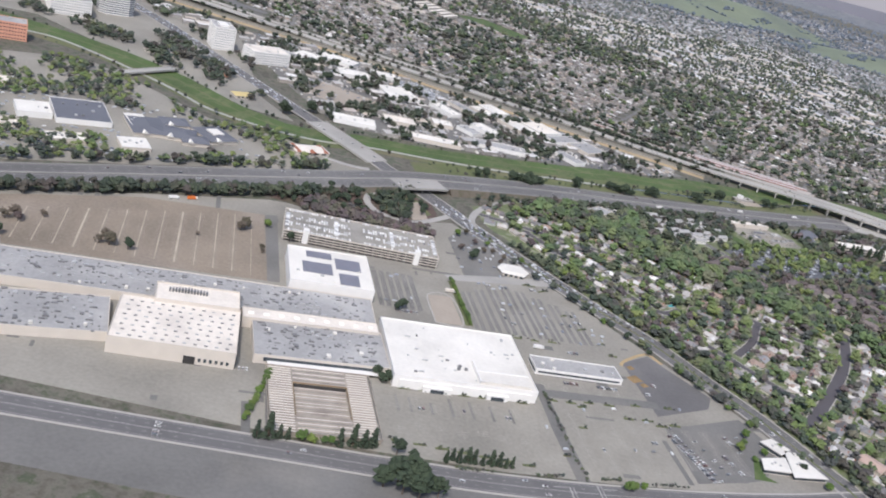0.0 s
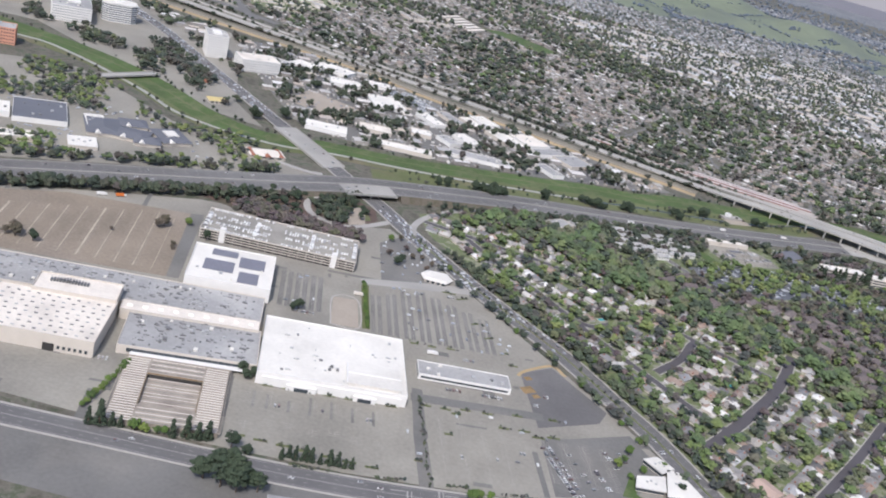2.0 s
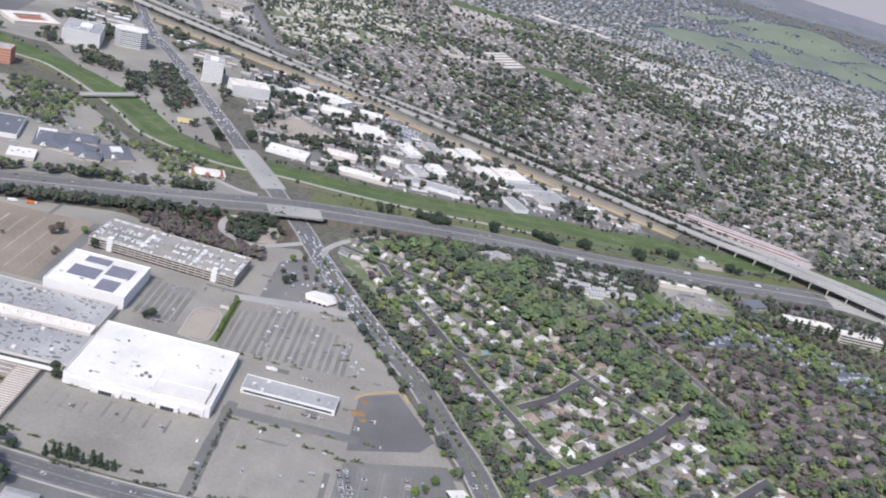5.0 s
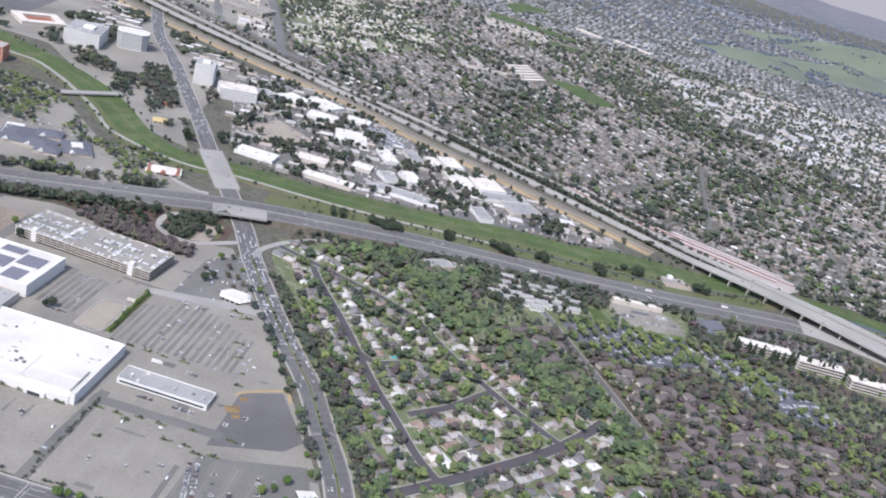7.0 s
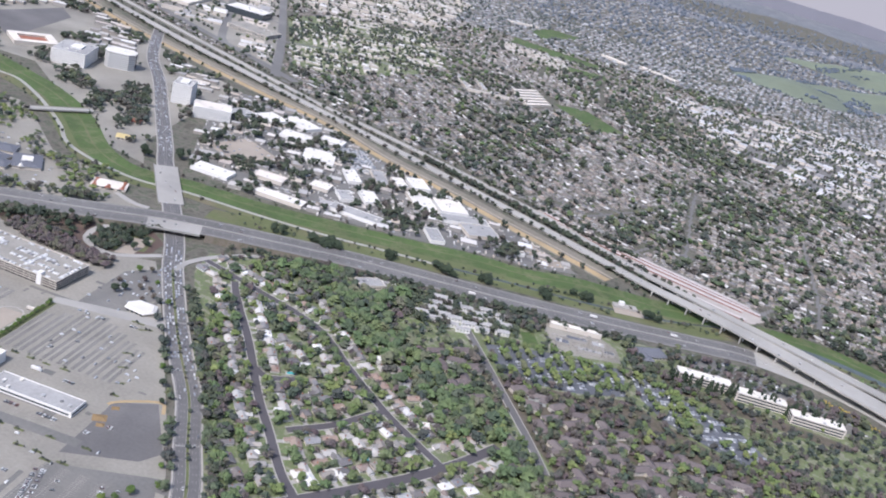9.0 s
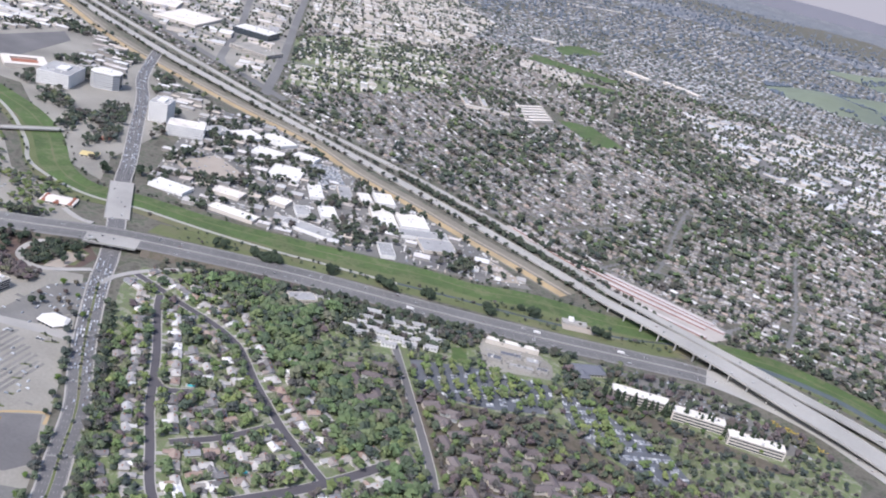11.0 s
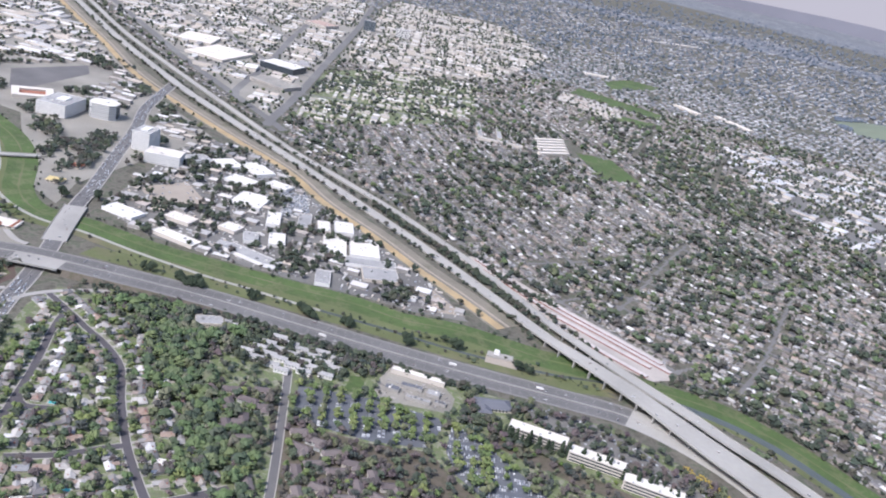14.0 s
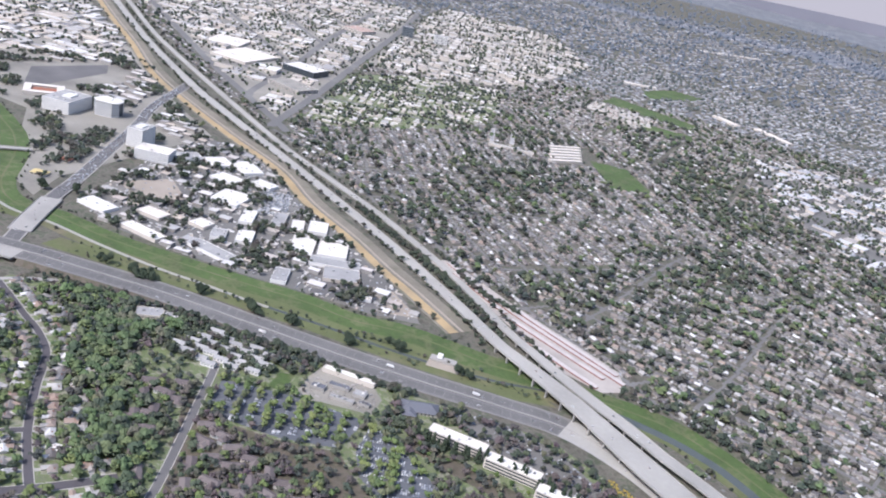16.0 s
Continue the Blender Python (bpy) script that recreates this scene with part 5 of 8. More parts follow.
for k, (a, b, c, d, roof) in enumerate(SHEDS):
    x, y, w, dd, turn = quad([b, c, d, a])
    w, dd = w * 0.97, dd * 0.97
    flat_building("industrial_shed", rect(x, y, w, dd, turn), 5.5, "whitewall" if k % 3 else "cream", roof, "low industrial shed with a " + {"whiteroof": "white", "creamroof": "cream", "greyroof": "grey"}[roof] + " flat roof", "warehouse", "industrial sheds", units=4)
slab("gravel_plot", [(-130, 1519), (-111, 1625), (-3, 1581), (-50, 1497)], 0.2, "sand", "bare pale sandy plot among sheds", "earth")
slab("shed_lot", [(378, 1578), (439, 1636), (499, 1585), (405, 1530)], 0.18, "darklot", "grey yard with parked lorries", "car park")
slab("work_yard", [(470, 1660), (560, 1625), (520, 1590), (440, 1640)], 0.16, "sand", "pale storage yard by the highway", "earth")
flat_building("yard_hut", rect(468, 1592, 22, 16, 0.7), 6, "whitewall", "whiteroof", "small white hut in a yard", "warehouse", units=1)

# the quarter by the freeway
site = slab("building_site", [(587, 1385), (657, 1412), (695, 1392), (711, 1355), (620, 1300), (596, 1350)], 0.2, "lot", "cleared building site of bare earth", "earth")
flat_building("long_shed", rect(630, 1394, 78, 11, radians(22)), 6, "cream", "whiteroof", "long narrow cream-roofed building on a cleared site", "building")
for k, (x, y, w, d) in enumerate(((640, 1365, 30, 10), (670, 1375, 18, 14), (625, 1340, 20, 12), (665, 1345, 34, 8), (690, 1362, 16, 8))):
    flat_building("site_block", rect(x, y, w, d, radians(24)), 4, "concrete", ("slateroof", "greyroof")[k % 2], "half-built block on a cleared site", "building", "site blocks", units=3)
flat_building("club_house", [(345, 1240), (372, 1268), (354, 1288), (330, 1258)], 6, "cream", "greyroof", "pale cream clubhouse among trees", "building", units=6, floors=1, window=1.4, bay=4)
slab("club_yard", [(322, 1262), (345, 1288), (330, 1300), (305, 1275)], 0.2, "lot", "small pale yard beside the clubhouse", "car park")
flat_building("club_annexe", [(372, 1272), (386, 1286), (366, 1302), (353, 1290)], 4.5, "whitewall", "greyroof", "low pale annexe with a grey flat roof", "building", units=4, floors=1, window=1.2)
works = thing("pump_station", "pale concrete pump station on the verge", "building", at=(672, 1552, 0))
works.rotation_euler.z = 0.45
part("wall", Mesh().box(0, 0, -0.3, 4, 40, 14), M["concrete"], works)
part("tower", Mesh().box(-6, 3, 0, 9, 8, 8), M["whitewall"], works)
part("apron", Mesh().box(4, -12, -0.3, 0.4, 50, 26), M["sand"], works)


# ---- trees that stand alone ----
def tree_kind(name, seed, mat, height, radius, tufts, tuft, label, conical=False, lift=0.24, limbs=4):
    """A tapered trunk with limbs and a crown of many small tufts; the pattern is kept for copies."""
    r = np.random.default_rng(seed)
    t = thing(name, label, "tree", "trees")
    bm = bmesh.new()
    bmesh.ops.create_cone(bm, cap_ends=True, segments=7, radius1=height * 0.035, radius2=height * 0.014, depth=height * 0.6, matrix=Matrix.Translation((0, 0, height * 0.3)))
    for k in range(0 if conical else limbs):
        a = k * 6.28 / limbs + r.random()
        m = Matrix.Translation((0, 0, height * (0.28 + 0.08 * k))) @ Matrix.Rotation(a, 4, "Z") @ Matrix.Rotation(radians(48), 4, "Y") @ Matrix.Translation((0, 0, height * 0.14))
        bmesh.ops.create_cone(bm, cap_ends=True, segments=5, radius1=height * 0.014, radius2=height * 0.005, depth=height * 0.28, matrix=m)
    me = bpy.data.meshes.new("trunk")
    bm.to_mesh(me)
    bm.free()
    me.materials.append(M["trunk"])
    part("trunk", me, None, t)
    v, f = crown(r, tufts, radius, height * (1 - lift), height * lift, tuft, conical)
    part("crown", fast_mesh("crown", v, f, [M[mat]]), None, t)
    return t


KINDS = {"green": [tree_kind("broadleaf_tree", 10 + k, "leaf", 10 + k, 5.2, 96, 1.5, "broadleaf tree in fresh spring leaf") for k in range(3)],
         "dark": [tree_kind("evergreen_tree", 20 + k, "darkleaf", 11 + k, 5.0, 96, 1.5, "dark evergreen tree beside paving") for k in range(3)],
         "bare": [tree_kind("half_bare_tree", 30 + k, "bareleaf", 9 + k, 4.4, 96, 0.9, "half-bare brownish street tree") for k in range(2)],
         "fir": [tree_kind("conifer", 40 + k, "darkleaf", 16 + k * 2, 3.4, 96, 1.3, "tall dark conifer with a pointed crown", True, 0.08) for k in range(2)]}
USED = set()
TREES = 0


def plant(kind, x, y, size=1.0, seed=None):
    global TREES
    r = random.Random(int(x * 31 + y * 17))
    k = r.randrange(len(KINDS[kind]))
    m = pose(x, y, 0, 0, 0, r.uniform(0, 360)) @ Matrix.Scale(size * r.uniform(0.8, 1.2), 4)
    TREES += 1
    if (kind, k) not in USED:
        USED.add((kind, k))
        KINDS[kind][k].matrix_basis = m
        return
    c = copy_thing(KINDS[kind][k], Matrix())
    c.matrix_basis = m


# a row of conifers and scrub along the front road
for x, y, s in ((112, 576, 0.8), (117, 580, 1.0), (122, 579, 1.1), (129, 581, 1.0), (134, 582, 0.9), (141, 582, 0.8), (148, 584, 1.0), (154, 585, 1.0), (160, 585, 0.9), (165, 587, 0.9)):
    plant("fir", x, y, s * 0.8)
for x, y, s in ((74, 572, 1.1), (86, 571, 1.0), (66, 531, 1.7), (76, 537, 1.8), (87, 535, 1.8), (97, 533, 1.6), (80, 527, 1.7), (106, 532, 1.4), (92, 526, 1.5)):
    plant("dark", x, y, s)
for x, y, s in ((-30, 556, 1.3), (-22, 557, 1.4), (-14, 560, 1.2), (-8, 561, 1.1), (40, 570, 1.2), (48, 571, 1.3), (55, 574, 1.3), (30, 566, 1.0)):
    plant("fir", x, y, s * 0.8)
for x, y in ((2, 562), (10, 563), (18, 565), (24, 566), (268, 594), (276, 597), (262, 590), (395, 700), (388, 690), (400, 712), (410, 690), (398, 676)):
    plant("green", x, y, 0.75)
for k in range(12):
    plant("green", -42 + k * 0.6, 572 + k * 6.5, 0.55)
for x, y in ((56, 668), (62, 674), (51, 676)):
    plant("dark", x, y, 0.8)
# the tan lot and the lots behind the store
for x, y, k in ((-312, 812, "bare"), (-306, 806, "bare"), (-225, 812, "bare"), (-220, 806, "bare"), (-228, 800, "bare"), (-113, 905, "bare"), (-110, 912, "bare"), (-310, 770, "dark"), (-200, 800, "dark"), (-90, 930, "green"), (62, 806, "dark"), (68, 810, "dark"), (-60, 905, "dark"), (-62, 912, "dark"), (-318, 806, "bare"), (-218, 800, "bare")):
    plant(k, x, y, 1.3 if k == "bare" else 0.9)
for k in range(14):
    plant("green", 138 - k * 1.45, 812 + k * 7, 0.5)
# the bank's plot
for x, y, k, s in ((150, 990, "dark", 1.0), (146, 978, "dark", 0.9), (160, 1005, "bare", 0.9), (172, 1010, "bare", 0.8), (185, 1000, "bare", 0.7), (132, 1000, "bare", 0.9), (150, 1025, "bare", 0.8), (165, 1030, "green", 0.7), (128, 1042, "green", 0.8), (140, 1052, "bare", 0.9), (208, 1000, "green", 0.7), (180, 985, "bare", 0.7)):
    plant(k, x, y, s)
for x, y in ((-106, 1416), (-100, 1410), (-143, 1367), (-138, 1372), (-105, 1650), (-110, 1644)):
    plant("dark", x, y, 1.5)
# along the freeway and round the loop
rng = np.random.default_rng(21)
q = sides(I680, -40)
q = q[(q[:, 0] > -400) & (q[:, 0] < 30)]
for k in range(0, len(q)):
    if rng.random() < 0.8:
        plant("dark" if rng.random() < 0.78 else "bare", q[k][0] + rng.normal() * 3, q[k][1] + rng.normal() * 4, 0.85 + 0.3 * rng.random())
for x, y in scatter(rng, [(-130, 1025), (-60, 1008), (30, 1030), (10, 1055), (0, 1090), (10, 1125), (-40, 1100), (-90, 1062)], 13):
    plant("dark" if rng.random() < 0.45 else "bare", x, y, 0.8)
for x, y in scatter(rng, [(32, 1070), (60, 1060), (90, 1085), (85, 1120), (50, 1138), (28, 1110)], 13):
    plant("dark" if rng.random() < 0.7 else "bare", x, y, 0.9)
# tall conifers beside the office bars
for k in range(38):
    s = k / 37
    plant("fir", 775 + 235 * s + rng.normal() * 4, 1368 + 62 * s - 8 * math.sin(s * 9) + rng.normal() * 3, 1.15)
for k in range(9):
    plant("green", 790 + 25 * k + rng.normal() * 5, 1352 + 7 * k + rng.normal() * 5, 0.7)
# between freeway and channel
for x, y, n in ((236, 1318, 9), (255, 1330, 6), (410, 1402, 9), (470, 1432, 6), (560, 1468, 4), (170, 1296, 4), (330, 1372, 3), (720, 1545, 5), (610, 1512, 4)):
    for k in range(n):
        plant("dark", x + rng.normal() * 9, y + rng.normal() * 4, 1.25)
# the boulevard's edges
for off in (-25, 25):
    q = sides(BLVD, off)
    for k in range(0, len(q), 2):
        x, y = q[k]
        if 640 < y < 1040 and (off > 0 or y < 760 or 800 < y < 900):
            plant("green" if rng.random() < 0.5 else "dark", x + rng.normal() * 2, y + rng.normal() * 2, 0.7)


# ---- houses that stand alone ----
def house_kind(seed, hip):
    r = random.Random(seed)
    h = thing("house", "single-storey family house with a shingle roof", "house", "houses")
    w, d = r.uniform(12.5, 15.5), r.uniform(8.5, 10.5)
    body = part("wall", Mesh().box(0, 0, -0.3, 2.9, w, d), M["housewall"], h)
    top = part("roof", Mesh().gable(0, 0, 2.9, 5.2, w, d, 0, hip=d * 0.45 if hip else 0, over=0.7), M["houseroof"], h)
    s = r.choice((-1, 1))
    side = part("garage_wall", Mesh().box(s * (w / 2 - 3.3), -d / 2 - 2.6, -0.3, 2.7, 6.6, 7.2), M["housewall"], h)
    part("garage_roof", Mesh().gable(s * (w / 2 - 3.3), -d / 2 - 1.6, 2.75, 4.6, 9.0, 6.6, math.pi / 2, over=0.5), M["houseroof"], h)
    part("garage_door", Mesh().box(s * (w / 2 - 3.3), -d / 2 - 6.25, 0, 2.2, 4.8, 0.16), M["whitewall"], side, "pale garage door")
    part("driveway", Mesh().box(s * (w / 2 - 3.3), -d / 2 - 10.2, -0.3, 0.16, 5.4, 7.6), M["concrete"], h, "pale concrete driveway")
    part("chimney", Mesh().box(-s * w * 0.25, d * 0.2, 3.4, 6.0, 0.8, 1.1), M["redroof"], top)
    for k in (-0.3, 0.05):
        part("window", Mesh().box(-s * w * k - s * 2, -d / 2 - 0.05, 1.0, 2.3, 1.9, 0.14), M["glass"], body)
    return h


HOUSES = [house_kind(k, k % 2) for k in range(6)]


def clear(x, y, pads):
    return all((x - a) ** 2 + (y - b) ** 2 > r * r for a, b, r in pads)


PADS = [(432, 675, 42), (195, 968, 45)] + PLOTPADS
rng = np.random.default_rng(8)
houses = 0
for line in (ST_A, ST_B, ST_J, ST_C, ST_D, ST_F, ST_G):
    w = 6.2 if line is ST_J else 4.6
    for off in (w + 19, -w - 19):
        q = sides(line, off)
        run = 0.0
        last = None
        for k in range(1, len(q) - 1):
            x, y = q[k]
            if last is not None and math.hypot(x - last[0], y - last[1]) < 16.5:
                continue
            if not inside([x], [y], HOMES)[0] or not clear(x, y, PADS) or any(near_line([x], [y], s, 16)[0] for s in STREETS + [BLVD]) or near_line([x], [y], BLVD, 34)[0]:
                continue
            t = q[k + 1] - q[k - 1]
            a = math.degrees(math.atan2(t[1], t[0])) + (0 if off > 0 else 180)
            m = pose(x, y, 0.02, 0, 0, a + rng.normal() * 3)
            if houses < 6:
                HOUSES[houses].matrix_basis = m
            else:
                copy_thing(HOUSES[rng.integers(6)], m)
            houses += 1
            PADS.append((x, y, 15.6))
            last = (x, y)
# houses that fill the plots between the streets
FILL = [(190, 1100), (300, 945), (420, 800), (505, 665), (560, 620), (760, 760), (640, 1000), (560, 1040), (470, 1110), (400, 1120), (330, 1170), (240, 1180)]
for x, y in scatter(rng, FILL, 17.5, 0.22):
    if clear(x, y, PADS) and not any(near_line([x], [y], s, 15)[0] for s in STREETS) and not near_line([x], [y], BLVD, 36)[0]:
        copy_thing(HOUSES[rng.integers(6)], pose(x, y, 0.02, 0, 0, -38 + 90 * rng.integers(4) + rng.normal() * 5))
        PADS.append((x, y, 15.6))
        houses += 1
# two white-roofed houses by the street and a pool
for x, y, a in ((500, 838, 52), (524, 862, 52), (556, 1000, 30)):
    w = thing("white_roofed_house", "low house with a bright white flat roof", "house", at=(x, y, 0))
    w.rotation_euler.z = radians(a)
    part("wall", Mesh().box(0, 0, -0.3, 3.2, 19, 11), M["cream"], w)
    part("roof", Mesh().gable(0, 0, 3.2, 4.0, 19, 11, 0, hip=2, over=0.8), M["whiteroof"], w)
    part("chimney", Mesh().box(4, 1, 3.2, 4.9, 0.9, 0.9), M["redroof"], w)
for x, y in ((535, 905), (468, 905), (395, 985), (612, 1075)):
    p = thing("swimming_pool", "small turquoise swimming pool with a pale rim", "pool", "swimming pools", at=(x, y, 0))
    p.rotation_euler.z = 0.6
    part("rim", Mesh().box(0, 0, -0.3, 0.2, 13, 8), M["kerb"], p)
    part("water", Mesh().box(0, 0, 0.1, 0.26, 9, 4.6), M["pool"], p)

# apartment houses under the trees, brown-purple roofs
aptr = np.random.default_rng(14)
APT = [(470, 1150), (560, 1100), (655, 1030), (740, 960), (900, 1010), (980, 1120), (900, 1180), (780, 1180), (640, 1180), (560, 1190), (520, 1230)]
slab("apartment_ground", [(530, 1205), (600, 1130), (680, 1060), (760, 980), (900, 1000), (990, 1120), (930, 1215), (845, 1228), (790, 1242), (745, 1262), (682, 1215), (591, 1175)], 0.13, "litter", "shaded brown ground under apartment trees")
first = thing("apartment_house", "two-storey apartment house with a brown-purple shingle roof", "apartment house", "apartment houses")
body = part("wall", Mesh().box(0, 0, -0.3, 5.8, 25, 11), M["housewall"], first)
part("roof", Mesh().gable(0, 0, 5.8, 8.6, 25, 11, 0, hip=4, over=0.8), M["aptroof"], first)
part("wing_wall", Mesh().box(6, -8, -0.3, 5.6, 9, 9), M["housewall"], first)
part("wing_roof", Mesh().gable(6, -7, 5.6, 7.9, 12, 9, math.pi / 2, hip=3, over=0.7), M["aptroof"], first)
for k in range(4):
    part("window", Mesh().box(-9 + k * 3.6, -5.55, 3.6, 4.9, 1.8, 0.16), M["glass"], body)
spots = [(x, y) for x, y in scatter(aptr, APT, 29, 0.2) if not near_line([x], [y], ST_E, 20)[0]]
for k, (x, y) in enumerate(spots):
    m = pose(x, y, 0.02, 0, 0, aptr.choice([-42, 48, 20]) + aptr.normal() * 4)
    if k == 0:
        first.matrix_basis = m
    else:
        copy_thing(first, m)
    PADS.append((x, y, 17))
# pale terraced houses near the freeway
for k, (x, y) in enumerate(scatter(aptr, [(421, 1262), (455, 1228), (530, 1250), (558, 1303), (529, 1345), (440, 1316)], 21, 0.12)):
    t = thing("terraced_house", "pale terraced house with a gabled roof", "house", "terraced houses", at=(x, y, 0))
    t.rotation_euler.z = radians(25)
    body = part("wall", Mesh().box(0, 0, -0.3, 5.6, 20, 9), M["whitewall"], t)
    part("roof", Mesh().gable(0, 0, 5.6, 8.2, 20, 9, 0, over=0.6), M["greyroof"], t)
    for j in range(4):
        part("window", Mesh().box(-7 + j * 4.6, -4.55, 2.8, 4.4, 1.8, 0.16), M["glass"], body)
    PADS.append((x, y, 13))

# car parks between the apartments
LOT_L = [(541, 1245), (620, 1297), (717, 1338), (739, 1267), (682, 1221), (591, 1181)]
LOT_R = [(726, 1339), (782, 1331), (843, 1316), (888, 1303), (930, 1262), (900, 1225), (845, 1235), (793, 1248), (757, 1279)]
APTLOTS = [LOT_L, LOT_R]
OFFICELOT = [(766, 1446), (800, 1484), (850, 1502), (920, 1502), (1000, 1480), (1060, 1455), (1020, 1432), (880, 1428), (845, 1432)]
slab("office_lot", OFFICELOT, 0.2, "lot_dark", "dark asphalt lot behind the office bars", "car park")
slab("office_garden", [(770, 1362), (860, 1376), (1030, 1400), (1020, 1375), (860, 1345), (780, 1340)], 0.16, "litter", "brown planted ground before the office bars", "ground")
for lot, z in ((LOT_L, 0.2), (LOT_R, 0.23)):
    slab("apartment_lot", lot, z, "bluelot", "bluish grey car park between apartment trees", "car park")
slab("corner_lawn", [(568, 1321), (583, 1336), (606, 1295), (586, 1284)], 0.24, "grass", "small bright lawn beside terraced houses", "grass")
hall = thing("hip_roofed_hall", "low hall with a steep slate-grey hipped roof", "building", at=(739, 1420, 0))
hall.rotation_euler.z = radians(40)
part("wall", Mesh().box(0, 0, -0.3, 4.5, 50, 26), M["cream"], hall)
part("roof", Mesh().gable(0, 0, 4.5, 11, 50, 26, 0, hip=12, over=1.2), M["slateroof"], hall)
part("wing_wall", Mesh().box(-14, -16, -0.3, 4.3, 18, 16), M["cream"], hall)
part("wing_roof", Mesh().gable(-14, -14, 4.3, 8.5, 22, 18, math.pi / 2, hip=7, over=1.0), M["slateroof"], hall)
for k in range(5):
    part("window", Mesh().box(-2 + k * 5, -13.05, 1.0, 3.2, 2.6, 0.2), M["glass"], hall)
for nm, c, h, wall, roof, lb in (("low_block", [(-225, 1720), (-214, 1780), (-174, 1730), (-195, 1698)], 7, "whitewall", "greyroof", "low grey-roofed block beside the boulevard"), ("diner", [(-400, 1520), (-330, 1545), (-338, 1568), (-408, 1543)], 5, "cream", "slateroof", "low diner with a dark flat roof among trees")):
    flat_building(nm, c, h, wall, roof, lb, "shop" if h < 6 else "building", floors=1, units=4)


# ---- vehicles ----
def car_kind(name, label, length, width, height, van=False):
    c = thing(name, label, "car", "cars")
    l, w = length / 2, width / 2
    hood = 0.55 * height
    body = Mesh().solid([(x * l, y * w, z) for z, k in ((0.32, 1.0), (hood, 0.97)) for x, y in ((-k, -k), (k, -k), (k, k), (-k, k))], [(3, 2, 1, 0), (4, 5, 6, 7), (0, 1, 5, 4), (1, 2, 6, 5), (2, 3, 7, 6), (3, 0, 4, 7)])
    part("body", body, M["carpaint"], c)
    x0, x1 = (-0.96, 0.55) if van else (-0.72, 0.38)
    glass = Mesh().prism([(x0 * l, -w * 0.9), (x1 * l + 0.3, -w * 0.9), (x1 * l + 0.3, w * 0.9), (x0 * l, w * 0.9)], hood - 0.02, height - 0.08, [(x0 * l + 0.35, -w * 0.74), (x1 * l - 0.25, -w * 0.74), (x1 * l - 0.25, w * 0.74), (x0 * l + 0.35, w * 0.74)])
    part("cabin_glass", glass, M["glass"], c)
    part("roof", Mesh().box((x0 + x1) * l / 2 + 0.05, 0, height - 0.1, height, (x1 - x0) * l - 0.75, w * 1.5), M["carpaint"], c)
    for sx in (-0.62, 0.62):
        for sy in (-1, 1) if van else ():
            wheel = Mesh().prism([(sx * l + 0.32 * math.cos(a * 0.785), 0.33 + 0.32 * math.sin(a * 0.785)) for a in range(8)], -0.11, 0.11)
            wheel.v = [(x, sy * (w - 0.1) + z, y) for x, y, z in wheel.v]
            part("wheel", wheel, M["tyre"], c)
    if not van:
        part("underbody", Mesh().prism([(-0.82 * l, -0.9 * w), (0.82 * l, -0.9 * w), (0.82 * l, 0.9 * w), (-0.82 * l, 0.9 * w)], 0.0, 0.33, [(-0.9 * l, -0.94 * w), (0.9 * l, -0.94 * w), (0.9 * l, 0.94 * w), (-0.9 * l, 0.94 * w)]), M["tyre"], c)
    return c


CARS = [car_kind("parked_car", "parked family car on asphalt", 4.6, 1.8, 1.45), car_kind("parked_van", "parked van or tall car on asphalt", 4.9, 1.95, 1.9, True)]
cars = 0


def put_car(x, y, z, turn, r):
    global cars
    k = 0 if r.random() < 0.7 else 1
    m = pose(x, y, z, 0, 0, turn)
    if cars < 2:
        CARS[cars].matrix_basis = m
    else:
        copy_thing(CARS[k], m)
    cars += 1


r = random.Random(77)
T = math.degrees(TURN)
# sales lot rows, and a few cars across the other lots
for row_x, row_y, n, full in ((347, 629, 22, 0.92), (353, 632, 22, 0.85), (378, 650, 9, 0.5), (388, 682, 9, 0.7), (366, 640, 18, 0.2), (400, 690, 8, 0.35)):
    for k in range(n):
        if r.random() < full:
            put_car(row_x - 1.31 * k, row_y + 2.68 * k, 0.24, 26 + r.uniform(-3, 3), r)
for x, y, n in ((90, 640, 2), (128, 650, 1), (166, 655, 2), (280, 650, 1), (300, 668, 2), (250, 640, 1), (228, 738, 5), (262, 744, 7), (66, 806, 4), (74, 808, 4), (160, 914, 2), (176, 918, 3), (212, 930, 3), (240, 800, 4), (205, 800, 2), (322, 772, 2), (312, 752, 2), (72, 676, 2), (-60, 640, 3), (262, 872, 1), (184, 836, 2)):
    for k in range(n):
        put_car(x + UX[0] * 3.1 * k, y + UX[1] * 3.1 * k, 0.26, T + 90 + r.uniform(-4, 4), r)
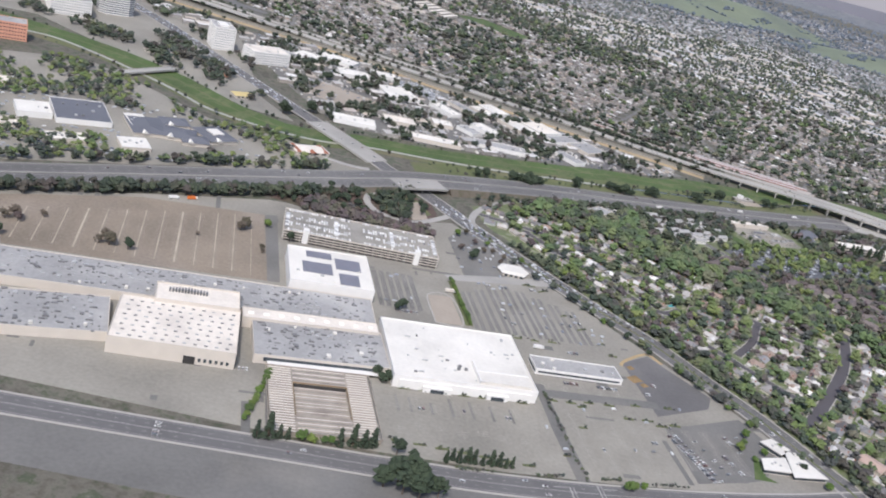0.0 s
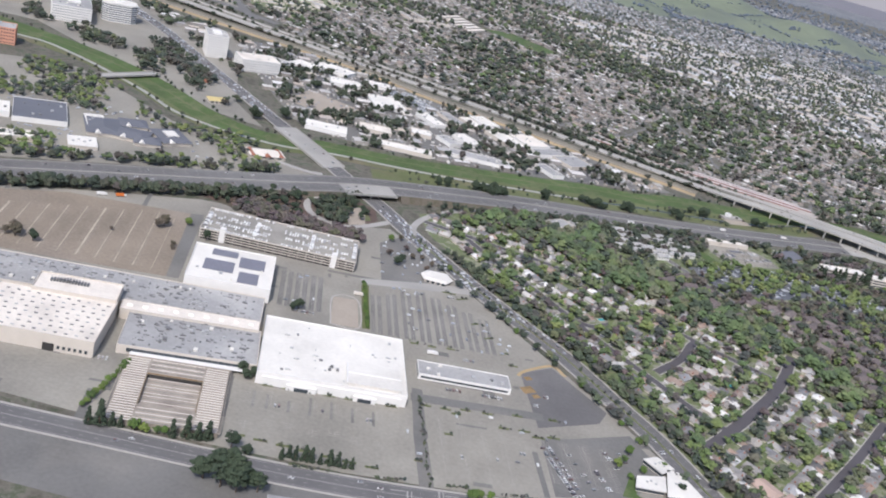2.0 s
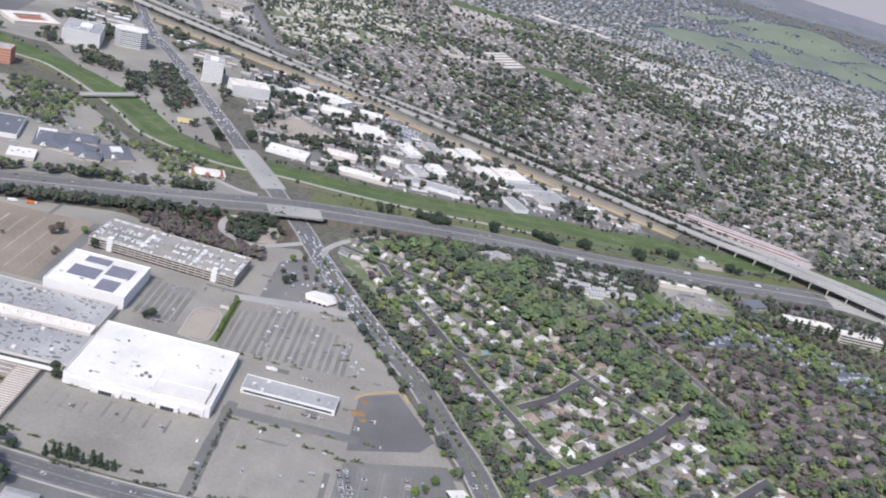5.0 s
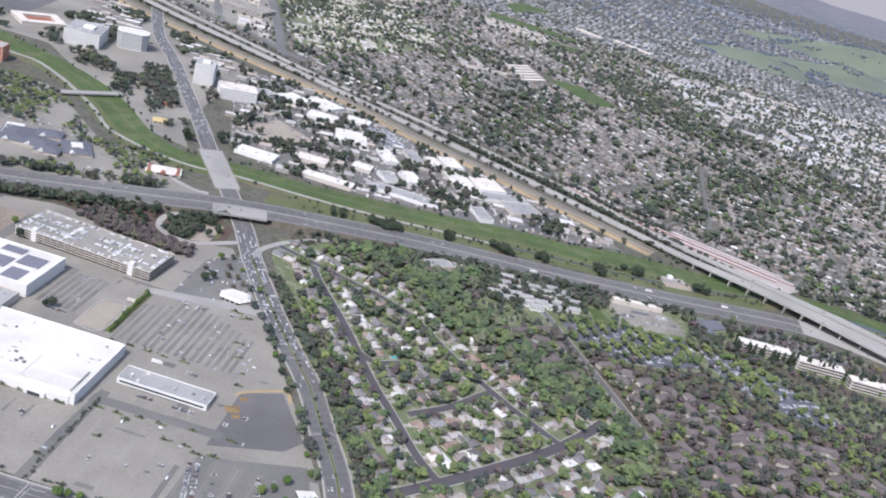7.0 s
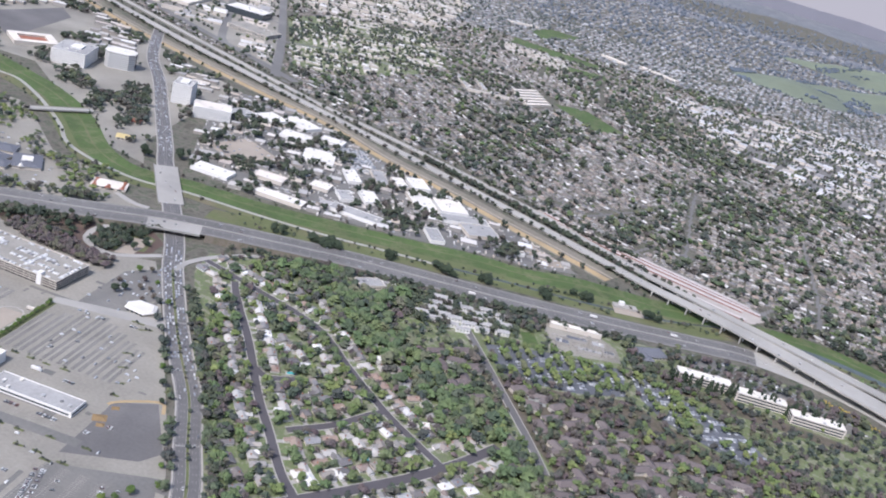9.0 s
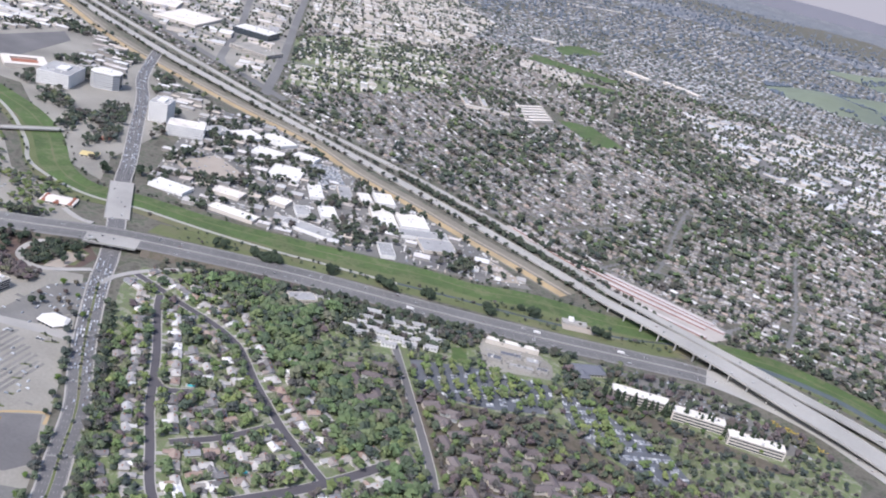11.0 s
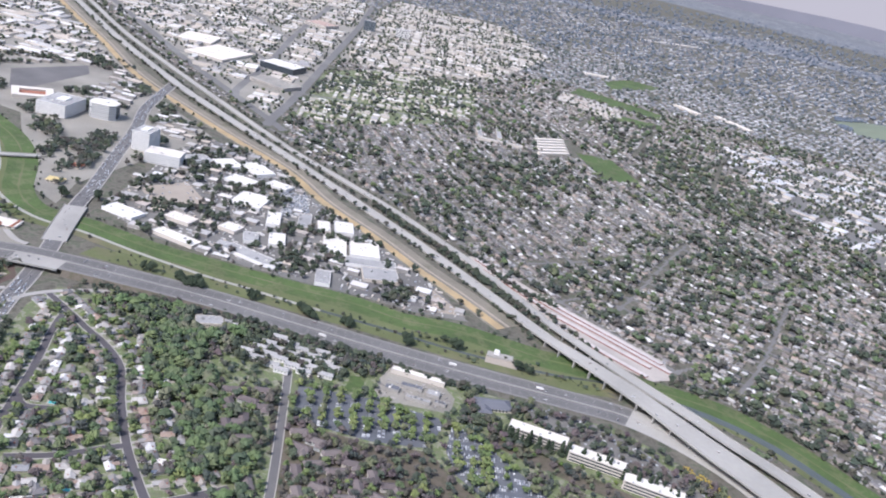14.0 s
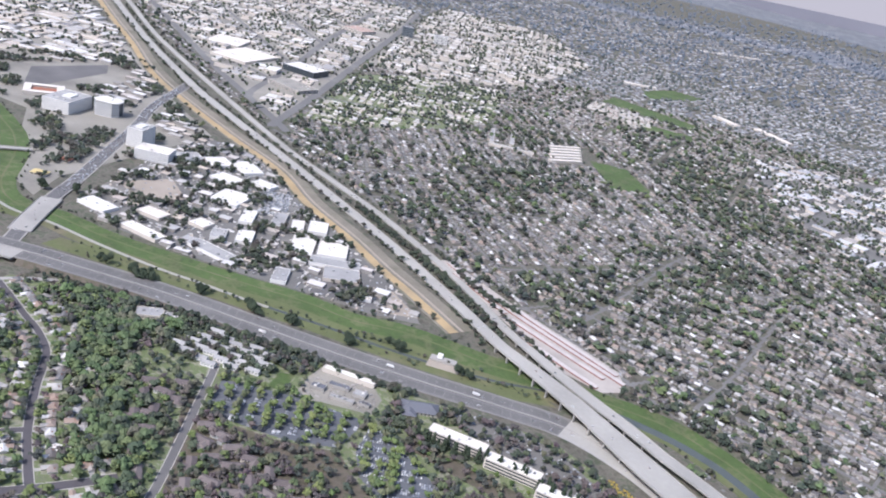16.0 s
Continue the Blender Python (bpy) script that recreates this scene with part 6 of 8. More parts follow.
# traffic
for line, offs, z, every, lo, hi in ((I680, (8, 12, 16, 20, -8, -12, -16, -20), 0.5, 190, -420, 1150), (BLVD, (3.2, 6.4, 9.6, -3.2, -6.4, -9.6), 0.45, 150, -300, 480), (H242, (-6, -2, 2, 6), 0.55, 240, -300, 1250), (H242B, (-4, 0, 4), 0.55, 240, -100, 1250), (FRONT, (3, 7, -3, -7), 0.42, 130, -100, 460)):
    for off in offs:
        q = sides(line, off)
        s = r.uniform(0, every)
        for k in range(1, len(q) - 1):
            s -= math.hypot(*(q[k] - q[k - 1]))
            if s < 0 and lo < q[k][0] < hi:
                t = q[k + 1] - q[k - 1]
                put_car(q[k][0], q[k][1], z + (line[k][2] if line.shape[1] > 2 else 0), math.degrees(math.atan2(t[1], t[0])) + (180 if off > 0 else 0), r)
                s = every * r.uniform(0.5, 1.5)
# lorries: two by the tan lot, one behind the shops, some on the freeway
for x, y, a, mat, z in ((-196, 946, 32, "whitewall", 0.2), (-178, 956, 32, "orangepaint", 0.2), (118, 876, 12, "creamroof", 0.2), (208, 795, 12, "whitewall", 0.25), (240, 1268, 27, "whitewall", 0.5), (640, 1468, 25, "whitewall", 0.5), (760, 1520, 24, "whitewall", 0.5), (470, 1372, 24, "whitewall", 0.5)):
    l = thing("box_lorry", "box lorry with a plain " + {"whitewall": "white", "orangepaint": "orange", "creamroof": "cream"}[mat] + " body", "lorry", "lorries", at=(x, y, z))
    l.rotation_euler.z = radians(a)
    part("cargo_box", Mesh().box(-1, 0, 0.9, 3.8, 9, 2.5), M[mat], l)
    part("cab", Mesh().prism([(3.7, -1.15), (6.0, -1.15), (6.0, 1.15), (3.7, 1.15)], 0.6, 3.0, [(3.7, -1.1), (5.5, -1.1), (5.5, 1.1), (3.7, 1.1)]), M["whitewall"], l)
    part("chassis", Mesh().box(0.5, 0, 0.5, 0.9, 11, 1.6), M["darkunit"], l)
    for sx in (-4, -2.6, 4.8):
        for sy in (-1, 1):
            wheel = Mesh().prism([(sx + 0.48 * math.cos(a2 * 0.785), 0.48 + 0.48 * math.sin(a2 * 0.785)) for a2 in range(8)], -0.15, 0.15)
            wheel.v = [(px, sy * 1.05 + pz, py) for px, py, pz in wheel.v]
            part("wheel", wheel, M["tyre"], l)


def joined_cars(name, label, spots, z, seed, mat="carpaints"):
    """Cars past counting: body and cabin shapes joined."""
    g = random.Random(seed)
    m = Mesh()
    for x, y, a in spots:
        l, w, h = g.uniform(4.2, 4.9), 1.85, g.uniform(1.4, 1.9)
        c, s = math.cos(a), math.sin(a)
        p = rect(x, y, l, w, a)
        up = rect(x - c * 0.25, y - s * 0.25, l * 0.5, w * 0.76, a)
        mid = rect(x, y, l * 0.97, w * 0.96, a)
        v = [(*k, z + 0.3) for k in p] + [(*k, z + h * 0.56) for k in mid] + [(*k, z + h) for k in up]
        f = [(3, 2, 1, 0)] + [(o + k, o + (k + 1) % 4, o + 4 + (k + 1) % 4, o + 4 + k) for o in (0, 4) for k in range(4)] + [(8, 9, 10, 11)]
        m.solid(v, f)
    return solid_thing(name, m, M[mat], label, "cars", "", "stuff")


spots = []
c, s = math.cos(gt), math.sin(gt)
for row_y, full in ((-gd / 2 + 3, 0.97), (-14, 0.8), (-8.6, 0.9), (5, 0.85), (10.4, 0.75), (gd / 2 - 3, 0.97)):
    for k in range(58):
        a, b = -gw / 2 + 5 + k * 2.8, row_y
        if r.random() < full * (0.35 if noise.noise((a * 0.05, b * 0.2, 6.0)) < -0.15 else 1.0) and not (-12 < a < 2):
            spots.append((gx + c * a - s * b, gy + s * a + c * b, gt + math.pi / 2))
for a0 in (-gw / 2 + 3, -gw / 6, gw / 5, gw / 2 - 3):
    for k in range(14):
        b = -gd / 2 + 10 + k * 2.8
        if b < gd / 2 - 8:
            spots.append((gx + c * a0 - s * b, gy + s * a0 + c * b, gt))
joined_cars("garage_roof_cars", "many cars parked on the garage roof", spots, 12.05, 3, "palecars")
spots, ROWTREES = [], []
for lot, ax, pitch in ((LOT_L, math.atan2(-44, 31), 19.0), (LOT_R, math.atan2(44, 62), 18.0)):
    cx, cy = sum(q[0] for q in lot) / len(lot), sum(q[1] for q in lot) / len(lot)
    ca, sa = math.cos(ax), math.sin(ax)
    for row in range(-8, 9):
        for k in range(-50, 51):
            full = (0.85 if (k + row * 3) % 13 < 4 else 0.16) if lot is LOT_L else (0.9 if noise.noise((row * 3.7, k * 0.11, 2.0)) > -0.2 else 0.12)
            if k % 11 == 5:
                if r.random() < 0.6:
                    u, w = k * 2.9, row * pitch
                    ROWTREES.append((cx + ca * u - sa * w, cy + sa * u + ca * w))
                continue
            for o in (-2.7, 2.7):
                u, w = k * 2.9, row * pitch + o
                x, y = cx + ca * u - sa * w, cy + sa * u + ca * w
                if r.random() < full and inside([x], [y], lot)[0] and inside([x + sa * 3], [y - ca * 3], lot)[0]:
                    spots.append((x, y, ax + math.pi / 2))
            if full < 0.5 and k % 4 == 0:
                u, w = k * 2.9, row * pitch
                ROWTREES.append((cx + ca * u - sa * w + r.uniform(-2, 2), cy + sa * u + ca * w + r.uniform(-2, 2)))
ROWTREES = np.array([q for q in ROWTREES if any(inside([q[0]], [q[1]], lot)[0] for lot in APTLOTS)])
joined_cars("apartment_cars", "rows of parked cars in the apartment car park", spots, 0.22, 4)
spots = [(x, y, 0.7 + r.choice((0, 1.57))) for x, y in scatter(np.random.default_rng(9), [(-5, 1770), (51, 1800), (133, 1719), (105, 1660), (60, 1720)], 5.2, 0.1)]
spots += [(x, y, 0.5) for x, y in scatter(np.random.default_rng(10), INDUS, 15) if r.random() < 0.35 and clear(x, y, [(sum(q[0] for q in sh[:4]) / 4, sum(q[1] for q in sh[:4]) / 4, 38) for sh in SHEDS])]
spots += [(x, y, 0.6) for x, y in scatter(np.random.default_rng(11), [(-640, 1000), (-420, 960), (-180, 1075), (-130, 1130), (-170, 1240), (-330, 1240), (-600, 1230)], 9) if r.random() < 0.4 and clear(x, y, [(-250, 1145, 70), (-368, 1145, 55), (-415, 1107, 32)])]
joined_cars("yard_cars", "cars and vans parked between sheds and shops", spots, 0.2, 5)

spots = []
for off in (3.2, 6.4, 9.6, -3.2, -6.4, -9.6):
    q = sides(smooth(BLVD[::3, :2], 6.5), off)
    for k in range(1, len(q) - 1):
        x, y = q[k]
        if (860 < y < 1130 and r.random() < (0.42 if y > 960 else 0.2)) or (1380 < y < 2050 and r.random() < 0.3):
            t = q[k + 1] - q[k - 1]
            spots.append((x, y, math.atan2(t[1], t[0])))
joined_cars("queued_cars", "cars queued along the boulevard before the overpass", spots, 0.42, 6)

# building materials on the cleared site
clutter = Mesh()
g = random.Random(12)
for x, y in scatter(np.random.default_rng(13), [(600, 1350), (620, 1312), (705, 1358), (690, 1390), (655, 1400)], 6.5):
    if g.random() < 0.6:
        clutter.box(x, y, 0, g.uniform(0.5, 2.2), g.uniform(1, 6), g.uniform(1, 3), g.uniform(0, 3))
solid_thing("site_materials", clutter, M["siding"], "stacks of building materials on bare earth", "materials", "", "stuff")
# lorries, stacks and sheds' clutter in the yards
clutter = Mesh()
for x, y in scatter(np.random.default_rng(15), INDUS, 11):
    if g.random() < 0.45 and clear(x, y, [(sum(q[0] for q in sh[:4]) / 4, sum(q[1] for q in sh[:4]) / 4, 24) for sh in SHEDS] + [(-70, 1560, 55)]):
        clutter.box(x, y, 0, g.uniform(1, 3.2), g.uniform(2, 11), g.uniform(1.5, 3.5), 0.42 + g.choice((0, 1.57)))
solid_thing("yard_stacks", clutter, M["bigroofs"], "trailers, containers and stacks in the yards", "materials", "", "stuff")

slab("bank_plot", [(117, 1028), (147, 1077), (192, 1018), (185, 945), (135, 928)], 0.2, "lot_dark", "dark planted car park beside the bank", "car park")
slab("loop_patch", [(54, 1109), (80, 1127), (91, 1072), (72, 1058)], 0.24, "sand", "pale bare patch inside the slip road loop", "earth")
spots = [(x, y, 0.2 + r.choice((0, 1.57))) for x, y in scatter(np.random.default_rng(19), [(117, 1028), (147, 1077), (192, 1018), (185, 945), (135, 928)], 9) if r.random() < 0.28]
joined_cars("bank_cars", "cars parked round the bank", spots, 0.2, 8)

spots = [(x, y, 0.3 + r.choice((0, 1.57))) for x, y in scatter(np.random.default_rng(23), OFFICELOT, 7.5, 0.2) if r.random() < 0.4]
joined_cars("office_cars", "cars parked between trees behind the office bars", spots, 0.2, 9)
for x, y in ((712, 1404), (716, 1398), (722, 1392), (728, 1386), (764, 1432), (770, 1440), (776, 1446), (700, 1412), (784, 1424), (790, 1432), (798, 1436)):
    plant("fir", x, y, 0.8)

# scattered cars over the mall's lots
spots = []
for poly, gap, share in (([(150, 880), (200, 808), (295, 826), (298, 848), (232, 928), (150, 918)], 9, 0.16), ([(50, 808), (88, 814), (92, 850), (78, 894), (36, 884)], 8, 0.14), ([(60, 600), (420, 660), (380, 760), (300, 740), (200, 690), (62, 655)], 14, 0.07)):
    spots += [(x, y, TURN + r.choice((0, 1.57, 3.14))) for x, y in scatter(np.random.default_rng(31), poly, gap, 0.25) if r.random() < share and clear(x, y, [(122, 725, 84)])]
joined_cars("lot_cars", "cars scattered over half-empty parking rows", spots, 0.26, 10)
for x, y, k in ((-82, 862, "bare"), (-84, 870, "bare"), (-290, 828, "bare"), (-150, 868, "bare")):
    plant(k, x, y, 0.7)


# ---- woods, quarters and distance, past counting ----
rng = np.random.default_rng(100)


def keep(p, pads, lines, gap):
    ok = np.ones(len(p), bool)
    for a, b, rad in pads:
        ok &= np.hypot(p[:, 0] - a, p[:, 1] - b) > rad
    for line, d in lines:
        ok &= ~near_line(p[:, 0], p[:, 1], line, d)
    return p[ok]


ROADS = [(BLVD, 23), (I680, 36), (H242, 17), (H242B, 13)] + [(s, 8) for s in STREETS]
HOUSEPADS = [(a, b, min(rad, 24) * 0.58) for a, b, rad in PADS[2:]] + [(432, 675, 30), (195, 968, 30)]
BELT = [(300, 1180), (368, 1235), (440, 1175), (520, 1145), (615, 1095), (660, 1040), (720, 960), (690, 930), (640, 1000), (590, 1010), (494, 1050), (404, 1100)]
p = keep(np.vstack((scatter(rng, BELT, 10.0), scatter(rng, [(240, 1190), (250, 1232), (330, 1272), (392, 1295), (420, 1250), (395, 1208), (330, 1190)], 9.5))), HOUSEPADS + [(352, 1263, 28), (370, 1285, 20), (325, 1282, 18)], ROADS, 0)
pick = rng.random(len(p))
wood("green_wood", rng, p[pick < 0.7], 10 + 10 * rng.random(int((pick < 0.7).sum())), M["greentrees"], 26, "belt of fresh green trees", slim=0.48)
wood("mixed_wood", rng, p[pick >= 0.8], 8 + 7 * rng.random(int((pick >= 0.8).sum())), M["trees"], 16, "mixed trees in a green belt", slim=0.46)
p = keep(scatter(rng, [(385, 1300), (430, 1325), (560, 1385), (590, 1350), (560, 1290), (500, 1240), (440, 1215), (410, 1250)], 9.5), HOUSEPADS + [(352, 1263, 24)], ROADS, 0)
pick = rng.random(len(p))
wood("evergreen_wood", rng, p[pick < 0.5], 8 + 7 * rng.random(int((pick < 0.5).sum())), M["darktrees"], 16, "tall dark evergreen trees beside the freeway")
wood("scrub_wood", rng, p[pick > 0.55], 6 + 6 * rng.random(int((pick > 0.55).sum())), M["trees"], 16, "mixed trees beside the freeway")
p = keep(scatter(rng, [(190, 1110), (300, 955), (430, 790), (520, 650), (600, 600), (830, 800), (640, 1010), (470, 1110), (330, 1190), (220, 1200)], 8.2), HOUSEPADS, ROADS, 0)
pick = rng.random(len(p))
wood("garden_bare_trees", rng, p[(pick > 0.36) & (pick < 0.5)], 6 + 7 * rng.random(int(((pick > 0.36) & (pick < 0.5)).sum())), M["browntrees"], 15, "half-bare garden trees between houses", slim=0.46)
wood("garden_trees", rng, p[pick < 0.16], 6 + 9 * rng.random(int((pick < 0.16).sum())), M["trees"], 16, "mixed garden trees between houses", slim=0.5)
wood("leafy_garden_trees", rng, p[(pick > 0.16) & (pick < 0.34)], 6 + 9 * rng.random(int(((pick > 0.16) & (pick < 0.34)).sum())), M["greentrees"], 16, "leafy green garden trees between houses", slim=0.5)
wood("green_garden_trees", rng, p[pick > 0.74], 6 + 8 * rng.random(int((pick > 0.74).sum())), M["yellowtrees"], 18, "fresh green garden trees between houses", slim=0.48)
p = keep(scatter(rng, [(470, 1150), (560, 1100), (655, 1030), (720, 940), (800, 820), (960, 900), (1100, 1120), (1030, 1260), (920, 1250), (880, 1205), (780, 1205), (640, 1180), (545, 1215)], 9.2), HOUSEPADS, ROADS, 0)
pick = rng.random(len(p))
for lo, hi, mat, nm, lb in ((0.0, 0.27, "browntrees", "apartment_bare_trees", "half-bare brown trees among apartments"), (0.27, 0.40, "trees", "apartment_trees", "mixed trees among apartments"), (0.40, 0.52, "darktrees", "apartment_dark_trees", "slim dark evergreens among apartments"), (0.52, 0.76, "yellowtrees", "apartment_green_trees", "fresh green trees among apartments")):
    q = p[(pick >= lo) & (pick < hi)]
    wood(nm, rng, q, 7 + 8 * rng.random(len(q)), M[mat], 15, lb, tuft=0.21, slim=0.34 if mat == "darktrees" else 0.42)
p = ROWTREES
wood("car_park_trees", rng, p, 8 + 6 * rng.random(len(p)), M["yellowtrees"], 18, "light green trees in rows between parked cars", slim=0.5)
p = keep(scatter(rng, [(720, 1350), (800, 1345), (1040, 1420), (1080, 1470), (960, 1500), (880, 1510), (700, 1440)], 15), [(822, 1398, 26), (840, 1404, 26), (800, 1392, 26), (902, 1410, 30), (885, 1405, 26), (920, 1415, 26), (980, 1411, 30), (962, 1405, 26), (1000, 1418, 26), (650, 1375, 50), (739, 1420, 30)], ROADS, 0)
pick = rng.random(len(p))
wood("office_trees", rng, p[pick < 0.5], 8 + 6 * rng.random(int((pick < 0.5).sum())), M["darktrees"], 16, "dark trees round the office bars")
wood("office_bare_trees", rng, p[pick > 0.6], 8 + 6 * rng.random(int((pick > 0.6).sum())), M["browntrees"], 16, "brown trees round the office bars")
p = keep(scatter(rng, [(-700, 980), (-460, 905), (-250, 1010), (-90, 1120), (-30, 1190), (-120, 1270), (-230, 1240), (-340, 1330), (-440, 1380), (-620, 1330), (-720, 1200)], 12), [(-280, 1150, 60), (-240, 1150, 60), (-190, 1165, 46), (-368, 1145, 62), (-415, 1107, 40), (-280, 1075, 34), (-80, 1220, 34)], ROADS, 0)
dens = np.array([noise.noise((x / 70, y / 70, 8.0)) for x, y in p])
p = p[dens + 0.4 * rng.random(len(p)) > 0.1]
pick = rng.random(len(p))
wood("lot_trees", rng, p[pick < 0.4], 7 + 6 * rng.random(int((pick < 0.4).sum())), M["trees"], 15, "clumps of trees over parking lots", slim=0.5)
wood("green_lot_trees", rng, p[pick >= 0.4], 7 + 5 * rng.random(int((pick >= 0.4).sum())), M["yellowtrees"], 15, "olive green trees over parking lots", slim=0.5)
LOTPADS = [(822, 1398, 30), (840, 1404, 30), (800, 1392, 30), (902, 1410, 32), (885, 1405, 30), (920, 1415, 30), (980, 1411, 32), (962, 1405, 30), (1000, 1418, 30), (650, 1375, 62), (352, 1263, 26), (432, 675, 34), (739, 1420, 30), (587, 1310, 22)]
p = keep(scatter(rng, HOMES, 12.5), HOUSEPADS + LOTPADS, ROADS, 0)
p = p[~inside(p[:, 0], p[:, 1], LOT_L) & ~inside(p[:, 0], p[:, 1], LOT_R) & (~inside(p[:, 0], p[:, 1], OFFICELOT) | (rng.random(len(p)) < 0.3)) & ~inside(p[:, 0], p[:, 1], BELT) & ((p[:, 1] > 1165) | (p[:, 0] > 700))]
pick = rng.random(len(p))
wood("filler_trees", rng, p[pick < 0.5], 6 + 7 * rng.random(int((pick < 0.5).sum())), M["trees"], 13, "mixed trees round offices and apartments", slim=0.48)
wood("filler_bare_trees", rng, p[pick > 0.7], 6 + 7 * rng.random(int((pick > 0.7).sum())), M["browntrees"], 12, "half-bare trees round offices and apartments", slim=0.46)
for off, lo, hi, name in ((42, -620, -40, "verge_trees"), (-42, -620, 0, "frontage_trees"), (-48, -620, -60, "frontage_trees"), (-40, 150, 720, "roadside_trees"), (-47, 170, 720, "roadside_trees")):
    q = sides(smooth(I680[::3], 7), off)
    p = q[(q[:, 0] > lo) & (q[:, 0] < hi)]
    p = p + rng.normal(size=p.shape) * 3
    p = p[rng.random(len(p)) < (0.95 if off == -42 or off == -48 else 0.6)]
    p = keep(p, [], [(BLVD, 36)], 0)
    wood(name, rng, p, (10.5 if lo < 0 else 7.5) + 6 * rng.random(len(p)), M["darktrees"], 16, "dense dark trees along the freeway", slim=0.46)
for off, lo, hi, k in ((18, 640, 1060, 0.85), (24, 640, 1050, 0.85), (30, 640, 900, 0.6), (-18, 690, 1000, 0.45)):
    q = sides(smooth(BLVD[::3], 6), off)
    p = q[(q[:, 1] > lo) & (q[:, 1] < hi)]
    p = p + rng.normal(size=p.shape) * 2
    p = keep(p[rng.random(len(p)) < k], [], [(s, 9) for s in STREETS], 0)
    wood("boulevard_trees", rng, p, 6 + 7 * rng.random(len(p)), M["darktrees" if off == 24 else "trees"], 15, "dense trees lining the boulevard", slim=0.5)
p = keep(scatter(rng, INDUS, 12), [(sum(k[0] for k in sh[:4]) / 4, sum(k[1] for k in sh[:4]) / 4, 30) for sh in SHEDS] + [(-70, 1560, 50)], ROADS, 0)
dens = np.array([noise.noise((x / 60, y / 60, 2.0)) for x, y in p])
p = p[dens + 0.34 * rng.random(len(p)) > 0.24]
wood("yard_trees", rng, p, 6 + 10 * rng.random(len(p)), M["darktrees"], 15, "dark trees between the sheds", tuft=0.21)
p = keep(scatter(rng, [(-330, 1880), (-640, 1980), (-1000, 2080), (-1100, 1750), (-800, 1560), (-600, 1590), (-470, 1520), (-330, 1450), (-200, 1380), (-180, 1430)], 11), [(-312, 1684, 30), (-222, 1660, 40), (-578, 1662, 52), (-521, 1736, 40), (-712, 1682, 66), (-850, 1800, 120), (-870, 1920, 90)], ROADS, 0)
dens = np.array([noise.noise((x / 80, y / 80, 4.0)) for x, y in p])
p = p[dens + 0.34 * rng.random(len(p)) > 0.31]
pick = rng.random(len(p))
wood("town_trees", rng, p[pick < 0.55], 7 + 9 * rng.random(int((pick < 0.55).sum())), M["trees"], 14, "clumps of trees between office towers", slim=0.55)
wood("town_dark_trees", rng, p[pick >= 0.55], 8 + 9 * rng.random(int((pick >= 0.55).sum())), M["darktrees"], 14, "dark clumps of trees between office towers", slim=0.55)
for line, off, step in ((H242, 21, 9), (H242, -17, 11), (RAIL, -13, 34), (H242B, 16, 14)):
    q = sides(smooth(line[:: max(1, len(line) // 40), :2], step), off)
    p = q[(q[:, 0] > -1700) & (q[:, 0] < (360 if line is H242B else 680))]
    p = p + rng.normal(size=p.shape) * 2.5
    p = p[rng.random(len(p)) < 0.55]
    wood("highway_trees", rng, p, 6 + 6 * rng.random(len(p)), M["darktrees"], 15, "dark trees lining the highway", slim=0.5)
bank_p = np.vstack([sides(CHAN, -38), sides(CHAN, 40)])
bank_p = np.repeat(bank_p, 2, axis=0) + rng.normal(size=(2 * len(bank_p), 2)) * 4
bank_p = keep(bank_p[(bank_p[:, 0] < 1300)], [], ROADS, 0)
bank_p = bank_p[rng.random(len(bank_p)) < 0.35]
wood("bank_shrubs", rng, bank_p, 3 + 4 * rng.random(len(bank_p)), M["darktrees"], 18, "shrubs along the channel banks")

for line, n in (([(-108, 1447), (-71, 1463), (-31, 1501), (3, 1525)], 16), ([(640, 1800), (560, 1800), (480, 1828)], 8)):
    q = smooth(line, 6.0)
    q = q[:, :2] + rng.normal(size=(len(q), 2)) * 2
    wood("tree_row", rng, q, 9 + 4 * rng.random(len(q)), M["darktrees"], 16, "row of tall dark trees beside sheds", slim=0.46)
for off in (27, 33):
    q = sides(smooth(H242[::3, :2], 8), off)
    q = q[(q[:, 0] > 150) & (q[:, 0] < 660)]
    q = keep(q + rng.normal(size=q.shape) * 3, [], [(H242B, 10)], 0)
    wood("highway_trees", rng, q, 7 + 6 * rng.random(len(q)), M["darktrees"], 15, "dense dark trees between two carriageways", slim=0.5)
q = sides(H242B, 22)
q = q[(q[:, 0] > 380) & (q[:, 0] < 800)]
q = np.repeat(q, 2, axis=0) + rng.normal(size=(2 * len(q), 2)) * 3
wood("highway_trees", rng, q, 6 + 5 * rng.random(len(q)), M["darktrees"], 15, "dark trees between highway and storage rows", slim=0.5)
q = sides(smooth(BLVD[::3, :2], 9), 0)
q = q[(q[:, 1] > 640) & (q[:, 1] < 1080)]
q = q[rng.random(len(q)) < 0.4]
wood("median_trees", rng, q, 3 + 3 * rng.random(len(q)), M["trees"], 15, "small trees along the boulevard median", slim=0.45)

